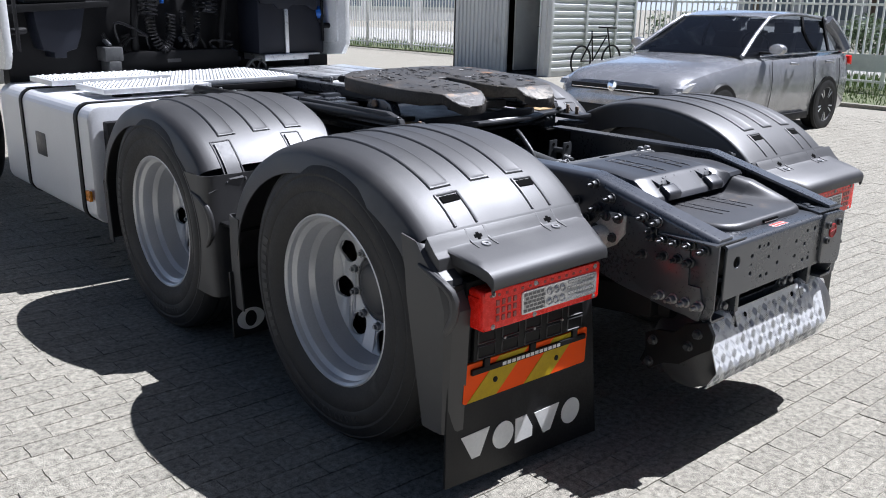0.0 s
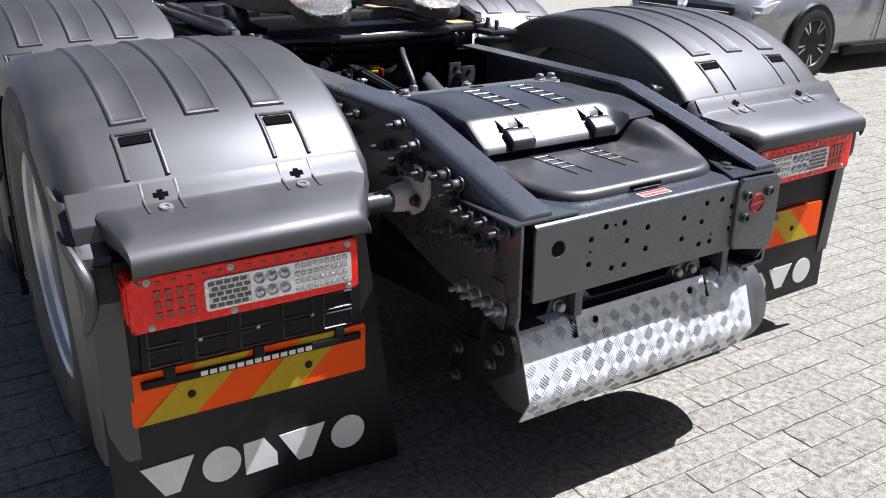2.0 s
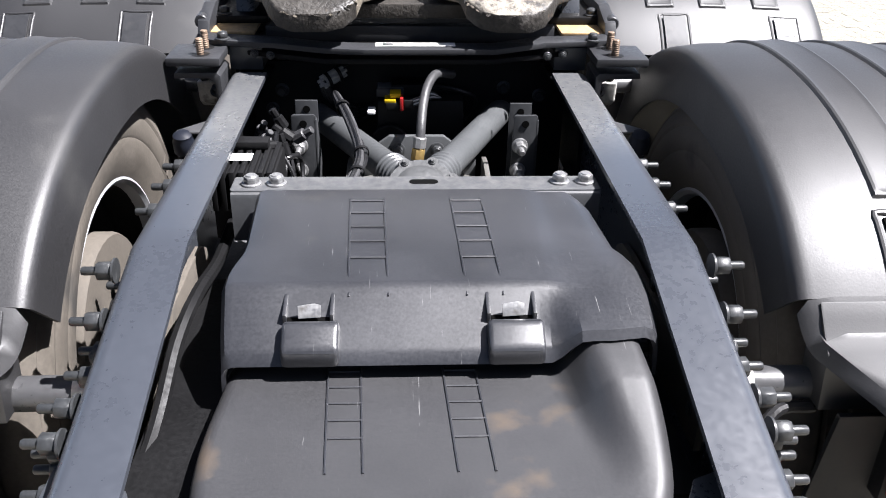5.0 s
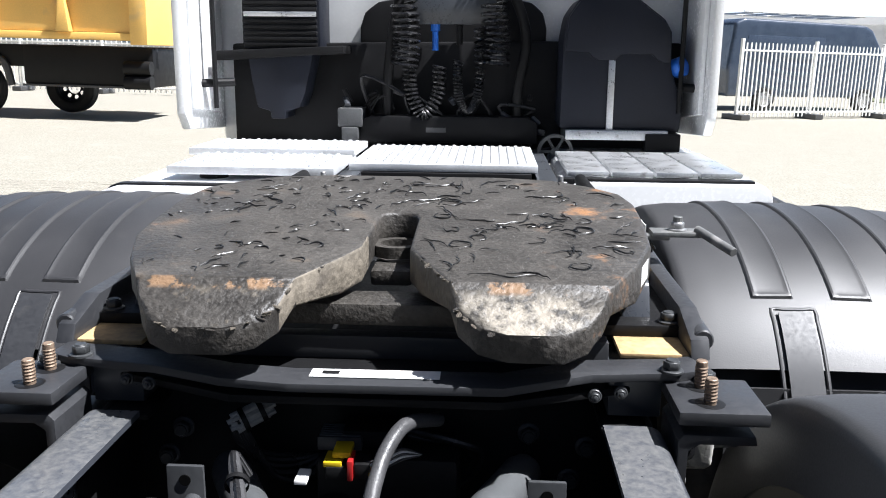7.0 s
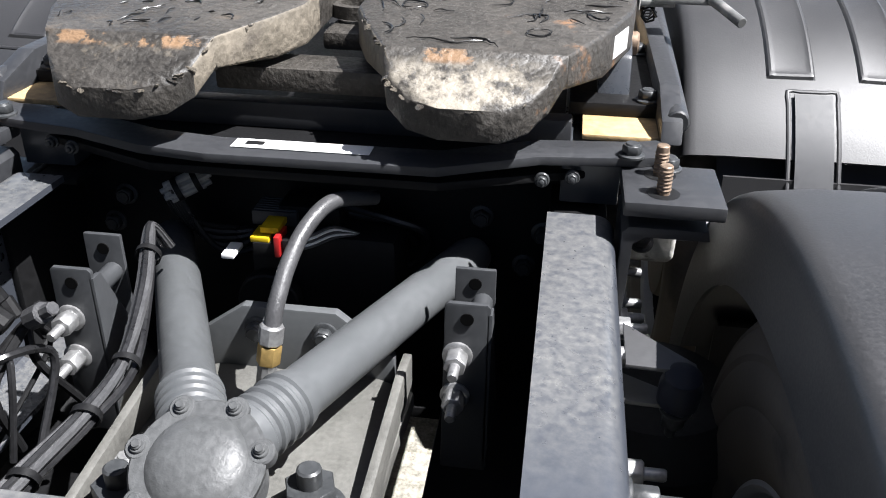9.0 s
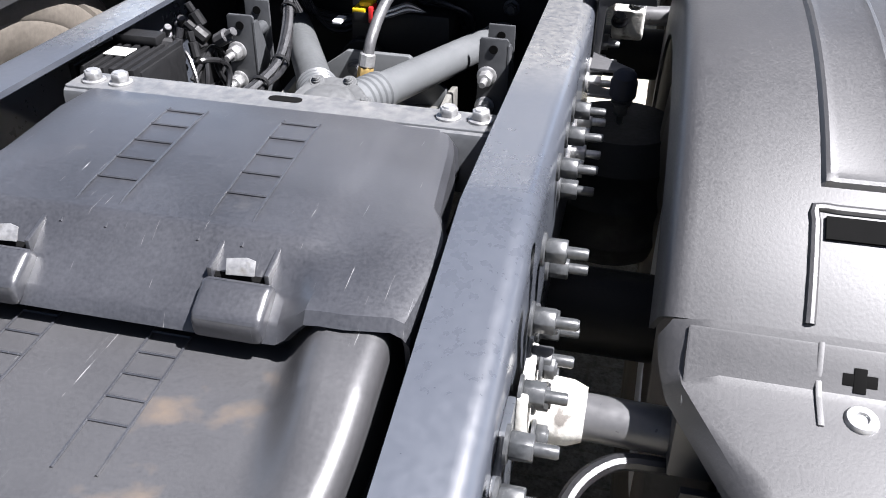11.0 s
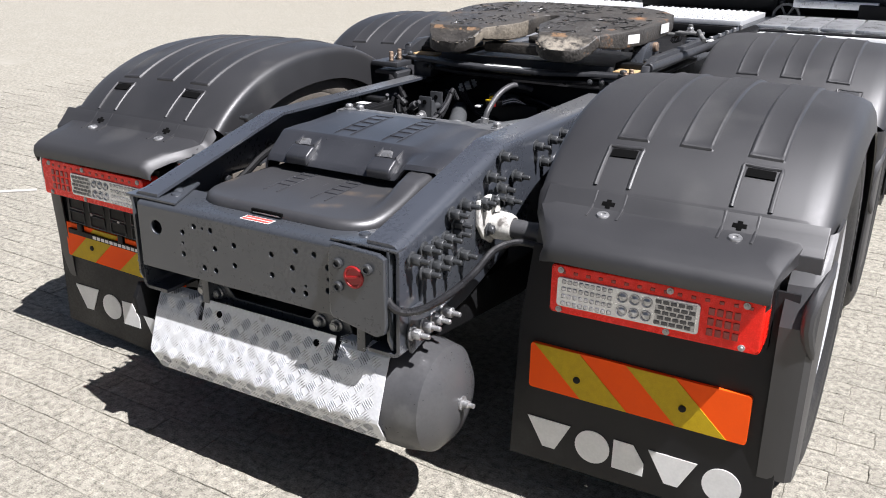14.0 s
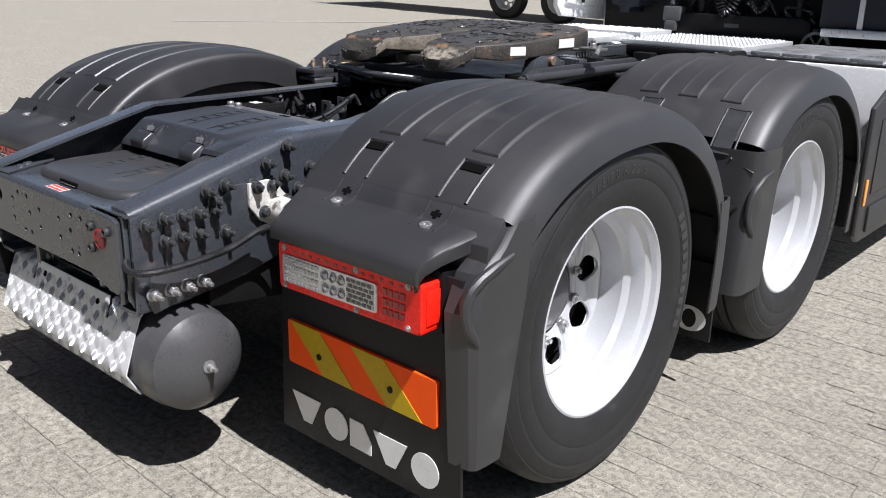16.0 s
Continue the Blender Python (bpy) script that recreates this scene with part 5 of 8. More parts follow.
tread = part("tread_plate_step", bm, M_TREAD, truck, "aluminium tread plate step over the air tank", angle=12)


def run_length(line):
    out = [0.0]
    for a, b in zip(line, line[1:]):
        out.append(out[-1] + (b - a).length)
    return out


def on_tread(line, run, s):
    """A point of the folded sheet at run length s, with the direction down it."""
    for i in range(len(line) - 1):
        if s <= run[i + 1] or i == len(line) - 2:
            d = (line[i + 1] - line[i]).normalized()
            return line[i] + d * (s - run[i]), d


# raised five-bar pattern, in the darkened metal that carries its shade
verts, faces = [], []
cell = 0.0335
BAR = ((-0.0165, 0, 0), (0, -0.0022, 0), (0.0165, 0, 0), (0, 0.0022, 0), (-0.010, 0, 0.0022), (0.010, 0, 0.0022))
lines = [[Vector((0, y, z)) for y, z in line] for line in (TP_MAIN, TP_TAB + TP_MAIN[1:])]
for i in range(int(0.754 / cell)):
    x = -0.374 + (i + 0.5) * cell
    line = lines[1 if x < -0.212 or x > 0.229 else 0]
    run = run_length(line)
    ny = int(run[-1] / cell)
    for j in range(ny):
        a = radians(45 if (i + j) % 2 else -45)
        c, d = on_tread(line, run, run[-1] - (ny - j - 0.5) * cell)
        nrm = Vector((1, 0, 0)).cross(d)
        nrm = -nrm if nrm.y > 0 else nrm
        e1 = Vector((1, 0, 0)) * math.cos(a) + d * math.sin(a)
        e2 = -Vector((1, 0, 0)) * math.sin(a) + d * math.cos(a)
        for k in range(5):
            o = Vector((x, 0, 0)) + c + e2 * (k - 2) * 0.0062
            base = len(verts)
            verts += [o + e1 * q * (1 - 0.12 * abs(k - 2)) + e2 * w + nrm * (0.0001 + h) for q, w, h in BAR]
            faces += [(base, base + 1, base + 5, base + 4), (base + 1, base + 2, base + 5), (base + 2, base + 3, base + 4, base + 5), (base + 3, base, base + 4)]
me = bpy.data.meshes.new("raised_pattern")
me.from_pydata([tuple(v) for v in verts], [], faces)
me.materials.append(M_TREAD_BAR_SHADED)
ob = new("raised_pattern", me)
ob.parent = tread
tagged(ob, kind="stuff")
for x in (-0.150, 0.170):
    # no drilled hole, only a black disc for its shade
    bm = bmesh.new()
    lathe(bm, [(0, 0.004), (0.008, 0.004), (0.010, 0.001)], pose(x, -0.305, 0.474, 70, 0, 0), 14)
    part("bolt_hole", bm, M_HOLE_SHADE, tread)
tb = flat_plate("bolt_strip", [(-0.275, 0.430), (0.235, 0.430), (0.255, 0.470), (0.235, 0.535), (0.15, 0.535), (0.12, 0.500), (-0.13, 0.500), (-0.16, 0.535), (-0.25, 0.535), (-0.275, 0.47)], [], 0.008, M_FRAME, tread, Matrix.Translation((0, -0.262, 0.01)) @ FACE_REAR)
bolts(tb, BOLT_FLANGE, [(x, -0.267, 0.515) for x in (-0.235, -0.185, 0.155, 0.205)], (0, -1, 0))
bm = bmesh.new()
r = 0.144
lathe(bm, [(0, -0.355), (0.05, -0.352), (0.10, -0.338), (0.135, -0.310), (r, -0.270), (r, -0.26), (r + 0.001, -0.258), (r + 0.001, 0.398), (r, 0.40), (r, 0.415), (0.135, 0.465), (0.10, 0.495), (0.05, 0.512), (0, 0.515)], Matrix.Translation((0.005, -0.190, 0.352)) @ turned(1), 48)
tank = part("air_tank", bm, M_DARKGREY, truck, "dark grey painted air tank with drain valve")
bm = bmesh.new()
lathe(bm, [(0, 0), (0.018, 0), (0.018, 0.006), (0.010, 0.008), (0.010, 0.022), (0.006, 0.024), (0.006, 0.036), (0, 0.036)], along((0.517, -0.192, 0.354), (1, -0.192, 0.354)), 14)
part("drain_valve", bm, M_ZINC, tank)
for x in (-0.20, 0.30):
    bm = bmesh.new()
    box(bm, x - 0.012, x + 0.012, -0.30, -0.05, 0.475, 0.60, 0.003)
    part("tank_bracket", bm, M_FRAME, tank)

# cast bracket coloured black to carry the shade under the rail
bm = bmesh.new()
prism(bm, [(-0.100, 0.415), (-0.150, 0.440), (-0.210, 0.450), (-0.250, 0.490), (-0.330, 0.520), (-0.355, 0.480), (-0.350, 0.430), (-0.300, 0.395), (-0.240, 0.345), (-0.180, 0.330), (-0.125, 0.290), (-0.085, 0.310), (-0.105, 0.360)], "x", -0.452, -0.436, 0.004)
lb = part("lower_bracket", bm, M_BLACK, rail_l, "rough dusty cast bracket under the rail, blackened for shade")
bolts(lb, BOLT_DARK, [(-0.452, y, z) for y, z in ((-0.135, 0.400), (-0.300, 0.470), (-0.270, 0.420), (-0.125, 0.320))], (-1, 0, 0))

# ---- between the rails ----
BOLT_COVER = bolt_mesh("cover_bolt", M_CAST, 0.0055, 0.004, 0.0)
V0 = (0.027, 0.630, 0.802)
bm = bmesh.new()
jm = Matrix.Translation(V0) @ pose(0, 0, 0, 28, 0, 0) @ Matrix.Diagonal((1.0, 1.0, 0.8, 1))
lathe(bm, [(0, -0.08), (0.056, -0.08), (0.060, -0.02), (0.066, -0.012), (0.068, 0.0), (0.065, 0.005), (0.050, 0.006), (0.046, 0.011), (0.036, 0.018), (0.020, 0.022), (0, 0.023)], jm, 40)
joint = part("torque_rod_joint", bm, M_CAST, truck, "grey cast round joint cover with bolts")
for k in range(7):
    a = 2 * math.pi * k / 7 + 0.3
    bm = bmesh.new()
    lathe(bm, [(0, -0.015), (0.013, -0.015), (0.014, 0.003), (0.012, 0.006), (0, 0.006)], jm @ pose(0.063 * math.cos(a), 0.063 * math.sin(a), 0.0), 16)
    lobe = part("flange_lobe", bm, M_CAST, joint)
    again("bolt", BOLT_COVER, lobe, jm @ pose(0.063 * math.cos(a), 0.063 * math.sin(a), 0.006))
M_ROD_DARK = mat("bracket_paint", (0.045, 0.047, 0.050), 0.40, var=0.12, scale=10, fine=120, bump=0.06, stain=(0.10, 0.10, 0.095), stain_amount=0.15, stain_scale=20)
M_ROD = mat("grey_rod_paint", (0.085, 0.089, 0.092), 0.42, var=0.08, scale=10, fine=100, bump=0.05, stain=(0.12, 0.12, 0.115), stain_amount=0.1, stain_scale=16)
for end in ((-0.222, 1.130, 0.780), (0.240, 1.140, 0.785)):
    bm = bmesh.new()
    a, b = Vector(V0) + Vector((0, 0, -0.012)), Vector(end)
    d = (b - a).normalized()
    L = (b - a).length
    prof = [(0, 0.04), (0.038, 0.04)]
    for k in range(4):
        h = 0.074 + 0.015 * k
        prof += [(0.038, h), (0.035, h + 0.003), (0.035, h + 0.008), (0.038, h + 0.011)]
    prof += [(0.036, 0.140), (0.0315, 0.152), (0.031, L - 0.02), (0.026, L), (0, L)]
    lathe(bm, prof, along(a, b), 28)
    part("torque_rod", bm, M_ROD, joint, "grey painted torque rod")
bm = bmesh.new()
prism(bm, [(-0.08, 0.55), (0.14, 0.55), (0.18, 0.64), (0.19, 0.91), (0.12, 0.94), (-0.06, 0.94), (-0.13, 0.91), (-0.12, 0.64)], "z", 0.675, 0.700, 0.005)
prism(bm, [(0.50, 0.67), (0.93, 0.67), (0.93, 0.745), (0.88, 0.75), (0.50, 0.712)], "x", 0.172, 0.184, 0.003)
prism(bm, [(0.50, 0.67), (0.93, 0.67), (0.93, 0.745), (0.88, 0.75), (0.50, 0.712)], "x", -0.132, -0.120, 0.003)
M_PALE = mat("pale_dusty_casting", (0.105, 0.103, 0.094), 0.6, var=0.25, scale=22, fine=160, bump=0.4, distance=0.0015, stain=(0.10, 0.098, 0.09), stain_amount=0.45, stain_scale=24)
mount = part("axle_mount", bm, M_PALE, truck, "grey cast axle mount, dusty")
bm = bmesh.new()
prism(bm, [(-0.13, 0.68), (0.16, 0.68), (0.16, 0.735), (0.085, 0.794), (-0.038, 0.794), (-0.12, 0.735)], "y", 0.930, 0.945, 0.003)
part("mount_back", bm, M_ROD, mount)
bolts(mount, BOLT_DARK, [(-0.02, 0.930, 0.762), (0.07, 0.930, 0.762), (0.095, 0.930, 0.752)], (0, -1, 0))
big_nut = bolt_mesh("large_nut", M_BOLT, 0.026, 0.032, 0.022)
bolts(mount, big_nut, [(0.118, 0.69, 0.70), (-0.08, 0.66, 0.70)], (0, 0, 1), "large_nut")
bolts(mount, BOLT_FLANGE, [(0.155, 0.665, 0.70), (0.165, 0.60, 0.70), (-0.105, 0.72, 0.70)], (0, 0, 1))
for s in (-1, 1):
    x, yf, yb, zf, zb = (-0.222, 0.860, 0.940, 0.869, 0.875) if s < 0 else (0.260, 0.862, 0.946, 0.867, 0.866)
    bm = bmesh.new()
    prism(bm, [(x - 0.029, 0.625), (x + 0.029, 0.625), (x + 0.027, zf - 0.004), (x + 0.023, zf), (x - 0.022, zf), (x - 0.026, zf - 0.004)], "y", yf, yf + 0.007, 0.002)
    br = part("upright_bracket", bm, M_ROD_DARK, truck, "dark grey upright bracket with two bolts")
    bm = bmesh.new()
    prism(bm, [(yf, zf - 0.012), (yf, 0.640), (yb + 0.05, 0.64), (yf + 0.018, zf - 0.012)], "x", x + 0.023, x + 0.029, 0.001)
    part("bracket_cheek", bm, M_ROD_DARK, br)
    bm = bmesh.new()
    prism(bm, [(x - 0.027, 0.66), (x + 0.027, 0.66), (x + 0.025, zb), (x - 0.025, zb)], "y", yb, yb + 0.007, 0.002)
    part("back_plate", bm, M_ROD_DARK, br)
    bm = bmesh.new()
    rod(bm, (x + 0.010, yf + 0.007, zf - 0.045), (x + 0.010, yb, zf - 0.045), 0.013, 14)
    part("spacer_tube", bm, M_ROD_DARK, br)
    bolts(br, BOLT_PALE, [(x - 0.010, yf, zf - 0.070), (x - 0.012, yf, zf - 0.128)], (0.0, -1, 0))
    for y, z in ((yf - 0.001, zf - 0.020), (yb - 0.001, zb - 0.020)):
        # black disc on the plate gives the hole's shade
        bm = bmesh.new()
        lathe(bm, [(0, 0.0008), (0.008, 0.0008), (0.008, -0.001)], pose(x, y, z, 90, 0, 0), 16)
        part("bolt_hole", bm, M_HOLE_SHADE, br)
    # air bellows and their plates
    bm = bmesh.new()
    prof = [(0, 0), (0.11, 0)]
    for k in range(3):
        prof += [(0.125, 0.02 + 0.08 * k), (0.135, 0.05 + 0.08 * k), (0.125, 0.08 + 0.08 * k)]
    prof += [(0.11, 0.27), (0, 0.27)]
    lathe(bm, prof, pose(s * 0.50, 1.02, 0.40), 28)
    part("air_bellows", bm, M_RUBBER, truck)
    c = Vector((s * 0.478 + 0.016, 0.79, 0.828))
    bm = bmesh.new()
    lathe(bm, [(0, -0.024), (0.016, -0.024), (0.0185, -0.019), (0.0225, -0.014), (0.0225, 0.012), (0.0195, 0.017), (0.0195, 0.025), (0.012, 0.031), (0, 0.032)], Matrix.Translation(c) @ pose(0, 0, 0, 14, 0, 0), 24)
    bush = part("rubber_bush", bm, M_NAVY, truck, "dark rubber bush on a bolted arm")
    bolts(bush, BOLT_RAIL, [c + Vector((0, 0.006, -0.025))], (0, 0.24, -0.97))
    for dz, y0, y1 in ((0.024, 0.80, 0.87), (-0.022, 0.80, 0.84)):
        bm = bmesh.new()
        x0, x1 = s * 0.425 + 0.010, c.x + s * 0.014
        prism(bm, [(x0, y0 - 0.012), (x1, 0.785), (x1, 0.800), (x0, y1)], "z", c.z + dz, c.z + dz + 0.005, 0.001)
        part("bush_arm", bm, M_DARKGREY, bush)
    # dusty plate inside the rail with four bolts
    bm = bmesh.new()
    prism(bm, [(0.02, 0.655), (0.555, 0.655), (0.553, 0.690), (0.535, 0.722), (0.500, 0.742), (0.440, 0.748), (0.02, 0.748)], "x", s * 0.408, s * 0.420, 0.002)
    sp = part("web_plate", bm, M_OLD_RUBBER, rail_r if s > 0 else rail_l, "dusty plate bolted inside the rail")
    bolts(sp, BOLT_RAIL, [(s * 0.408, y, z) for y, z in ((0.403, 0.690), (0.342, 0.697), (0.296, 0.693), (0.250, 0.682))], (-s, 0, 0))
# dark cross member and gearbox side further forward
bm = bmesh.new()
box(bm, -0.375, 0.400, 1.165, 1.177, 0.52, 0.90, 0.002)
box(bm, -0.375, 0.400, 1.105, 1.177, 0.50, 0.52, 0.002)
wall = part("middle_cross_member", bm, M_BLACK, truck, "black middle cross member")
bolts(wall, BOLT_DARK, [(-0.304, 1.165, 0.828), (-0.33, 1.165, 0.78), (0.245, 1.165, 0.835), (0.335, 1.165, 0.815), (0.31, 1.165, 0.76)], (0, -1, 0))
bm = bmesh.new()
box(bm, -0.07, 0.14, 1.05, 1.15, 0.66, 0.84, 0.015)
rod(bm, (-0.04, 1.05, 0.74), (-0.04, 1.025, 0.74), 0.045, 20)
box(bm, -0.035, 0.055, 1.08, 1.14, 0.84, 0.868, 0.006)
valve = part("brake_valve_block", bm, M_BLACK, truck, "black valve block with coloured plugs")
for c, x, y, z, w, h in ((M_YELLOW, -0.024, 1.020, 0.862, 0.026, 0.009), (M_YELLOW, -0.036, 1.012, 0.851, 0.026, 0.008), (M_REDPAINT, -0.010, 1.004, 0.846, 0.008, 0.030), (M_BLACK, -0.030, 1.010, 0.838, 0.030, 0.020), (M_BLACK, 0.006, 1.010, 0.843, 0.022, 0.022), (M_STICKER, -0.080, 1.004, 0.826, 0.018, 0.007)):
    bm = bmesh.new()
    box(bm, x - w / 2, x + w / 2, y - 0.008, y + 0.030, z - h / 2, z + h / 2, 0.002)
    part("plug", bm, c, valve, "coloured cable plug")
for k in range(5):
    bm = bmesh.new()
    q = 0.004 * k
    tube(bm, [(0.012, 1.012, 0.836 + q), (0.035, 1.008, 0.846 + q), (0.060, 1.03, 0.850 + q), (0.085, 1.07, 0.838)], 0.0022, 5, 5)
    part("thin_wire", bm, M_STICKER if k % 2 else M_HOSE, valve)
bm = bmesh.new()
box(bm, -0.070, -0.004, 1.070, 1.118, 0.840, 0.862, 0.003)
cap = part("ribbed_cap", bm, M_DULL, valve)
for k in range(6):
    bm = bmesh.new()
    box(bm, -0.067, -0.007, 1.074 + 0.0075 * k, 1.078 + 0.0075 * k, 0.8615, 0.8635, 0.0005)
    part("cap_rib", bm, M_BAR, cap)

# hose with brass fitting
bm = bmesh.new()
tube(bm, [(0.030, 0.852, 0.818), (0.032, 0.866, 0.842), (0.037, 0.905, 0.876), (0.048, 0.950, 0.904), (0.070, 1.00, 0.918), (0.110, 1.06, 0.900)], 0.0105, 12)
hose = part("air_hose", bm, M_HOSE, truck, "grey air hose with brass fitting")
bm = bmesh.new()
rod(bm, (0.027, 0.848, 0.797), (0.030, 0.852, 0.822), 0.0150, 8)
part("crimp_sleeve", bm, M_ZINC, hose)
bm = bmesh.new()
prism(bm, hexagon(0.015), "z", 0, 0.026, 0.002, along((0.023, 0.845, 0.771), (0.027, 0.848, 0.797)))
part("brass_nut", bm, M_BRASS, hose)
bm = bmesh.new()
tube(bm, [(0.023, 0.845, 0.773), (0.020, 0.843, 0.752), (0.017, 0.840, 0.730), (0.016, 0.838, 0.698)], 0.012, 10)
part("elbow", bm, M_ZINC, hose)

# cable bundle over the left torque rod
rc = random.Random(7)
harness = None
for k in range(7):
    a = 2 * math.pi * k / 7
    ox, oz = 0.0075 * math.cos(a) * (1 if k else 0), 0.0075 * math.sin(a)
    w = lambda q: rc.uniform(-q, q)
    bm = bmesh.new()
    tube(bm, [(-0.150 + ox, 0.49, 0.780 + oz), (-0.122 + ox + w(.005), 0.58, 0.805 + oz), (-0.100 + ox, 0.66, 0.820 + oz), (-0.093 + ox + w(.005), 0.735, 0.832 + oz), (-0.118 + ox * 0.9, 0.84, 0.858 + oz), (-0.150 + ox * 0.6, 0.93, 0.884 + oz * .6), (-0.158 - ox * 0.4, 0.955, 0.886), (-0.150 - ox, 0.97, 0.850)], 0.0050, 7, 6)
    ob = part("cable" if harness else "wire_harness", bm, M_HOSE if k % 2 else M_CABLE, harness or truck, "" if harness else "bundle of grey cables held by ties")
    harness = harness or ob
for y, z, x in ((0.58, 0.805, -0.122), (0.66, 0.820, -0.100), (0.90, 0.874, -0.139), (0.735, 0.832, -0.093)):
    bm = bmesh.new()
    lathe(bm, [(0.0145, -0.004), (0.016, -0.004), (0.016, 0.004), (0.0145, 0.004)], along((x, y, z), (x - 0.008, y + 0.06, z + 0.014)), 18, True)
    part("cable_tie", bm, M_BLACK, harness)
M_WIRE = mat("pale_cable_ends", (0.36, 0.355, 0.34), 0.5, var=0.2, scale=30, fine=200, bump=0.2)
for k in range(14):
    a = 2 * math.pi * k / 14
    r = 0.013 if k % 2 else 0.008
    bm = bmesh.new()
    rod(bm, (-0.195 + r * math.cos(a), 1.085, 0.872 + r * math.sin(a)), (-0.152 + r * math.cos(a), 1.108, 0.890 + r * math.sin(a)), 0.0042, 7)
    part("connector_pin", bm, M_WIRE, harness)
for q in (0.25, 0.8):
    bm = bmesh.new()
    lathe(bm, [(0.017, -0.004), (0.019, -0.004), (0.019, 0.004), (0.017, 0.004)], along((-0.195 + 0.043 * q, 1.085 + 0.023 * q, 0.872 + 0.018 * q), (-0.10, 1.135, 0.912)), 18, True)
    part("cable_tie", bm, M_BLACK, harness)
for k in range(5):
    bm = bmesh.new()
    q = 0.012 * k
    tube(bm, [(-0.205 + q * .3, 1.09, 0.875), (-0.190 + q, 1.10, 0.83 - q), (-0.14 + q, 1.13, 0.80 - q * .6), (-0.06, 1.16, 0.79 + q * .5)], 0.005, 7, 6)
    part("cable", bm, M_CABLE, harness)
for pts in ([(-0.16, 1.14, 0.894), (-0.06, 1.20, 0.925), (0.06, 1.22, 0.93), (0.17, 1.24, 0.90)], [(0.05, 1.11, 0.86), (0.12, 1.10, 0.85), (0.17, 1.12, 0.82), (0.15, 1.15, 0.76), (0.08, 1.12, 0.74)], [(0.06, 1.11, 0.85), (0.13, 1.12, 0.83), (0.15, 1.15, 0.79)]):
    bm = bmesh.new()
    tube(bm, pts, 0.006, 8, 8)
    part("cable", bm, M_CABLE, harness)

# valve and plug cluster beside the left rail
bm = bmesh.new()
box(bm, -0.405, -0.285, 0.56, 0.70, 0.70, 0.835, 0.008)
clu = part("control_valve", bm, M_BLACK, truck, "black control valve with plugs and fittings")
for i in range(7):
    bm = bmesh.new()
    box(bm, -0.402 + 0.017 * i, -0.392 + 0.017 * i, 0.545, 0.70, 0.765, 0.842, 0.002)
    part("cooling_fin", bm, M_BLACK, clu)
bm = bmesh.new()
box(bm, -0.375, -0.335, 0.60, 0.635, 0.8425, 0.8435)
part("data_label", bm, M_STICKER, clu)
bm = bmesh.new()
box(bm, -0.39, -0.31, 0.655, 0.69, 0.842, 0.858, 0.004)
part("cap", bm, M_BLACK, clu)
for i in range(16):
    x, y, z = rc.uniform(-0.36, -0.275), rc.uniform(0.69, 0.86), rc.uniform(0.76, 0.85)
    d = Vector((rc.uniform(-1, 1), rc.uniform(-1, 0.4), rc.uniform(0.1, 1))).normalized()
    bm = bmesh.new()
    p = Vector((x, y, z))
    rod(bm, p, p + d * 0.028, rc.uniform(0.008, 0.014), 10)
    rod(bm, p + d * 0.028, p + d * 0.046, rc.uniform(0.006, 0.009), 8)
    part("fitting", bm, rc.choice((M_BLACK, M_BLACK, M_BLACK, M_CABLE, M_HOSE)), clu)
for i in range(6):
    bm = bmesh.new()
    x, y = rc.uniform(-0.34, -0.29), rc.uniform(0.66, 0.85)
    tube(bm, [(x, y, 0.76), (x + rc.uniform(-.03, .03), y + rc.uniform(-.03, .05), 0.80 + rc.uniform(-.02, .01)), (x + rc.uniform(0, .04), y + rc.uniform(-.06, .06), 0.75), (x + rc.uniform(0, .04), y + rc.uniform(-.1, .02), 0.66)], rc.uniform(0.003, 0.006), 7, 6)
    part("air_line", bm, rc.choice((M_CABLE, M_BLACK, M_CABLE)), clu)
clu.matrix_basis = Matrix.Translation((0.046, -0.020, 0.035))
# lines along the inside of the left rail
for k in range(1):
    bm = bmesh.new()
    q = 0.022 * k
    tube(bm, [(-0.40 + q, -0.20, 0.66), (-0.385 + q, 0.0, 0.70), (-0.375 + q, 0.12, 0.76), (-0.365 + q, 0.22, 0.78), (-0.37 + q, 0.40, 0.74), (-0.37 + q, 0.55, 0.74)], 0.011, 8, 6)
    part("air_line", bm, M_BLACK, clu)
# cable outside the right rail to the lamp
bm = bmesh.new()
tube(bm, [(0.385, -0.30, 0.68), (0.41, -0.335, 0.648), (0.445, -0.335, 0.632), (0.475, -0.29, 0.630), (0.490, -0.19, 0.636), (0.492, -0.08, 0.650), (0.50, 0.01, 0.682), (0.54, 0.06, 0.695), (0.60, 0.075, 0.690)], 0.0095, 10, 8)
part("lamp_cable", bm, M_CABLE, rail_r, "black corrugated lamp cable")
# spring beams under the rails
for s in (-1, 1):
    bm = bmesh.new()
    prism(bm, [(-0.10, 0.46), (0.40, 0.40), (0.80, 0.40), (1.25, 0.48), (1.25, 0.56), (0.80, 0.52), (0.40, 0.52), (-0.10, 0.56)], "x", s * 0.20, s * 0.40, 0.01)
    part("spring_beam", bm, M_BLACK, truck)
# driveline under the frame
bm = bmesh.new()
rod(bm, (0.02, 0.70, 0.52), (0.02, 1.95, 0.54), 0.05, 20)
rod(bm, (0.02, 2.10, 0.56), (0.02, 4.2, 0.62), 0.055, 20)
part("propeller_shaft", bm, M_BLACK, truck)
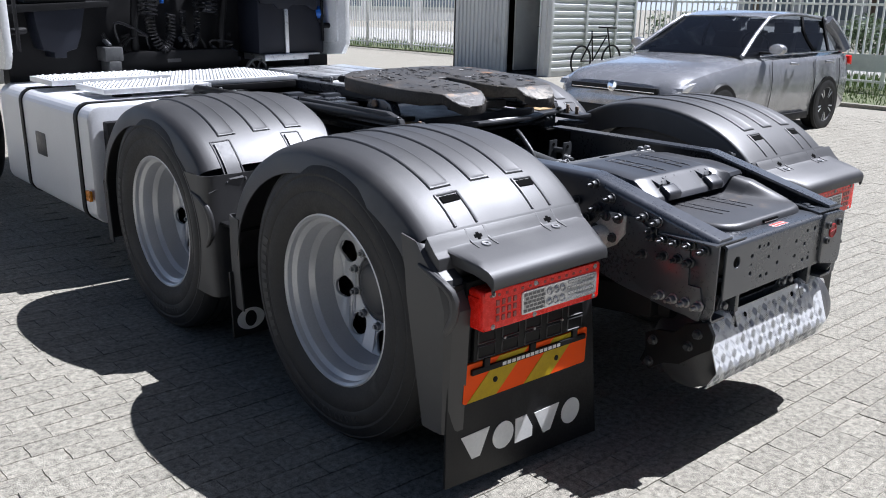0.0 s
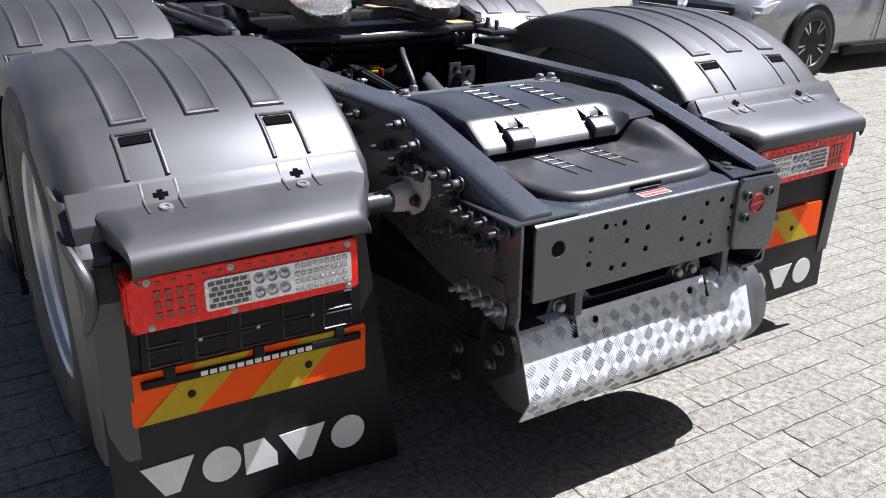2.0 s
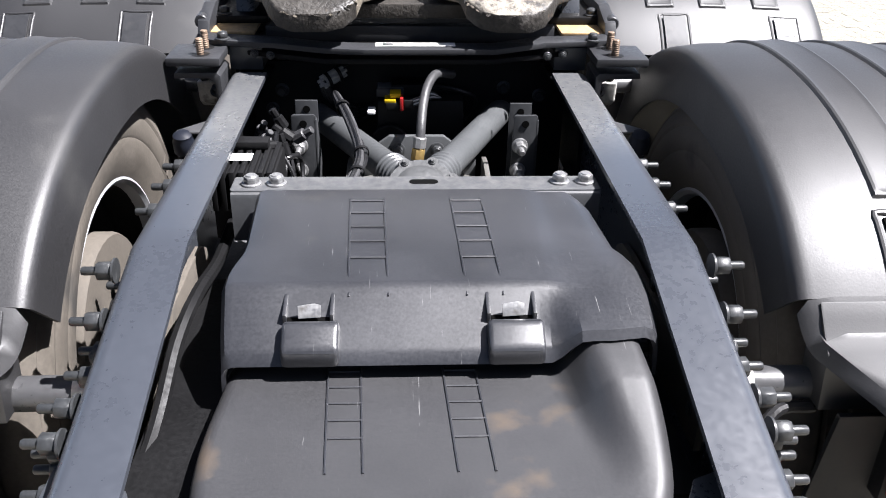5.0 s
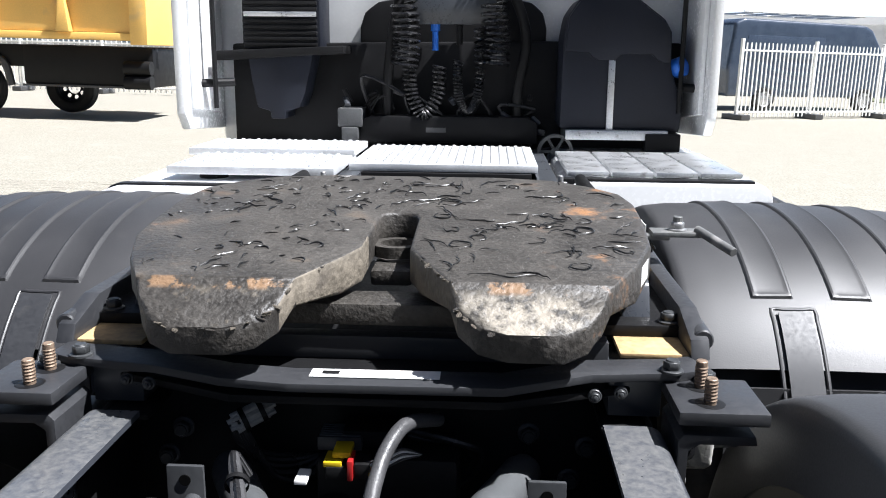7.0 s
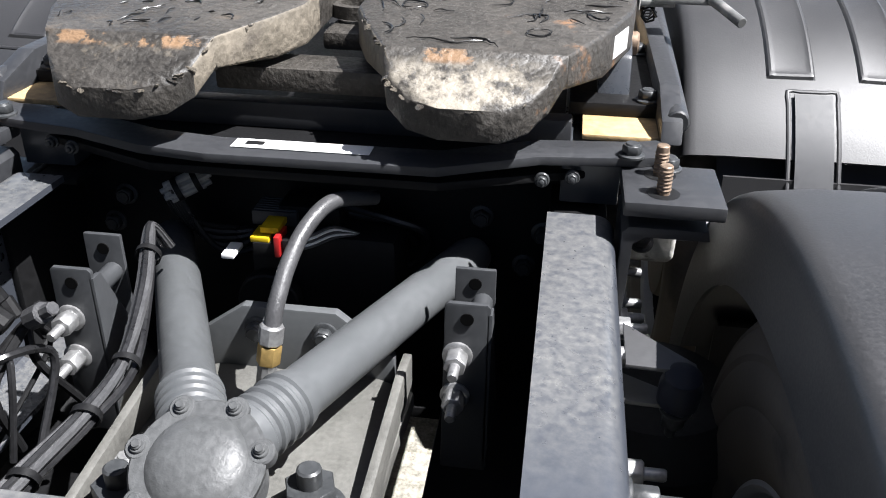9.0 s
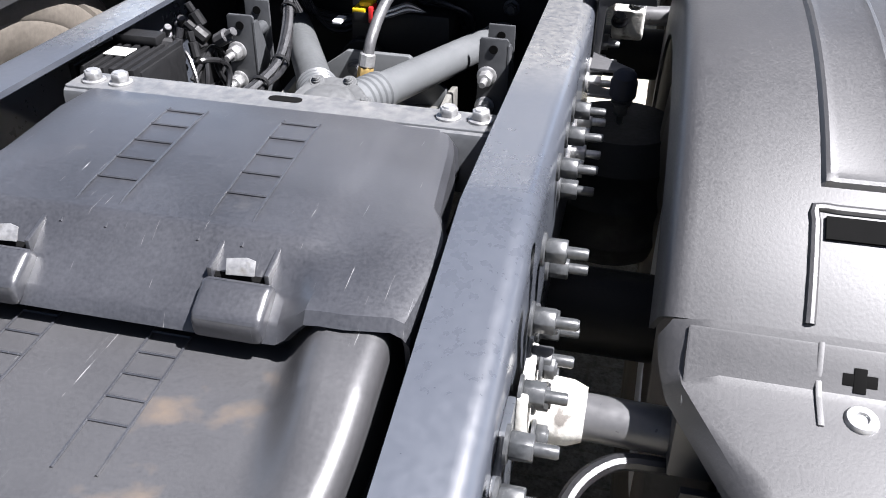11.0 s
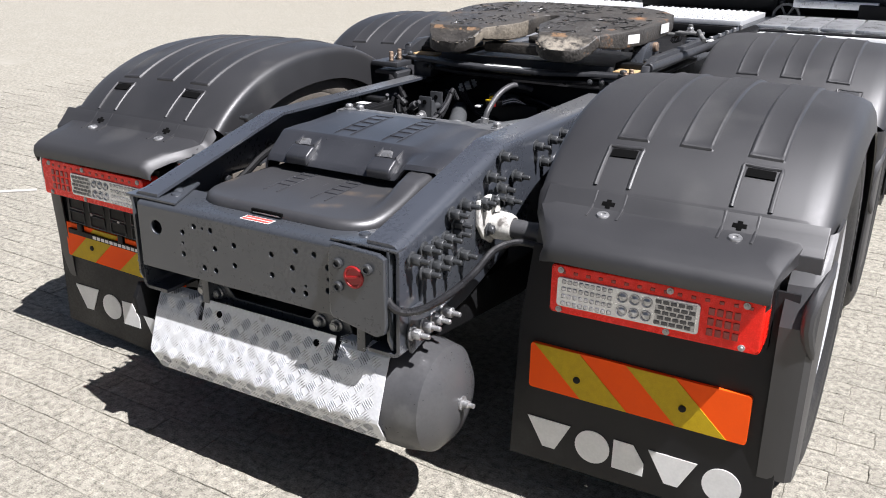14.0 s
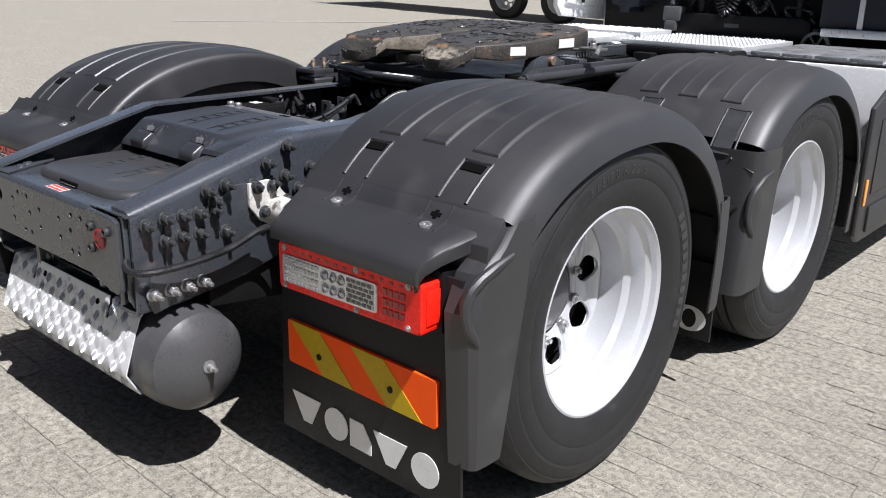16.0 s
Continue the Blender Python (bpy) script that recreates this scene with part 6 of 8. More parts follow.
for nm, q in (("axle_casing", (-0.34, 0.34, 1.70, 2.45, 0.40, 0.70, 0.04)), ("gearbox", (-0.40, 0.40, 2.6, 4.3, 0.45, 0.88, 0.04)), ("battery_box", (-0.36, 0.36, -0.15, 0.40, 0.45, 0.74, 0.03))):
    bm = bmesh.new()
    box(bm, *q)
    part(nm, bm, M_BLACK, truck)

# ---- fifth wheel ----
bm = bmesh.new()
HALF = [(0.036, 1.425), (0.038, 1.235), (0.060, 1.175), (0.108, 1.065), (0.122, 1.022), (0.150, 0.996), (0.190, 0.985), (0.265, 0.985), (0.298, 1.000), (0.318, 1.030), (0.337, 1.065), (0.385, 1.160), (0.424, 1.280), (0.436, 1.420), (0.440, 1.560), (0.425, 1.650), (0.370, 1.720), (0.300, 1.775), (0.180, 1.800)]
outline = [(0.014 + x, y) for x, y in HALF] + [(0.014 - x, y) for x, y in reversed(HALF)]
outline += [(0.014 - 0.030, 1.447), (0.014 - 0.016, 1.458), (0.014 + 0.016, 1.458), (0.014 + 0.030, 1.447)]


def fw_top(y):
    """The plate tips back: it rises forwards, and its ramps fall away behind."""
    return 1.104 + 0.06 * (y - 1.065) if y > 1.065 else 1.104 - (1.065 - y) * 0.62


t = bmesh.new()
from_top = [t.verts.new((x, y, 0)) for x, y in outline]
t.faces.new(from_top)
bmesh.ops.triangulate(t, faces=t.faces)
for co, no in (((0, 1.065, 0), (0, 1, 0)), ((0, 1.03, 0), (0, 1, 0)), ((0, 1.3, 0), (0, 1, 0)), ((0, 1.5, 0), (0, 1, 0)), ((0, 1.7, 0), (0, 1, 0)), ((0.25, 0, 0), (1, 0, 0)), ((-0.22, 0, 0), (1, 0, 0))):
    bmesh.ops.bisect_plane(t, geom=t.verts[:] + t.edges[:] + t.faces[:], plane_co=co, plane_no=no)
res = bmesh.ops.extrude_face_region(t, geom=t.faces[:])
low_v = [g for g in res["geom"] if isinstance(g, bmesh.types.BMVert)]
lows = set(low_v)
for v in t.verts:
    v.co.z = fw_top(v.co.y) - (0.042 if v.co.y < 1.07 else 0.060) if v in lows else fw_top(v.co.y)
bmesh.ops.recalc_face_normals(t, faces=t.faces)
rim_e = [e for e in t.edges if len(e.link_faces) == 2 and e.calc_face_angle() > radians(60)]
bmesh.ops.bevel(t, geom=rim_e, offset=0.006, segments=2, affect="EDGES", profile=0.5)
fifth = part("fifth_wheel_plate", t, M_FIFTH, truck, "greasy worn cast iron fifth wheel plate", angle=45)
fifth.data.materials.append(M_FIFTH_EDGE)
for p in fifth.data.polygons:
    if abs(p.normal.z) < 0.5 and 0.99 < p.center.y < 1.28 and abs(p.center.x - 0.014) < 0.13 and p.normal.x * (p.center.x - 0.012) < 0:
        p.material_index = 1
# strings of old grease, long and curled on one half, short dashes on the other
rg = random.Random(21)


def on_plate(x, y):
    hx = abs(x - 0.012)
    lim = 0.325 + (y - 1.065) * 0.44 if y < 1.28 else 0.425 if y < 1.60 else 0.425 - (y - 1.60) * 0.85
    thr = 0.05 if y > 1.20 else 0.05 + (1.20 - y) * 0.50
    return 1.075 < y < 1.78 and hx < lim and (hx > thr or y > 1.48)


for k in range(190):
    for _ in range(40):
        x, y = rg.uniform(-0.41, 0.44), rg.uniform(1.08, 1.78)
        if on_plate(x, y):
            break
    a = rg.uniform(-0.5, 0.5) + (0 if rg.random() < 0.6 else 1.9)
    turn = rg.uniform(-0.5, 0.5)
    ln = rg.uniform(0.008, 0.014)
    pts = []
    p = Vector((x, y, fw_top(y) + 0.0012))
    for i in range(rg.randint(3, 11) if x > 0 else rg.randint(2, 6)):
        if not on_plate(p.x, p.y):
            break
        pts.append(p.copy())
        turn = max(-0.9, min(0.9, turn + rg.uniform(-0.45, 0.45)))
        a += turn
        p = p + Vector((math.cos(a), math.sin(a), 0)) * ln
        p.z = fw_top(p.y) + 0.0012 + rg.uniform(0, 0.003)
    if len(pts) < 2:
        continue
    bm = bmesh.new()
    rr = rg.uniform(0.0008, 0.0015)
    tube(bm, pts, lambda u, rr=rr: rr * (0.45 + 0.8 * math.sin(math.pi * u)), 6, 4)
    part("grease_string", bm, M_GREASE, fifth)
# caked lumps along the worn edges of the ramps and the throat
CAKE = []
for k in range(3):
    bm = bmesh.new()
    bmesh.ops.create_icosphere(bm, subdivisions=2, radius=1.0)
    for v in bm.verts:
        v.co *= 0.75 + 0.5 * abs(noise.noise(v.co * 1.7 + Vector((k * 3.1, 0, 0))))
        v.co.z *= 0.5
    CAKE.append(to_mesh("caked_lump", bm, M_FIFTH_EDGE if k else M_FIFTH))
RIM_LINE = [(0.060, 1.175), (0.108, 1.065), (0.122, 1.022), (0.150, 0.996), (0.190, 0.985), (0.265, 0.985), (0.298, 1.000)]
for sx in (-1, 1):
    for k in range(20):
        u = rg.uniform(0, len(RIM_LINE) - 1.001)
        i = int(u)
        a, b = RIM_LINE[i], RIM_LINE[i + 1]
        x, y = a[0] + (b[0] - a[0]) * (u - i), a[1] + (b[1] - a[1]) * (u - i)
        low = rg.random() < 0.0
        z = fw_top(y) - (rg.uniform(0.02, 0.045) if low else 0.003)
        q = rg.uniform(0.0025, 0.006)
        again("caked_lump", rg.choice(CAKE), fifth, pose(0.012 + sx * x, y + 0.002, z, rg.uniform(-40, 40), rg.uniform(-40, 40), rg.uniform(0, 360)) @ Matrix.Diagonal((q * 1.6, q, q * 0.8, 1)))
# locking jaw, throat plates
bm = bmesh.new()
box(bm, -0.022, 0.050, 1.30, 1.45, 1.030, 1.058, 0.008)
lathe(bm, [(0.030, 0), (0.046, 0), (0.046, 0.02), (0.030, 0.02)], pose(0.014, 1.40, 1.064), 24, True)
box(bm, -0.14, 0.16, 1.16, 1.24, 1.005, 1.040, 0.006)
part("locking_jaw", bm, M_FIFTH, fifth)
# side stickers, pins, springs
bm = bmesh.new()
box(bm, 0.4545, 0.4560, 1.43, 1.53, 1.085, 1.118, 0.0, None)
part("data_plate", bm, M_STICKER, fifth, "white data sticker")
bm = bmesh.new()
box(bm, 0.4415, 0.443, 1.17, 1.245, 1.082, 1.115, 0.0, Matrix.Translation((0.4205, 1.225, -0.012)) @ Matrix.Rotation(radians(-18), 4, "Z") @ Matrix.Diagonal((1, 0.9, 0.94, 1)) @ Matrix.Translation((-0.443, -1.2075, 0.066)))
part("data_plate", bm, M_STICKER, fifth, "white data sticker")
for s in (-1, 1):
    bm = bmesh.new()
    prism(bm, [(1.27, 0.985), (1.49, 0.985), (1.46, 1.045), (1.42, 1.062), (1.34, 1.062), (1.30, 1.045)], "x", 0.012 + s * 0.385, 0.012 + s * 0.432, 0.006)
    ped = part("pedestal", bm, M_FRAME, fifth, "dark cast bearing pedestal")
    bm = bmesh.new()
    rod(bm, (0.012 + s * 0.425, 1.40, 1.040), (0.012 + s * 0.446, 1.40, 1.040), 0.018, 24)
    part("pivot_pin", bm, M_STUD, ped, "rusty pivot pin")
    bm = bmesh.new()
    box(bm, 0.012 + s * 0.345, 0.012 + s * 0.48, 1.23, 1.53, 0.975, 0.995, 0.005)
    part("pedestal_foot", bm, M_BLACK, ped)
    bolts(ped, BOLT_DARK, [(0.012 + s * 0.455, y, 0.995) for y in (1.25, 1.51)], (0, 0, 1))
bm = bmesh.new()
for k in range(3):
    tube(bm, [(0.48 + 0.012 * math.cos(i * 1.1), 1.52 + i * 0.0035, 1.055 + 0.012 * math.sin(i * 1.1)) for i in range(26)], 0.0022, 5, 1) if k == 0 else None
part("return_spring", bm, M_BLACK, fifth)
# mounting plate, slide rails and packing strips
bm = bmesh.new()
EDGE = [(-0.505, 1.118), (-0.470, 1.103), (-0.325, 1.078), (-0.210, 1.036), (-0.11, 1.022), (0.20, 1.026), (0.33, 1.088), (0.46, 1.103), (0.500, 1.118)]
prism(bm, EDGE + [(x * 0.99, y + 0.062) for x, y in reversed(EDGE)], "z", 0.962, 0.975, 0.003)
mp = part("mounting_plate", bm, M_DULL, truck, "dark grey fifth wheel mounting plate, bent along its edge")
bm = bmesh.new()
prism(bm, [(-0.50, 1.16), (-0.20, 1.045), (0.20, 1.045), (0.495, 1.16), (0.495, 1.95), (-0.50, 1.95)], "z", 0.935, 0.947, 0.003)
part("base_plate", bm, M_BLACK, mp)
bm = bmesh.new()
box(bm, -0.17, 0.115, 1.075, 1.125, 0.9475, 0.957, 0.002)
part("support_strip", bm, M_FIFTH_EDGE, mp, "pale dusty steel strip")
bm = bmesh.new()
box(bm, -0.36, 0.37, 1.20, 1.235, 0.9475, 0.985, 0.003)
part("cross_strap", bm, M_DULL, mp)
bm = bmesh.new()
box(bm, -0.082, 0.108, 0, 0.030, 0, 0.0006, 0.0, Matrix.Translation((0, 1.048, 0.9762)) @ pose(0, 0, 0, 0, 0, 0.5))
ms = part("maker_sticker", bm, M_STICKER, mp, "white maker sticker")
bm = bmesh.new()
box(bm, -0.065, -0.040, 0.010, 0.022, 0.0008, 0.0011, 0.0, Matrix.Translation((0, 1.048, 0.9762)))
part("printed_bar", bm, M_BLACK, ms)
for s in (-1, 1):
    bm = bmesh.new()
    box(bm, s * 0.44 - 0.055, s * 0.44 + 0.055, 1.180, 1.93, 0.9675, 0.9755, 0.002)
    part("packing_strip", bm, M_RUST, mp, "rust-stained packing strip")
    bm = bmesh.new()
    prism(bm, [(1.165, 0.972), (1.95, 0.972), (1.95, 1.025), (1.27, 1.025), (1.18, 1.0)], "x", s * 0.492, s * 0.522, 0.004)
    part("slide_rail", bm, M_DULL, mp)
    bm = bmesh.new()
    rod(bm, (s * 0.515, 1.19, 0.995), (s * 0.545, 2.30, 0.995), 0.017, 14)
    part("slide_tube", bm, M_DULL, mp)
    bm = bmesh.new()
    box(bm, s * 0.500 - 0.062, s * 0.500 + 0.062, 0.995, 1.120, 0.943, 0.962, 0.004)
    blk = part("clamp_block", bm, M_DULL, mp, "dark clamp block with two threaded studs")
    for y, h in ((1.028, 0.036), (1.085, 0.040)):
        bm = bmesh.new()
        rod(bm, (s * 0.487, y, 0.955), (s * 0.487, y, 0.962 + h), 0.0085, 12)
        for i in range(6):
            lathe(bm, [(0.0085, 0), (0.0095, 0.0018), (0.0085, 0.0036)], pose(s * 0.487, y, 0.966 + 0.0048 * i), 12)
        part("stud", bm, M_STUD, blk, "rusty threaded stud")
        bm = bmesh.new()
        lathe(bm, [(0.010, 0.0005), (0.019, 0.0005), (0.021, 0)], pose(s * 0.487, y, 0.9623), 18)
        part("socket", bm, M_BLACK, blk)
    bolts(mp, BOLT_DARK, [(s * 0.450, 1.110, 0.975)], (0, 0, 1))
    bolts(mp, BOLT_DARK, [(s * 0.500, 1.105, 0.962)], (0, 0, 1))
    bolts(mp, BOLT_SMALL, [(s * 0.335, 1.085, 0.945), (s * 0.375, 1.10, 0.945)], (0, -1, 0))
    bm = bmesh.new()
    C = [(s * 0.440, 0.80), (s * 0.440, 0.920), (s * 0.448, 0.928), (s * 0.545, 0.928), (s * 0.548, 0.915), (s * 0.470, 0.915), (s * 0.455, 0.905), (s * 0.452, 0.80)]
    prism(bm, C, "y", 1.00, 1.11, 0.002)
    part("angle_bracket", bm, M_DULL, mp)
    bm = bmesh.new()
    prism(bm, [(1.12, 0.90), (4.2, 0.90), (4.2, 0.955), (1.12, 0.955)], "x", s * 0.36, s * 0.44, 0.003)
    part("subframe_rail", bm, M_FRAME, mp)
    bm = bmesh.new()
    rod(bm, (s * 0.500, 1.178, 0.846), (s * 0.66, 1.200, 0.846), 0.0195, 20)
    part("mudguard_shaft", bm, M_DARKGREY, mp)
    bm = bmesh.new()
    prism(bm, [(1.130, 0.868), (1.185, 0.876), (1.215, 0.868), (1.222, 0.835), (1.205, 0.806), (1.165, 0.798), (1.140, 0.815)], "x", s * 0.465, s * 0.530, 0.008, None, 3)
    cb = part("clamp_bracket", bm, M_VALVE, mp, "pale painted clamp bracket, flaking")
    bolts(cb, BOLT_DARK, [(s * 0.512, 1.150, 0.868), (s * 0.480, 1.128, 0.845)], (0, -0.5, 0.87))
mp.matrix_basis = Matrix.Translation((0.010, -0.030, 0)) @ Matrix.Diagonal((0.955, 1, 1, 1))
# clamp for the front guard with bent handle
for s in (1,):
    bm = bmesh.new()
    box(bm, s * 0.575 - 0.05, s * 0.575 + 0.05, 1.585, 1.635, 1.098, 1.108, 0.003)
    rod(bm, (s * 0.575, 1.61, 1.108), (s * 0.575, 1.61, 1.135), 0.009, 10)
    box(bm, 0.47, 0.56, 1.595, 1.625, 1.090, 1.100, 0.003)
    rod(bm, (0.610, 1.60, 1.112), (0.655, 1.505, 1.090), 0.0085, 12)
    cl = part("guard_clamp", bm, M_DUSTY, truck, "grey clamp with bent rod on the mudguard")
    bolts(cl, BOLT_FLANGE, [(s * 0.575, 1.61, 1.108)], (0, 0, 1))
    cl.matrix_basis = Matrix.Translation((-0.040, -0.068, -0.020))

# ---- cab back, walkways and tanks ----
def grating(name, x0, x1, y0, y1, z, label, bumps=True):
    bm = bmesh.new()
    box(bm, x0, x1, y0, y1, z - 0.03, z, 0.004)
    g = part(name, bm, M_WALK, truck, label)
    if bumps:
        verts, faces = [], []
        nx, ny = int((x1 - x0) / 0.036), int((y1 - y0) / 0.05)
        for i in range(nx):
            for j in range(ny):
                cx, cy = x0 + 0.03 + i * 0.036, y0 + 0.035 + j * 0.05 + (0.025 if i % 2 else 0)
                if cy > y1 - 0.02 or cx > x1 - 0.02:
                    continue
                b = len(verts)
                for k in range(6):
                    verts.append((cx + 0.012 * math.cos(k * math.pi / 3), cy + 0.012 * math.sin(k * math.pi / 3), z))
                for k in range(6):
                    verts.append((cx + 0.007 * math.cos(k * math.pi / 3), cy + 0.007 * math.sin(k * math.pi / 3), z + 0.008))
                for k in range(6):
                    faces.append((b + k, b + (k + 1) % 6, b + 6 + (k + 1) % 6, b + 6 + k))
                faces.append(tuple(b + 6 + k for k in range(6)))
        me = bpy.data.meshes.new("raised_studs")
        me.from_pydata(verts, [], faces)
        me.materials.append(M_WALK)
        ob = new("raised_studs", me)
        ob.parent = g
        tagged(ob, kind="stuff")
    return g


grating("walkway_plate", -0.385, 0.365, 3.30, 4.02, 0.985, "white perforated aluminium walkway plate")
for y in (3.28, 3.95):
    bm = bmesh.new()
    box(bm, -0.36, 0.34, y, y + 0.04, 0.910, 0.953, 0.004)
    part("walkway_support", bm, M_BLACK, truck)
g = grating("side_walkway", -1.02, -0.395, 3.02, 3.46, 1.000, "white aluminium side walkway", True)
g = grating("side_walkway", -1.12, -0.40, 3.55, 3.95, 1.010, "white aluminium side walkway", True)
# left fuel tank
bm = bmesh.new()
prism(bm, rounded(-1.235, -0.50, 0.36, 0.975, 0.075, 6), "y", 2.93, 4.45, 0.02)
ft = part("fuel_tank", bm, M_TANK, truck, "polished aluminium fuel tank with black straps")
bm = bmesh.new()
box(bm, -1.16, -0.46, 2.86, 2.925, 0.42, 0.90, 0.01)
part("tank_end_bracket", bm, M_BLACK, ft)
for y in (3.06, 3.98):
    bm = bmesh.new()
    o = rounded(-1.242, -0.49, 0.352, 0.982, 0.08, 6)
    prism(bm, o, "y", y, y + 0.05, 0.002)
    part("tank_strap", bm, M_BLACK, ft)
bm = bmesh.new()
box(bm, -1.240, -1.20, 3.62, 3.80, 0.62, 0.76, 0.015)
part("step_recess", bm, M_HOSE, ft)
bm = bmesh.new()
lathe(bm, [(0, 0.03), (0.05, 0.03), (0.055, 0), (0.055, -0.01)], pose(-0.90, 3.30, 0.975), 24)
part("filler_cap", bm, M_BLACK, ft)
bm = bmesh.new()
box(bm, -1.262, -1.244, 2.93, 2.985, 0.49, 0.545, 0.004)
part("side_marker", bm, M_AMBER, ft, "amber side marker lamp")
# right side: white tank, step plates and skirt
bm = bmesh.new()
prism(bm, rounded(0.46, 1.215, 0.62, 0.955, 0.06, 6), "y", 3.08, 4.40, 0.015)
rt = part("right_tank", bm, M_WHITE, truck, "white tank under step plates dulled for shade")
# duller metal than the walkways stands in for the additive tank's shade
for k in range(4):
    bm = bmesh.new()
    x = 0.47 + 0.165 * k
    box(bm, x, x + 0.155, 3.16, 3.86, 0.965, 0.985, 0.006)
    part("step_plate", bm, M_ALU, rt, "ribbed step plate, dulled for shade")
bm = bmesh.new()
box(bm, 0.44, 1.15, 3.10, 3.15, 0.915, 0.965, 0.006)
part("step_frame", bm, M_BLACK, rt)
bm = bmesh.new()
prism(bm, [(2.90, 0.82), (2.90, 0.24), (2.96, 0.20), (5.6, 0.20), (5.6, 0.90), (3.1, 0.90)], "x", 1.225, 1.250, 0.01)
sk = part("side_skirt", bm, M_GUARD, truck, "black plastic side skirt")
bm = bmesh.new()
prism(bm, [(3.02, 0.76), (3.02, 0.42), (5.5, 0.42), (5.5, 0.76)], "x", 1.2505, 1.256, 0.004)
part("skirt_panel", bm, M_GUARD, sk)
bm = bmesh.new()
prism(bm, [(3.02, 0.36), (3.02, 0.24), (5.5, 0.24), (5.5, 0.36)], "x", 1.2505, 1.262, 0.004)
part("skirt_step", bm, M_GUARD, sk)
bm = bmesh.new()
box(bm, 1.2505, 1.258, 2.925, 2.955, 0.38, 0.50, 0.003)
part("side_marker", bm, M_AMBER, sk, "amber side marker")
# front mud flaps between the wheels with a ring mark
for s in (-1, 1):
    bm = bmesh.new()
    prism(bm, [(s * 0.60, 0.45), (s * 0.60, 0.17), (s * 1.235, 0.17), (s * 1.235, 0.45)], "y", 1.285, 1.297, 0.002)
    fl = part("inner_mud_flap", bm, M_FLAP, truck, "black rubber flap with white mark")
    bm = bmesh.new()
    n = 28
    va = [bm.verts.new((s * 1.155 + 0.062 * math.cos(2 * math.pi * i / n), 1.2845, 0.240 + 0.046 * math.sin(2 * math.pi * i / n))) for i in range(n)]
    vb = [bm.verts.new((s * 1.155 + 0.026 * math.cos(2 * math.pi * i / n), 1.2845, 0.240 + 0.034 * math.sin(2 * math.pi * i / n))) for i in range(n)]
    for i in range(n):
        bm.faces.new((va[i], va[(i + 1) % n], vb[(i + 1) % n], vb[i]))
    part("brand_shape", bm, M_LETTER, fl)
# front axle wheel pair under the cab
for s in (-1, 1):
    w = again("front_wheel", HUB, truck, Matrix.Translation((s * 1.06, 5.95, HUB_Z)) @ turned(s), "front wheel with black tyre")
    again("tyre", TYRE, w, Matrix.Identity(4))
    again("rim", RIM, w, Matrix.Identity(4))

# cab shell
bm = bmesh.new()
box(bm, -1.235, 1.235, 4.42, 6.6, 0.95, 3.75, 0.10, seg=4)
cab = part("cab", bm, M_WHITE, truck, "white truck cab, back wall and side deflectors")
for s in (-1, 1):
    bm = bmesh.new()
    prism(bm, [(4.46, 1.06), (3.90, 1.10), (3.84, 1.18), (3.84, 3.4), (4.46, 3.6)], "x", s * 1.210, s * 1.255, 0.012)
    de = part("side_deflector", bm, M_WHITE, cab, "white side deflector")
    bm = bmesh.new()
    prism(bm, [(4.3, 1.16), (3.92, 1.20), (3.92, 3.3), (4.3, 3.3)], "x", s * 1.185, s * 1.209, 0.008)
    part("inner_panel", bm, M_WHITE, de)
    bm = bmesh.new()
    rod(bm, (s * 1.05, 4.1, 1.33), (s * 1.20, 4.02, 1.325), 0.022, 12)
    part("stay", bm, M_BLACK, de)
    bm = bmesh.new()
    rod(bm, (s * 1.12, 4.02, 1.2), (s * 1.12, 4.02, 3.2), 0.012, 10)
    part("strut", bm, M_BLACK, de)
# black recess in the back wall
bm = bmesh.new()
prism(bm, [(-0.455, 0.98), (-0.455, 1.62), (-0.43, 1.70), (-0.36, 1.755), (-0.24, 1.775), (0.30, 1.775), (0.42, 1.755), (0.48, 1.70), (0.50, 1.62), (0.50, 0.98)], "y", 4.335, 4.43, 0.02)
rec = part("equipment_panel", bm, M_BLACK, cab, "black equipment panel behind the cab")
bm = bmesh.new()
prism(bm, [(-1.12, 0.90), (1.18, 0.90), (1.18, 1.55), (0.50, 1.555), (-0.455, 1.540), (-1.12, 1.53)], "y", 4.31, 4.45, 0.02)
part("rear_cab_mount", bm, M_BLACK, cab)
bm = bmesh.new()
prism(bm, [(-0.44, 1.02), (0.46, 1.02), (0.46, 1.13), (0.40, 1.16), (-0.38, 1.16), (-0.44, 1.13)], "y", 4.16, 4.31, 0.01)
part("lower_beam", bm, M_BLACK, cab)
bm = bmesh.new()
box(bm, -0.10, 0.0, 4.157, 4.161, 1.075, 1.10, 0.0)
part("printed_bar", bm, M_DARKGREY, cab)
bm = bmesh.new()
prism(bm, [(-1.14, 1.44), (-0.50, 1.48), (-0.50, 1.52), (-1.14, 1.49)], "y", 4.10, 4.31, 0.008)
part("intake_shelf", bm, M_BLACK, cab)
bm = bmesh.new()
prism(bm, [(-0.17, 1.635), (0.24, 1.635), (0.24, 1.77), (-0.17, 1.77)], "y", 4.24, 4.26, 0.006)
part("socket_plate", bm, M_FRAME, cab)
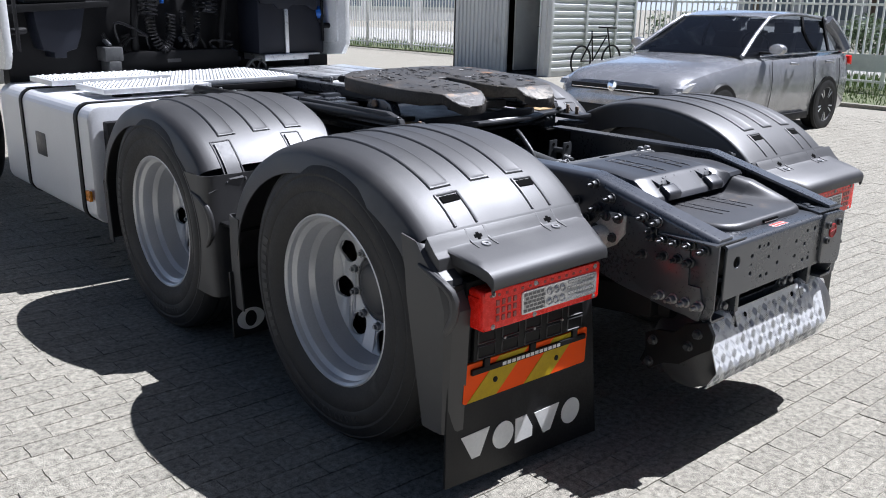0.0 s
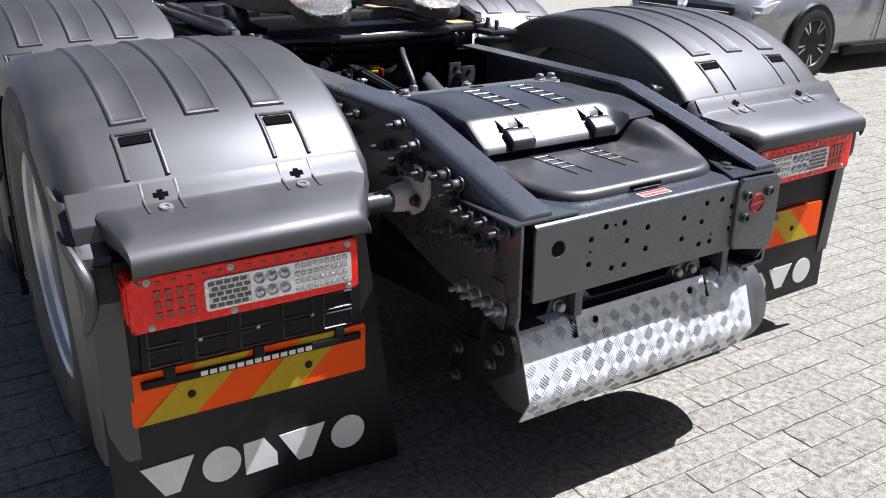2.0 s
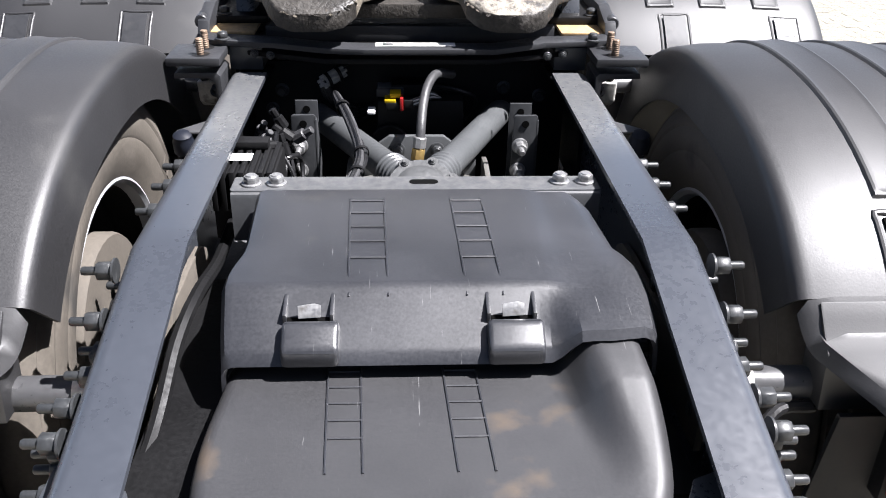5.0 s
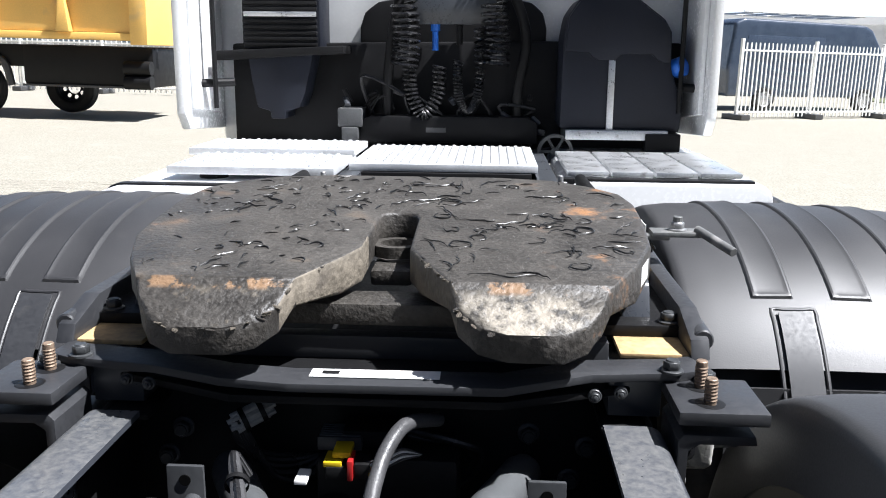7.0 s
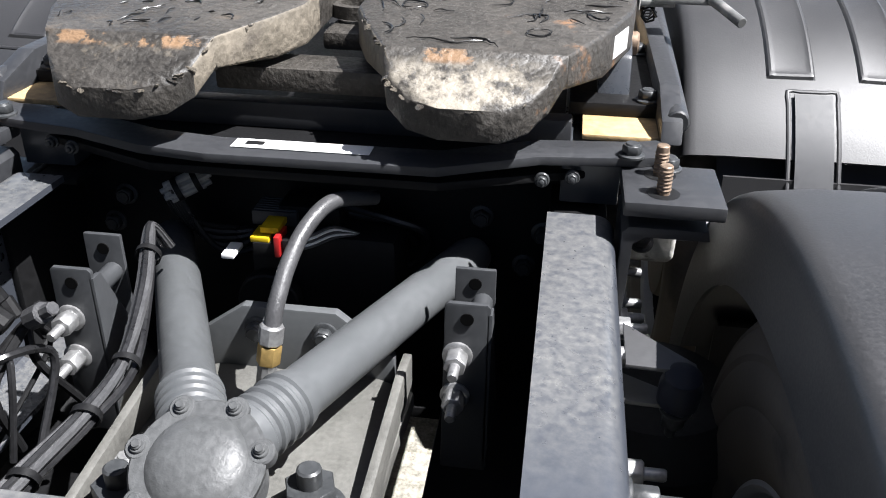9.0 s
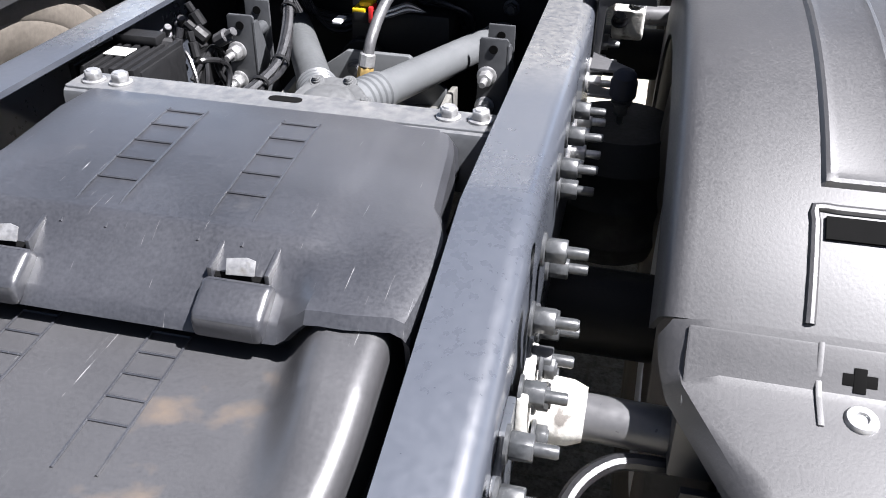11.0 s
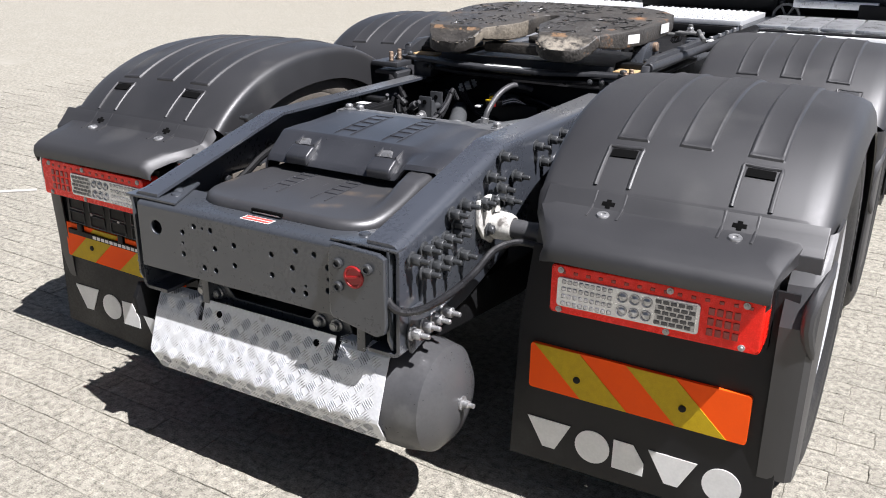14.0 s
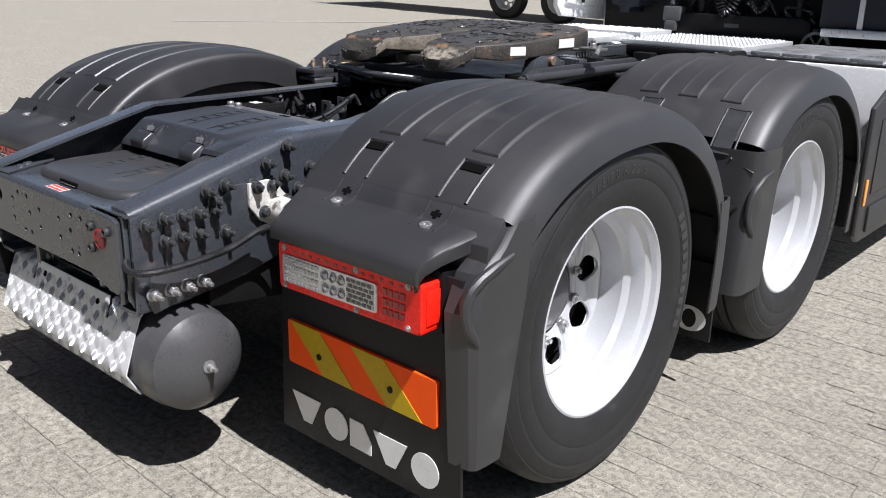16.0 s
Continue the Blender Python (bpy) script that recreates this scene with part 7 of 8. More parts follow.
# air intake with slats
bm = bmesh.new()
prism(bm, [(-1.02, 1.50), (-0.625, 1.50), (-0.625, 2.6), (-1.02, 2.6)], "y", 4.16, 4.42, 0.02)
intake = part("air_intake", bm, M_NAVY, cab, "black ribbed air intake")
for k in range(22):
    bm = bmesh.new()
    box(bm, -1.01, -0.64, 4.138, 4.165, 1.515 + k * 0.030, 1.533 + k * 0.030, 0.004)
    part("intake_slat", bm, M_BLACK, intake)
bm = bmesh.new()
prism(bm, [(-0.985, 1.48), (-0.655, 1.48), (-0.70, 1.28), (-0.73, 1.20), (-0.80, 1.18), (-0.80, 1.14), (-0.88, 1.14), (-0.88, 1.18), (-0.945, 1.20), (-0.97, 1.34)], "y", 4.12, 4.32, 0.012)
part("intake_bowl", bm, M_NAVY, intake)
bm = bmesh.new()
box(bm, -1.00, -0.64, 4.128, 4.14, 1.665, 1.69, 0.003)
part("silver_bar", bm, M_ALU, intake, "silver trim bar")
# urea tank on its bracket
bm = bmesh.new()
prism(bm, [(0.570, 1.115), (1.165, 1.10), (1.170, 1.25), (1.105, 1.42), (1.100, 1.60), (1.065, 1.66), (0.965, 1.735), (0.915, 1.772), (0.83, 1.795), (0.73, 1.79), (0.645, 1.755), (0.595, 1.68), (0.575, 1.56)], "y", 4.02, 4.34, 0.025)
ut = part("additive_tank", bm, M_NAVY, truck, "navy black moulded tank with steel strap")
bm = bmesh.new()
box(bm, 0.800, 0.832, 4.006, 4.022, 1.10, 1.46, 0.003)
part("steel_strap", bm, M_ALU, ut)
bm = bmesh.new()
prism(bm, [(0.585, 1.50), (0.70, 1.50), (0.74, 1.46), (0.83, 1.46), (0.86, 1.49), (1.00, 1.49), (1.05, 1.45), (1.098, 1.45), (1.09, 1.60), (1.06, 1.65), (0.96, 1.725), (0.91, 1.765), (0.83, 1.785), (0.73, 1.78), (0.65, 1.745), (0.60, 1.67)], "y", 4.000, 4.030, 0.012)
part("moulded_step", bm, M_NAVY, ut)
bm = bmesh.new()
box(bm, 0.60, 1.10, 3.985, 4.30, 1.065, 1.115, 0.006)
part("tank_bracket", bm, M_ALU, ut)
bm = bmesh.new()
box(bm, 0.99, 1.16, 3.97, 4.05, 1.01, 1.10, 0.008)
part("corner_guard", bm, M_BLACK, ut)
bm = bmesh.new()
lathe(bm, [(0, 0.05), (0.045, 0.05), (0.05, 0.045), (0.05, 0)], along((1.135, 4.08, 1.42), (1.22, 4.0, 1.46)), 24)
part("blue_cap", bm, M_BLUE, ut, "blue filler cap")
# spoked bracket
bm = bmesh.new()
lathe(bm, [(0.070, -0.015), (0.085, -0.015), (0.085, 0.015), (0.070, 0.015)], pose(0.53, 4.05, 1.00, 90, 0, 0), 32, True)
spk = part("spoked_bracket", bm, M_CAST, truck, "cast grey spoked bracket")
bm = bmesh.new()
lathe(bm, [(0, -0.015), (0.02, -0.015), (0.02, 0.015), (0, 0.015)], pose(0.53, 4.05, 1.00, 90, 0, 0), 16)
part("boss", bm, M_CAST, spk)
for k in range(6):
    a = math.pi / 3 * k
    bm = bmesh.new()
    rod(bm, (0.53 + 0.018 * math.cos(a), 4.05, 1.00 + 0.018 * math.sin(a)), (0.53 + 0.072 * math.cos(a), 4.05, 1.00 + 0.072 * math.sin(a)), 0.007, 8)
    part("spoke", bm, M_CAST, spk)


cab.matrix_basis = Matrix.Translation((-0.045, 0, 0.040)) @ Matrix.Diagonal((0.976, 1, 0.925, 1))
ut.matrix_basis = Matrix.Translation((-0.046, 0, 0.040)) @ Matrix.Diagonal((0.95, 1, 0.925, 1))
spk.matrix_basis = Matrix.Translation((-0.045, 0, -0.04))
ft.matrix_basis = Matrix.Translation((0.02, -0.16, -0.03))
sk.matrix_basis = Matrix.Translation((0.0, -0.20, 0.0))


# coiled air lines
def coil_along(pts, r, turns, wire):
    """A helix wound round a smooth line."""
    line = smooth_line(pts, 24)
    n = len(line) - 1
    out = []
    for i in range(turns * 10 + 1):
        u = i / (turns * 10) * n
        k = min(int(u), n - 1)
        p = line[k].lerp(line[k + 1], u - k)
        d = (line[k + 1] - line[k]).normalized()
        e = d.cross(Vector((0, 1, 0))).normalized()
        a = 2 * math.pi * i / 10
        out.append(p + r * (math.cos(a) * e + math.sin(a) * Vector((0, 1, 0))))
    return tube(bmesh.new(), out, wire, 6, 1, False)


M_COIL = mat("glossy_black_line", (0.010, 0.010, 0.011), 0.28, var=0.2, scale=20, fine=200, bump=0.05)
for pts, r, turns, wire in (([(-0.235, 4.19, 2.0), (-0.215, 4.19, 1.75), (-0.20, 4.19, 1.58), (-0.21, 4.18, 1.42)], 0.062, 15, 0.009), ([(0.235, 4.19, 2.0), (0.23, 4.19, 1.75), (0.25, 4.19, 1.58), (0.245, 4.18, 1.43)], 0.060, 15, 0.009),
                            ([(-0.19, 4.2, 1.42), (-0.175, 4.2, 1.27), (-0.11, 4.18, 1.165), (-0.045, 4.2, 1.27), (-0.035, 4.2, 1.42)], 0.030, 24, 0.008), ([(0.155, 4.2, 1.62), (0.165, 4.2, 1.36), (0.14, 4.2, 1.22), (0.095, 4.19, 1.19), (0.058, 4.2, 1.29), (0.056, 4.2, 1.45)], 0.020, 44, 0.006)):
    part("coiled_line", coil_along(pts, r, turns, wire), M_COIL, cab, "glossy black coiled air line")
for x, m_, z in ((-0.042, M_BLUE, 1.50), (0.08, M_BLACK, 1.53)):
    bm = bmesh.new()
    rod(bm, (x - 0.02, 4.27, z), (x - 0.02, 4.27, z + 0.10), 0.016, 12)
    rod(bm, (x - 0.02, 4.27, z + 0.10), (x - 0.02, 4.27, z + 0.15), 0.024, 12)
    part("coupling", bm, m_, rec, "air coupling")
for x in (-0.30, 0.36):
    bm = bmesh.new()
    tube(bm, [(x, 4.24, 0.98), (x, 4.22, 1.3), (x + 0.03, 4.22, 1.6), (x + (0.10 if x < 0 else -0.10), 4.24, 1.95)], 0.026, 12, 8)
    part("support_tube", bm, M_BLACK, rec)
rk = random.Random(5)
bm = bmesh.new()
box(bm, -0.545, -0.42, 4.14, 4.30, 1.10, 1.20, 0.01)
box(bm, -0.525, -0.44, 4.13, 4.30, 1.03, 1.10, 0.012)
part("air_dryer", bm, M_CAST, rec, "grey air dryer cluster")
for k in range(26):
    bm = bmesh.new()
    x, z = rk.uniform(-0.58, 0.46), rk.uniform(1.04, 1.30)
    if rk.random() < 0.5:
        p = Vector((x, 4.22, z))
        d = Vector((rk.uniform(-1, 1), rk.uniform(-0.5, 0), rk.uniform(-1, 1))).normalized()
        rod(bm, p, p + d * rk.uniform(0.03, 0.09), rk.uniform(0.008, 0.022), 10)
        part("fitting", bm, rk.choice((M_BLACK, M_FRAME, M_HOSE, M_FRAME)), rec)
    else:
        tube(bm, [(x, 4.24, z), (x + rk.uniform(-.1, .1), 4.20, z + rk.uniform(-.08, .08)), (x + rk.uniform(-.2, .2), 4.22, z + rk.uniform(-.15, .1)), (x + rk.uniform(-.25, .25), 4.26, 1.0)], rk.uniform(0.006, 0.011), 7, 6)
        part("air_line", bm, rk.choice((M_BLACK, M_CABLE)), rec)
# frame clutter in front of the fifth wheel
for k in range(12):
    y = 2.05 + k * 0.10
    bm = bmesh.new()
    x = rk.uniform(-0.3, 0.3)
    box(bm, x - 0.06, x + 0.06, y, y + 0.07, 0.80, 0.90 + rk.uniform(0, 0.06), 0.008)
    part("equipment_box", bm, rk.choice((M_BLACK, M_FRAME)), truck)
for s in (-1, 1):
    for k in range(6):
        bm = bmesh.new()
        y = 2.2 + k * 0.16
        rod(bm, (s * 0.43, y, 0.955), (s * 0.43, y, 0.99), 0.010, 10)
        part("frame_stud", bm, M_ZINC, truck)
    bm = bmesh.new()
    rod(bm, (s * 0.50, 1.98, 0.985), (s * 0.50, 3.0, 0.975), 0.022, 14)
    part("cable_conduit", bm, M_BLACK, truck)
    bm = bmesh.new()
    rod(bm, (s * 0.50, 2.0, 0.988), (s * 0.50, 2.06, 0.987), 0.0235, 14)
    part("conduit_label", bm, M_STICKER, truck)

# ---- parked hatchback ----
M_CARPAINT = mat("grey_metallic_paint", (0.34, 0.345, 0.36), 0.24, metal=0.45, var=0.05, scale=3, fine=300, bump=0.02, coat=0.9)
M_CHROME = mat("chrome", (0.75, 0.75, 0.76), 0.12, metal=1.0, var=0.04, scale=10, fine=60, bump=0.0)
CAR = Matrix.Translation((8.55, 4.47, 0)) @ Matrix.Rotation(radians(181.5), 4, "Z")
car = thing("hatchback_car", "grey metallic five-door hatchback parked by the fence", "car", at=CAR)


M_CARSEAT = mat("dark_upholstery", (0.06, 0.06, 0.062), 0.8, var=0.2, scale=20, fine=150, bump=0.2)


def loft(bm, stations, close=True):
    rows = []
    for x, prof in stations:
        full = [(x, y, z) for y, z in prof] + [(x, -y, z) for y, z in reversed(prof) if abs(y) > 1e-6]
        rows.append([bm.verts.new(p) for p in full])
    for a, b in zip(rows, rows[1:]):
        n = len(a)
        for k in range(n if close else n - 1):
            bm.faces.new((a[k], a[(k + 1) % n], b[(k + 1) % n], b[k]))
    bm.faces.new(rows[0])
    bm.faces.new(rows[-1][::-1])
    return bm


def body_section(x, top, w, nose=0.0):
    return (x, [(0.0, top + 0.012), (w * 0.55, top + 0.006), (w * 0.80, top - 0.015), (w * 0.93, top - 0.055), (w * 0.965, top - 0.10 if top > 0.7 else top - 0.05), (w, min(0.62, top - 0.12)), (w * 0.985, 0.45), (w * 0.97, 0.30), (w * 0.93, 0.19 + nose), (0.0, 0.17 + nose)])


bm = bmesh.new()
loft(bm, [body_section(x, t, w, n) for x, t, w, n in ((-0.80, 0.80, 0.70, 0.16), (-0.77, 0.92, 0.80, 0.10), (-0.68, 0.985, 0.86, 0.04), (-0.40, 0.995, 0.890, 0), (0.0, 0.99, 0.900, 0), (0.6, 0.975, 0.897, 0), (1.2, 0.965, 0.895, 0), (1.8, 0.955, 0.895, 0),
                                                           (2.05, 0.945, 0.897, 0), (2.40, 0.905, 0.897, 0), (2.75, 0.865, 0.890, 0), (3.05, 0.815, 0.870, 0), (3.25, 0.755, 0.83, 0.02), (3.38, 0.67, 0.76, 0.05), (3.44, 0.56, 0.68, 0.09))])
body = part("body", bm, M_CARPAINT, car, angle=28)
bm = bmesh.new()
G = [(-0.66, 0.985, 0.79, 0.985), (-0.42, 1.375, 0.60, 0.99), (-0.25, 1.435, 0.590, 0.99), (0.45, 1.470, 0.585, 0.985), (0.95, 1.455, 0.580, 0.975), (1.22, 1.395, 0.575, 0.97), (2.02, 0.965, 0.70, 0.955)]
stations = []
for x, zt, wt, zb in G:
    wb = 0.80 if x < 1.9 else 0.72
    zt = max(zt, zb + 0.004)
    stations.append((x, [(0.0, zt), (wt * 0.8, zt - 0.008), (wt, zt - 0.03 if zt > 1.1 else zt - 0.002), (wb, zb), (wb - 0.02, zb - 0.05), (0, zb - 0.05)]))
loft(bm, stations)


def clear_glass(name, tint):
    m = bpy.data.materials.new(name)
    m.use_nodes = True
    n, l = m.node_tree.nodes, m.node_tree.links
    tr, gl_, fr, mx = n.new("ShaderNodeBsdfTransparent"), n.new("ShaderNodeBsdfGlossy"), n.new("ShaderNodeFresnel"), n.new("ShaderNodeMixShader")
    tr.inputs["Color"].default_value = (*tint, 1)
    gl_.inputs["Roughness"].default_value = 0.02
    fr.inputs["IOR"].default_value = 1.6
    l.new(fr.outputs[0], mx.inputs[0])
    l.new(tr.outputs[0], mx.inputs[1])
    l.new(gl_.outputs[0], mx.inputs[2])
    l.new(mx.outputs[0], n["Material Output"].inputs["Surface"])
    return m


M_CLEAR = clear_glass("tinted_car_glass", (0.84, 0.87, 0.87))
gl = part("windows", bm, M_CLEAR, car, "dark tinted car glass", angle=25)
gl.name = "glasshouse"
for sx, sy in ((0.45, 0.37), (0.45, -0.37), (-0.25, 0.40), (-0.25, -0.40)):
    bm = bmesh.new()
    prism(bm, [(sx - 0.10, 0.94), (sx + 0.06, 0.94), (sx - 0.06, 1.20), (sx - 0.16, 1.22)], "y", sy - 0.20, sy + 0.20, 0.03)
    st = part("car_seat", bm, M_CARSEAT, car, "dark car seat")
    bm = bmesh.new()
    box(bm, sx - 0.18, sx - 0.09, sy - 0.12, sy + 0.12, 1.20, 1.34, 0.03)
    part("headrest", bm, M_CARSEAT, st)
bm = bmesh.new()
prism(bm, [(1.10, 0.94), (1.85, 0.94), (1.80, 0.985), (1.25, 1.03), (1.10, 1.02)], "y", -0.66, 0.66, 0.02)
part("dashboard", bm, M_CARSEAT, car)
bm = bmesh.new()
lathe(bm, [(0.165, -0.012), (0.185, -0.012), (0.185, 0.012), (0.165, 0.012)], pose(1.02, 0.37, 1.06, 0, -68, 0), 24, True)
part("steering_wheel", bm, M_BLACK, car)
bm = bmesh.new()
R = [(-0.52, 1.30, 0.615), (-0.42, 1.385, 0.605), (-0.25, 1.443, 0.598), (0.45, 1.478, 0.593), (0.95, 1.463, 0.588), (1.20, 1.408, 0.583)]
rows = []
for x, z, w in R:
    rows.append([(x, -w - 0.012, z - 0.045), (x, -w, z - 0.02), (x, -w * 0.8, z), (x, 0, z + 0.008), (x, w * 0.8, z), (x, w, z - 0.02), (x, w + 0.012, z - 0.045)])
sheet(bm, rows)
thicken(bm, 0.012)
part("roof", bm, M_CARPAINT, car)
for s in (-1, 1):
    for nm, pts, r in (("a_pillar", [(1.18, 0.592, 1.395), (1.60, 0.66, 1.19), (2.02, 0.745, 0.960)], 0.026), ("c_pillar", [(-0.36, 0.61, 1.37), (-0.52, 0.70, 1.19), (-0.60, 0.80, 0.985)], 0.095), ("roof_rail", [(-0.36, 0.606, 1.385), (0.4, 0.597, 1.440), (0.95, 0.592, 1.425), (1.18, 0.592, 1.385)], 0.016)):
        bm = bmesh.new()
        tube(bm, [(x, s * y, z) for x, y, z in pts], r, 8, 6)
        part(nm, bm, M_CARPAINT, car)
    for x0, x1 in ((0.42, 0.30), (-0.18, -0.12)):
        bm = bmesh.new()
        tube(bm, [(x0 - 0.05, s * 0.615, 1.41), (x0, s * 0.70, 1.2), (x1, s * 0.80, 0.985)], 0.022, 6, 4)
        part("b_pillar", bm, M_BLACK, car)
    bm = bmesh.new()
    tube(bm, [(-0.5, s * 0.812, 0.988), (0.5, s * 0.812, 0.985), (1.7, s * 0.812, 0.965)], 0.010, 6, 4)
    part("window_trim", bm, M_CHROME, car)
    bm = bmesh.new()
    lathe(bm, [(0, -0.12), (0.05, -0.115), (0.075, -0.06), (0.078, 0.0), (0.065, 0.05), (0, 0.06)], pose(1.62, s * 0.965, 1.045, 0, 90, 0) @ Matrix.Diagonal((0.85, 1.35, 0.75, 1)), 16)
    mr = part("wing_mirror", bm, M_CARPAINT, car)
    bm = bmesh.new()
    box(bm, 1.58, 1.66, s * 0.80 - 0.04, s * 0.80 + 0.08, 0.985, 1.01, 0.008)
    part("mirror_foot", bm, M_BLACK, mr)
    for x in (0.90, -0.08):
        bm = bmesh.new()
        tube(bm, [(x, s * 0.893, 0.86), (x + 0.06, s * 0.925, 0.865), (x + 0.14, s * 0.925, 0.868), (x + 0.2, s * 0.893, 0.868)], 0.016, 8, 4)
        part("door_handle", bm, M_CARPAINT, car)
    for x in (1.55, 0.42, -0.30):
        bm = bmesh.new()
        tube(bm, [(x - 0.02, s * 0.874, 0.90), (x - 0.03, s * 0.902, 0.62), (x, s * 0.890, 0.30)], 0.0045, 5, 4)
        part("door_gap", bm, M_BLACK, car)
    bm = bmesh.new()
    prism(bm, [(0.5, 0.17), (2.1, 0.17), (2.1, 0.26), (0.5, 0.26)], "y", s * 0.86, s * 0.915, 0.015)
    part("sill", bm, M_BLACK, car)
    for x in (0.0, 2.62):
        # black disc on the closed body stands in for the arch's shaded hollow
        bm = bmesh.new()
        lathe(bm, [(0, 0), (0.365, 0), (0.365, 0.02), (0.345, 0.045), (0, 0.045)], along((x, s * 0.862, 0.33), (x, s * 1.0, 0.33)), 40)
        part("wheel_arch", bm, M_BLACK, car)
        wm = Matrix.Translation((x, s * 0.80, 0.318)) @ Matrix(((1, 0, 0, 0), (0, 0, s, 0), (0, -s, 0, 0), (0, 0, 0, 1)))
        bm = bmesh.new()
        lathe(bm, [(0.21, -0.10), (0.30, -0.10), (0.318, -0.07), (0.318, 0.08), (0.305, 0.108), (0.235, 0.118), (0.222, 0.112)], wm, 48)
        wh = part("wheel", bm, M_RUBBER, car, "black tyre with dark alloy rim")
        bm = bmesh.new()
        lathe(bm, [(0.20, -0.09), (0.215, 0.10), (0.225, 0.113), (0.218, 0.116), (0.205, 0.10)], wm, 40)
        lathe(bm, [(0, 0.095), (0.045, 0.095), (0.055, 0.08), (0.06, 0.03)], wm, 24)
        part("rim", bm, M_DARKGREY, wh)
        for k in range(5):
            bm = bmesh.new()
            a = 2 * math.pi * k / 5 + 0.3
            for o in (-0.13, 0.13):
                tube(bm, [wm @ Vector((0.045 * math.cos(a + o), 0.045 * math.sin(a + o), 0.085)), wm @ Vector((0.13 * math.cos(a + o), 0.13 * math.sin(a + o), 0.098)), wm @ Vector((0.215 * math.cos(a + o * 1.3), 0.215 * math.sin(a + o * 1.3), 0.10))], 0.013, 6, 3)
            part("spoke", bm, M_ALU, wh)
    bm = bmesh.new()
    prism(bm, [(3.16, 0.70), (2.86, 0.755), (2.84, 0.72), (3.20, 0.60), (3.36, 0.60), (3.33, 0.66)], "y", s * 0.60, s * 0.835, 0.02)
    hl = part("headlamp", bm, M_LENS_CLEAR, car, "clear headlamp")
    bm = bmesh.new()
    prism(bm, [(-0.74, 0.93), (-0.66, 0.92), (-0.66, 0.82), (-0.77, 0.80)], "y", s * 0.60, s * 0.86, 0.01)
    part("tail_lamp", bm, M_LENS_RED, car)
bm = bmesh.new()
box(bm, 3.40, 3.452, -0.58, 0.58, 0.575, 0.645, 0.01)
gr = part("grille", bm, M_BLACK, car)
bm = bmesh.new()
box(bm, 3.445, 3.458, -0.56, 0.56, 0.594, 0.602, 0.002)
part("grille_bar", bm, M_CHROME, gr)
bm = bmesh.new()
lathe(bm, [(0, 0), (0.060, 0), (0.060, 0.008), (0.050, 0.012), (0, 0.010)], pose(3.448, 0, 0.635, 0, 80, 0), 28)
part("badge", bm, M_CHROME, gr, "round chrome badge")
bm = bmesh.new()
box(bm, 3.36, 3.46, -0.66, 0.66, 0.24, 0.42, 0.03)
part("lower_grille", bm, M_BLACK, car)

# ---- shed ----
M_SHED = mat("galvanised_sheet", (0.66, 0.68, 0.68), 0.45, var=0.07, scale=2, fine=40, bump=0.1, stain=(0.5, 0.51, 0.51), stain_amount=0.25, stain_scale=1.0)
shed = thing("storage_container", "grey corrugated metal storage shed with open doorway, inside blackened for shade", "shed", at=Matrix.Translation((11.52, 11.1, 0)))
bm = bmesh.new()
box(bm, 0.0, 2.95, 0.0, 0.05, 0.0, 2.78)
side = part("side_wall", bm, M_SHED, shed)
for i in range(18):
    bm = bmesh.new()
    z = 0.10 + 0.15 * i
    prism(bm, [(-0.002, z), (-0.030, z + 0.022), (-0.030, z + 0.075), (-0.002, z + 0.097)], "x", 0.07, 2.93)
    part("rib", bm, M_SHED, side)
for x in (0.0, 1.15, 2.2, 2.90):
    bm = bmesh.new()
    box(bm, x, x + 0.08, -0.045, -0.003, 0.0, 2.8, 0.008)
    part("side_post", bm, M_SHED, side)
for y0, y1, z0 in ((0.053, 0.28, 0.0), (1.28, 3.0, 0.0), (0.28, 1.28, 2.1)):
    bm = bmesh.new()
    box(bm, 0.0, 0.05, y0, y1, z0, 2.78)
    fr = part("front_wall", bm, M_SHED, shed)
    for i in range(int((y1 - y0) / 0.13)):
        bm = bmesh.new()
        y = y0 + 0.02 + 0.13 * i
        prism(bm, [(-0.002, y), (-0.026, y + 0.02), (-0.026, y + 0.065), (-0.002, y + 0.085)], "z", z0 + 0.03, 2.75, 0.0, Matrix.Identity(4))
        part("rib", bm, M_SHED, fr)
# floor and rear walls painted black to stand in for the shade indoors
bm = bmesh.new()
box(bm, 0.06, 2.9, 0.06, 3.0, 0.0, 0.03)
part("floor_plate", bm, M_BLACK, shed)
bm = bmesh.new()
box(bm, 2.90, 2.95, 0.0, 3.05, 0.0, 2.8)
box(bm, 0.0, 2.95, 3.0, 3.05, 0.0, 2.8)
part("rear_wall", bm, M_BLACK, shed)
bm = bmesh.new()
box(bm, -0.05, 3.0, -0.08, 3.1, 2.75, 2.88, 0.02)
part("roof", bm, M_SHED, shed)
bm = bmesh.new()
box(bm, -0.03, 0.03, -0.04, 0.0, 0, 2.1, 0.004, Matrix.Translation((0, 0.28, 0)))
box(bm, 0.25, 1.2, 1.26, 1.30, 0.05, 2.1, 0.004)
door = part("door", bm, M_SHED, shed, "open metal door")
bm = bmesh.new()
rod(bm, (-0.04, 0.25, 1.05), (-0.10, 0.25, 1.05), 0.012, 8)
part("door_handle", bm, M_ZINC, door)
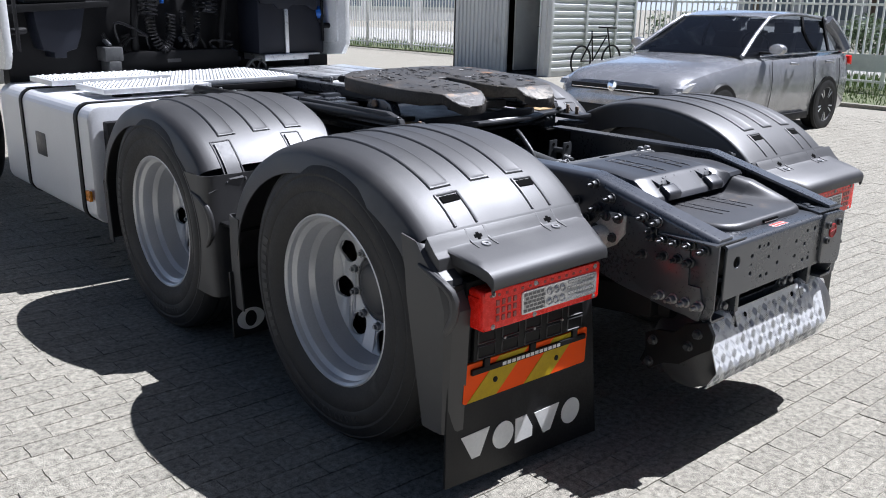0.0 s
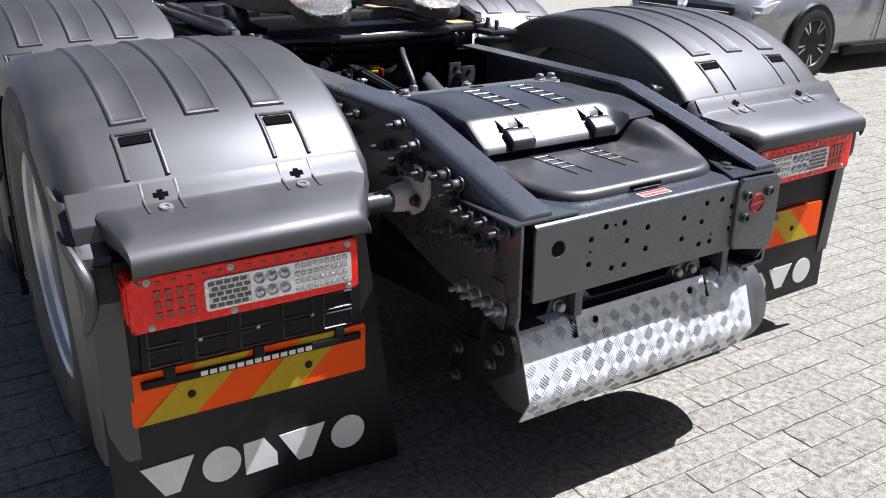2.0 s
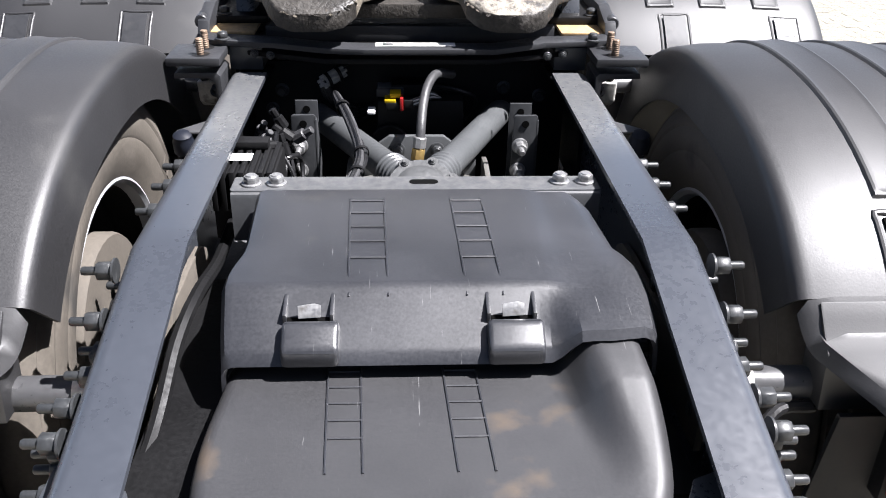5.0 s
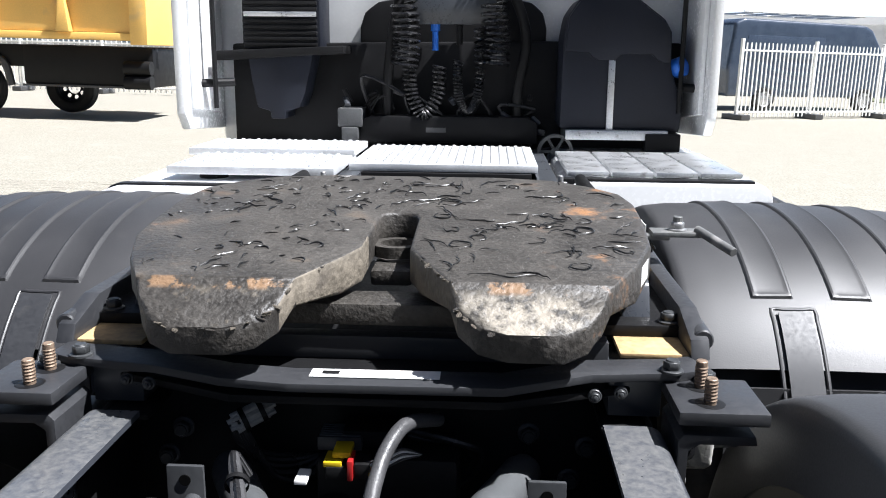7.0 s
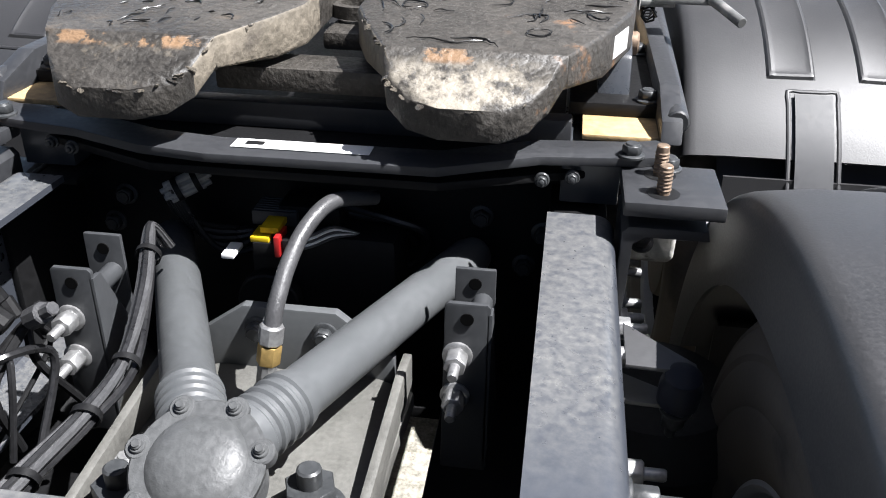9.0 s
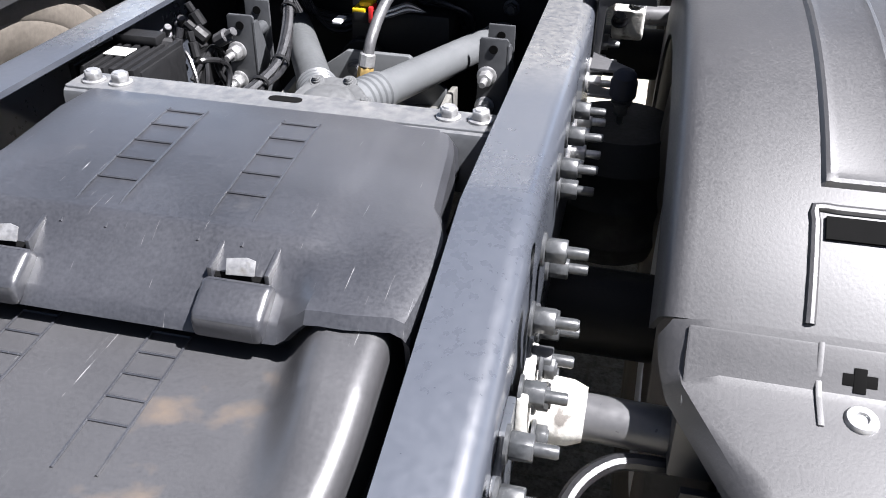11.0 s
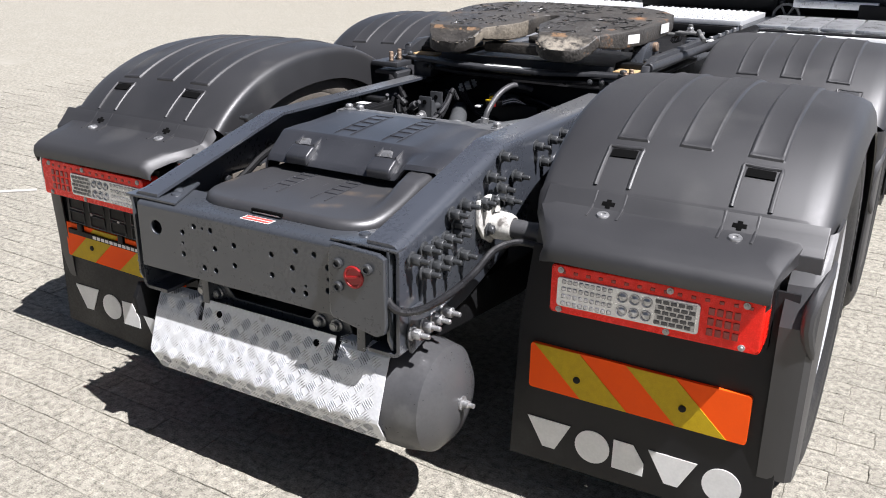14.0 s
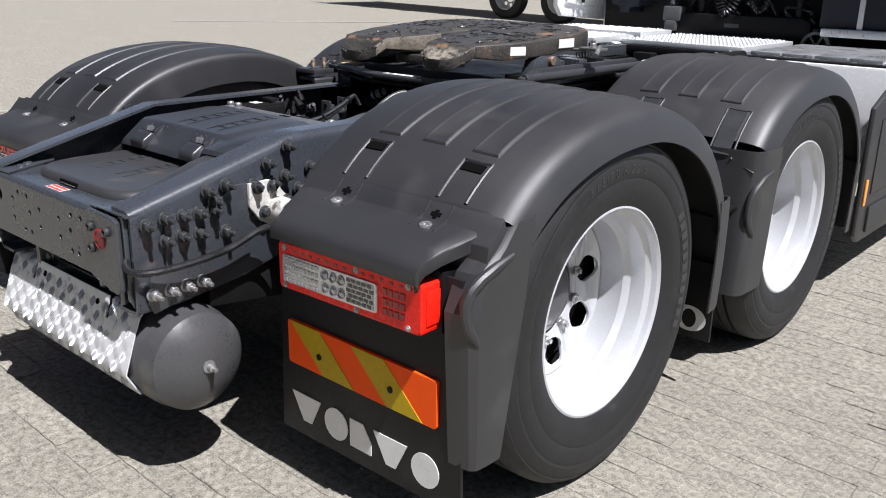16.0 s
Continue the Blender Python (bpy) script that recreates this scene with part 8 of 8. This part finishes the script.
# bicycle leaning at the shed
bike = thing("bicycle", "old dark bicycle leaning on the shed", "bicycle", at=Matrix.Translation((12.2, 10.75, 0)))
for x in (0, 1.05):
    bm = bmesh.new()
    lathe(bm, [(0.31, -0.015), (0.34, -0.015), (0.34, 0.015), (0.31, 0.015)], pose(x, 0, 0.34, 90, 0, 0), 28, True)
    part("wheel", bm, M_BLACK, bike)
bm = bmesh.new()
for a, b in (((0, 0, .34), (.35, 0, .85)), ((.35, 0, .85), (.85, 0, .88)), ((.4, 0, .34), (.85, 0, .88)), ((0, 0, .34), (.4, 0, .34)), ((.4, 0, .34), (.32, 0, .98)), ((1.05, 0, .34), (.85, 0, 1.05)), ((.85, -.25, 1.05), (.85, .25, 1.05))):
    rod(bm, a, b, 0.016, 8)
part("frame", bm, M_BLACK, bike)

# ---- fences ----
M_FENCE = mat("pale_fence_steel", (0.86, 0.86, 0.83), 0.5, var=0.08, scale=4, fine=60, bump=0.1)


def bar_fence(a, b, height, step, name, label, feet=False):
    a, b = Vector(a), Vector(b)
    d = b - a
    L = d.length
    m = Matrix.Translation(a) @ Matrix.Rotation(math.atan2(d.y, d.x), 4, "Z")
    f = thing(name, label, "fence", at=m)
    for z in (0.16, height - 0.22):
        bm = bmesh.new()
        box(bm, 0, L, -0.02, 0.02, z, z + 0.045, 0.004)
        part("rail", bm, M_FENCE, f)
    bm = bmesh.new()
    prism(bm, [(-0.017, 0.06), (0.017, 0.06), (0.017, height - 0.03), (0, height), (-0.017, height - 0.03)], "y", -0.012, 0.012, 0.002, seg=1)
    me = to_mesh("pale", bm, M_FENCE)
    bm = bmesh.new()
    box(bm, -0.035, 0.035, -0.035, 0.035, 0, height + 0.08, 0.004)
    post = to_mesh("post", bm, M_FENCE)
    bm = bmesh.new()
    box(bm, -0.14, 0.14, -0.35, 0.35, 0, 0.13, 0.02)
    foot = to_mesh("foot", bm, M_HOSE)
    for i in range(int(L / step)):
        again("pale", me, f, Matrix.Translation((i * step, 0, 0)))
    for i in range(int(L / 2.5) + 1):
        again("post", post, f, Matrix.Translation((i * 2.5, 0.01, 0)))
        if feet:
            again("foot", foot, f, Matrix.Translation((i * 2.5, 0.01, 0)))
    return f


bar_fence((14.9, -2.0, 0), (15.6, 27.0, 0), 1.85, 0.145, "steel_fence", "pale steel bar fence along the yard edge")
bar_fence((6.25, 21.9, 0), (15.6, 26.95, 0), 1.88, 0.14, "mobile_fence", "pale mobile bar fence on concrete feet", True)
bar_fence((-16, 25.0, 0), (-4.5, 24.2, 0), 1.6, 0.16, "mobile_fence", "pale bar fence behind the yellow lorry", True)
# guard rail
gr = thing("guard_rail", "grey steel guard rail before the fence", "guard rail")
bm = bmesh.new()
prof = [(14.30, 0.42), (14.36, 0.46), (14.36, 0.52), (14.30, 0.56), (14.30, 0.60), (14.36, 0.64), (14.36, 0.70), (14.30, 0.74), (14.285, 0.74), (14.285, 0.42)]
t = bmesh.new()
prism(bm, prof, "y", -2.0, 10.6)
part("beam", bm, M_SHED, gr)
for y in (-1, 1.4, 3.8, 6.2, 8.6):
    bm = bmesh.new()
    box(bm, 14.36, 14.44, y, y + 0.08, 0, 0.70, 0.004)
    part("post", bm, M_SHED, gr)
# kerb, verge and road outside the fence
M_GRASS = mat("grass_blades", (0.095, 0.150, 0.035), 0.8, var=0.45, scale=6, fine=60, bump=0.3)
M_SOIL = mat("grass_soil", (0.10, 0.115, 0.05), 0.95, var=0.4, scale=3, fine=30, bump=0.4)
bm = bmesh.new()
box(bm, 11.6, 11.75, -3, 10.6, -0.02, 0.06, 0.01)
tagged(part("kerb", bm, M_PAVER), "concrete kerb at the verge", "kerb", kind="structure")
bm = bmesh.new()
box(bm, 11.75, 18.5, -3, 10.6, -0.02, 0.03, 0.0)
box(bm, 15.2, 18.5, 10.6, 40, -0.02, 0.03, 0.0)
tagged(part("verge", bm, M_SOIL), "grass verge along the fence", "verge", kind="structure")
rb = random.Random(3)
verts, faces = [], []
for i in range(26000):
    if i % 2:
        x, y = rb.uniform(12.0, 18.4), rb.uniform(-2.8, 10.4)
    else:
        x, y = rb.uniform(15.3, 18.4), rb.uniform(-2.8, 34)
    h = rb.uniform(0.06, 0.24) * (1.0 if x > 14.5 else 0.7)
    a = rb.uniform(0, 2 * math.pi)
    w = 0.010
    dx, dy = rb.uniform(-0.06, 0.06), rb.uniform(-0.06, 0.06)
    b = len(verts)
    verts += [(x - w * math.cos(a), y - w * math.sin(a), 0.02), (x + w * math.cos(a), y + w * math.sin(a), 0.02), (x + dx, y + dy, h)]
    faces.append((b, b + 1, b + 2))
me = bpy.data.meshes.new("grass")
me.from_pydata(verts, [], faces)
me.materials.append(M_GRASS)
tagged(new("grass", me), "short green grass on the verge", "grass", kind="stuff")
M_ROAD = mat("pale_road", (0.36, 0.35, 0.33), 0.9, var=0.1, scale=0.5, fine=20, bump=0.2)
bm = bmesh.new()
box(bm, 18.5, 30, -30, 80, -0.02, 0.01)
tagged(part("road", bm, M_ROAD), "pale road outside the fence", "road", kind="structure")
# bushes and trees outside
M_LEAF = mat("tree_leaf", (0.060, 0.100, 0.030), 0.65, var=0.5, scale=2.5, fine=20, bump=0.0)
M_BARK = mat("bark", (0.11, 0.085, 0.06), 0.9, var=0.3, scale=6, fine=40, bump=0.6, distance=0.01)


def leaf_cloud(clumps, per, size, seed):
    r = random.Random(seed)
    verts, faces = [], []
    for cx, cy, cz, rad in clumps:
        for i in range(per):
            d = Vector((r.gauss(0, 1), r.gauss(0, 1), r.gauss(0, 0.8))).normalized() * rad * (r.random() ** 0.4)
            p = Vector((cx, cy, cz)) + d
            u = Vector((r.uniform(-1, 1), r.uniform(-1, 1), r.uniform(-1, 1))).normalized()
            v = u.orthogonal().normalized()
            s = size * r.uniform(0.6, 1.3)
            b = len(verts)
            verts += [tuple(p - u * s), tuple(p + v * s * 0.5), tuple(p + u * s), tuple(p - v * s * 0.5)]
            faces.append((b, b + 1, b + 2, b + 3))
    me = bpy.data.meshes.new("crown")
    me.from_pydata(verts, [], faces)
    me.materials.append(M_LEAF)
    return me


def tree(x, y, h, spread, seed):
    r = random.Random(seed)
    tr = thing("tree", "leafy green tree outside the yard", "tree", "trees", at=Matrix.Translation((x, y, 0)))
    bm = bmesh.new()
    tube(bm, [(0, 0, -0.1), (0.1, 0, h * 0.25), (0, 0.15, h * 0.5), (0.1, 0.1, h * 0.8)], lambda u: 0.22 * (1 - 0.8 * u), 9, 5)
    for k in range(7):
        a = r.uniform(0, 6.28)
        z = h * r.uniform(0.3, 0.6)
        tube(bm, [(0, 0, z), (spread * 0.35 * math.cos(a), spread * 0.35 * math.sin(a), z + h * 0.12), (spread * 0.75 * math.cos(a), spread * 0.75 * math.sin(a), z + h * 0.2)], lambda u: 0.09 * (1 - 0.8 * u), 6, 4)
    part("trunk", bm, M_BARK, tr)
    cl = []
    for k in range(26):
        a, q = r.uniform(0, 6.28), r.random() ** 0.6
        cl.append((spread * q * math.cos(a), spread * q * math.sin(a), h * r.uniform(0.35, 0.95), spread * r.uniform(0.25, 0.42)))
    again("crown", leaf_cloud(cl, 260, 0.16, seed), tr, Matrix.Identity(4))
    return tr


for k, (x, y, h, sp) in enumerate(((42, 12, 10, 4.0), (46, 19, 11, 4.5), (41, 4, 9, 3.8), (38, -4, 10, 4.2), (48, 27, 10, 4.5))):
    tree(x, y, h, sp, 40 + k)
for k, (x, y) in enumerate(((31.5, 9.0), (31, 12), (31.5, 6), (32, 15.5), (31.0, 2.5), (30.8, 20))):
    r = random.Random(70 + k)
    b = thing("bush", "green leafy bush at the roadside", "bush", "bushes", at=Matrix.Translation((x, y, 0)))
    again("foliage", leaf_cloud([(r.uniform(-.9, .9), r.uniform(-1.3, 1.3), r.uniform(0.4, 1.2), r.uniform(0.5, 0.8)) for _ in range(9)], 240, 0.10, 80 + k), b, Matrix.Identity(4))

# ---- yellow tipper lorry ----
M_YBODY = mat("yellow_body_paint", (0.80, 0.50, 0.13), 0.45, var=0.08, scale=2, fine=40, bump=0.1, stain=(0.60, 0.40, 0.16), stain_amount=0.3, stain_scale=1.5)
lorry = thing("tipper_lorry", "yellow tipper lorry with dark chassis parked across the yard", "truck")
bm = bmesh.new()
box(bm, -17.0, -6.35, 15.55, 18.0, 1.47, 1.60, 0.02)
tb_ = part("tipper_body", bm, M_YBODY, lorry, "yellow tipper body")
for y in (15.60, 17.90):
    bm = bmesh.new()
    box(bm, -17.0, -6.35, y, y + 0.06, 1.60, 2.32, 0.02)
    part("side_board", bm, M_YBODY, tb_)
bm = bmesh.new()
box(bm, -17.0, -6.3, 15.50, 15.62, 2.26, 2.38, 0.02)
part("top_rail", bm, M_YBODY, tb_)
for k in range(7):
    bm = bmesh.new()
    x = -16.4 + k * 1.45
    prism(bm, [(x, 1.60), (x + 0.26, 1.60), (x + 0.18, 2.27), (x + 0.08, 2.27)], "y", 15.44, 15.60, 0.02)
    part("side_post", bm, M_YBODY, tb_)
bm = bmesh.new()
prism(bm, [(-6.36, 1.40), (-6.04, 1.40), (-6.04, 2.45), (-6.16, 2.72), (-6.40, 2.72), (-6.36, 2.40)], "y", 15.50, 18.0, 0.02)
part("end_wall", bm, M_YBODY, tb_)
bm = bmesh.new()
box(bm, -17, -6.1, 16.0, 16.15, 0.95, 1.35, 0.01)
box(bm, -17, -6.1, 17.3, 17.45, 0.95, 1.35, 0.01)
box(bm, -8.6, -6.1, 15.9, 17.5, 0.62, 1.36, 0.08)
part("chassis", bm, M_BLACK, lorry)
# black copies of the silver rim: shadow under the body put into colour
RIM_SHADED, DISC_SHADED = RIM.copy(), DISC.copy()
RIM_SHADED.materials[0] = DISC_SHADED.materials[0] = M_BLACK
for x in (-11.15, -9.58):
    wm = Matrix.Translation((x, 16.05, 0.525)) @ Matrix(((1, 0, 0, 0), (0, 0, -1, 0), (0, 1, 0, 0), (0, 0, 0, 1)))
    w = again("wheel", TYRE, lorry, wm @ Matrix.Diagonal((1.05, 1.05, 1.0, 1)), "black lorry wheel with silver rim")
    again("rim", RIM, w, Matrix.Identity(4))
    again("wheel_disc", DISC, w, Matrix.Identity(4))
    bm = bmesh.new()
    tube(bm, [(x - 0.72, 15.95, 0.72), (x - 0.60, 15.95, 1.02), (x - 0.2, 15.95, 1.20), (x + 0.2, 15.95, 1.20), (x + 0.60, 15.95, 1.02), (x + 0.72, 15.95, 0.60)], 0.07, 6, 5)
    part("wheel_fender", bm, M_DARKGREY, lorry)
w = again("wheel", TYRE, lorry, Matrix.Translation((-8.30, 17.2, 0.525)) @ Matrix(((1, 0, 0, 0), (0, 0, -1, 0), (0, 1, 0, 0), (0, 0, 0, 1))), "lorry wheel behind the chassis, rim blackened for shade")
again("rim", RIM_SHADED, w, Matrix.Identity(4))
again("wheel_disc", DISC_SHADED, w, Matrix.Identity(4))
for z in (0.72, 0.98):
    bm = bmesh.new()
    rod(bm, (-6.6, 15.8, z), (-6.1, 15.8, z), 0.13, 18)
    part("air_tank", bm, M_BLACK, lorry)
bm = bmesh.new()
box(bm, -8.6, -6.6, 15.86, 15.90, 0.60, 0.64, 0.005)
part("side_bar", bm, M_HOSE, lorry)

# ---- van behind the fence ----
M_VAN = mat("dark_blue_paint", (0.045, 0.062, 0.095), 0.3, var=0.06, scale=2, fine=60, bump=0.02, coat=0.6)
van = thing("panel_van", "dark blue panel van with roof rack behind the fence", "van", at=Matrix.Translation((7.2, 25.6, 0)) @ Matrix.Rotation(radians(20), 4, "Z"))
bm = bmesh.new()
prism(bm, [(-0.3, 0.42), (5.6, 0.42), (5.65, 1.2), (5.3, 1.45), (4.6, 2.42), (4.3, 2.55), (0.1, 2.62), (-0.2, 2.50), (-0.35, 1.2)], "y", 0, 1.95, 0.10, seg=3)
vb = part("body", bm, M_VAN, van)
bm = bmesh.new()
prism(bm, [(0.15, 1.45), (2.9, 1.45), (2.9, 2.15), (0.25, 2.15)], "y", -0.012, 0.02, 0.01)
part("side_panel", bm, M_VAN, vb)
for x in (0.95, 4.5):
    bm = bmesh.new()
    lathe(bm, [(0.20, -0.1), (0.34, -0.1), (0.35, 0), (0.34, 0.1), (0.22, 0.11)], Matrix.Translation((x, 0.05, 0.35)) @ Matrix(((1, 0, 0, 0), (0, 0, -1, 0), (0, 1, 0, 0), (0, 0, 0, 1))), 32)
    w = part("wheel", bm, M_RUBBER, van)
    bm = bmesh.new()
    lathe(bm, [(0, 0.09), (0.06, 0.09), (0.20, 0.06), (0.225, 0.11), (0.21, 0.11)], Matrix.Translation((x, 0.05, 0.35)) @ Matrix(((1, 0, 0, 0), (0, 0, -1, 0), (0, 1, 0, 0), (0, 0, 0, 1))), 20)
    part("rim", bm, M_ALU, w)
rack = None
for k in range(5):
    bm = bmesh.new()
    rod(bm, (0.4 + k * 0.9, 0.1, 2.78), (0.4 + k * 0.9, 1.85, 2.78), 0.03, 8)
    part("rack_bar", bm, M_ALU, van)
for y in (0.12, 1.83):
    bm = bmesh.new()
    rod(bm, (0.1, y, 2.80), (4.3, y, 2.80), 0.03, 8)
    part("rack_rail", bm, M_ALU, van)

# ---- far buildings ----
M_CLAD = mat("pale_cladding", (0.62, 0.63, 0.64), 0.6, var=0.06, scale=0.4, fine=10, bump=0.05)
M_FARGLASS = mat("office_glass", (0.16, 0.20, 0.24), 0.12, var=0.1, scale=0.5, fine=4, bump=0.0)


def building(x, y, w, d, h, floors, bays, name, label, turn=0.0):
    b = thing(name, label, "building", at=Matrix.Translation((x, y, 0)) @ Matrix.Rotation(radians(turn), 4, "Z"))
    bm = bmesh.new()
    box(bm, 0, w, 0, d, 0, h)
    part("wall", bm, M_CLAD, b)
    bm = bmesh.new()
    box(bm, -0.3, w + 0.3, -0.3, d + 0.3, h, h + 0.5)
    part("roof", bm, M_CLAD, b)
    fh = h / floors
    bm = bmesh.new()
    box(bm, 0, w / bays * 0.78, -0.06, 0.0, 0, fh * 0.5, 0.0)
    me = to_mesh("window", bm, M_FARGLASS)
    for f in range(floors):
        for k in range(bays):
            again("window", me, b, Matrix.Translation((w / bays * (k + 0.11), 0, fh * (f + 0.3))))
    return b


building(-64.7, 130, 7.6, 12, 34, 17, 1, "office_tower", "tall pale office building in the distance")
building(58, 34, 60, 14, 7, 2, 14, "warehouse", "long low pale warehouse beyond the road", -82)
building(-46, 62, 38, 12, 5, 1, 8, "warehouse", "low pale warehouse behind the yard")
building(14, 60, 46, 12, 4, 1, 8, "warehouse", "low pale warehouse behind the van")


# ---- bright hazy sky far behind the yard ----
M_HAZE = bpy.data.materials.new("bright_hazy_sky")
M_HAZE.use_nodes = True
hn, hl = M_HAZE.node_tree.nodes, M_HAZE.node_tree.links
em, tc, sp, rp_ = hn.new("ShaderNodeEmission"), hn.new("ShaderNodeTexCoord"), hn.new("ShaderNodeSeparateXYZ"), hn.new("ShaderNodeValToRGB")
hl.new(tc.outputs["Generated"], sp.inputs[0])
hl.new(sp.outputs["Z"], rp_.inputs["Fac"])
rp_.color_ramp.elements[0].color, rp_.color_ramp.elements[1].color = (0.47, 0.50, 0.52, 1), (0.24, 0.34, 0.47, 1)
hl.new(rp_.outputs["Color"], em.inputs["Color"])
hl.new(em.outputs[0], hn["Material Output"].inputs["Surface"])
bm = bmesh.new()
sheet(bm, [[(1900 * math.sin(radians(-75 + 7.5 * k)), 1900 * math.cos(radians(-75 + 7.5 * k)), z) for k in range(21)] for z in (-5, 120, 300, 620)])
tagged(part("backdrop", bm, M_HAZE), "pale hazy summer sky over the horizon", "sky", kind="structure")

# ---- block paving ----
PAVER = [(-0.0970, -0.0445), (-0.064, -0.0490), (-0.030, -0.0430), (0.020, -0.0495), (0.060, -0.0430), (0.0955, -0.0470), (0.1000, -0.0180), (0.0925, 0.0080), (0.0980, 0.0455),
         (0.064, 0.0492), (0.020, 0.0432), (-0.030, 0.0495), (-0.060, 0.0430), (-0.0950, 0.0475), (-0.1000, 0.0080), (-0.0930, -0.0180)]
# worn block edges: half of the full wave
PAVER = [(math.copysign(0.0985 + (abs(x) - 0.0965) * 0.5, x) if abs(x) > 0.09 else x, math.copysign(0.0482 + (abs(y) - 0.0465) * 0.45, y) if abs(y) > 0.04 else y) for x, y in PAVER]


def paver_geometry():
    n = len(PAVER)
    v = [(x * 0.998, y * 0.998, -0.010) for x, y in PAVER] + [(x * 1.003, y * 1.004, -0.0016) for x, y in PAVER] + [(x * 0.990, y * 0.980, 0.0) for x, y in PAVER]
    f = []
    for k in range(n):
        q = (k + 1) % n
        f.append((k, q, n + q, n + k))
        f.append((n + k, n + q, 2 * n + q, 2 * n + k))
    f.append(tuple(range(2 * n, 3 * n)))
    return v, f


PV, PF = paver_geometry()
meshes = []
for k in range(2):
    me = bpy.data.meshes.new("paver")
    me.from_pydata([((-x if k else x), (-y if k else y), z) for x, y, z in PV], [], PF)
    me.materials.append(M_PAVER)
    meshes.append(me)
rp = random.Random(11)
near, far_v, far_f = 0, [], []
for j in range(-26, 90):
    y = -0.26 + 0.1 * j
    for i in range(-32, 48):
        x = 1.014 + 0.2 * i + (0.1 if j % 2 else 0.0)
        if abs(x) < 0.95 and 0.6 < y < 4.8:
            continue
        dz, tilt, tilt2 = rp.gauss(0, 0.0007), rp.gauss(0, 0.009), rp.gauss(0, 0.006)
        k = rp.randint(0, 1)
        if near < 300 and ((1.3 < x < 2.4 and 0.1 < y < 1.5) or (0.9 < x < 2.2 and -0.9 < y < 0.1) or (-2.0 < x < -0.9 and -0.9 < y < 0.0)):
            near += 1
            again("paver", meshes[k], ground, Matrix.Translation((x, y, dz)) @ Matrix.Rotation(tilt, 4, "X"))
            continue
        b = len(far_v)
        s = -1 if k else 1
        far_v += [(x + s * vx, y + s * vy, vz + dz + vy * s * tilt + vx * s * tilt2) for vx, vy, vz in PV]
        far_f += [tuple(q + b for q in f) for f in PF]
me = bpy.data.meshes.new("paving")
me.from_pydata(far_v, [], far_f)
me.materials.append(M_PAVER)
ob = new("paving", me)
ob.parent = ground
tagged(ob, "grey interlocking concrete pavers", kind="stuff")
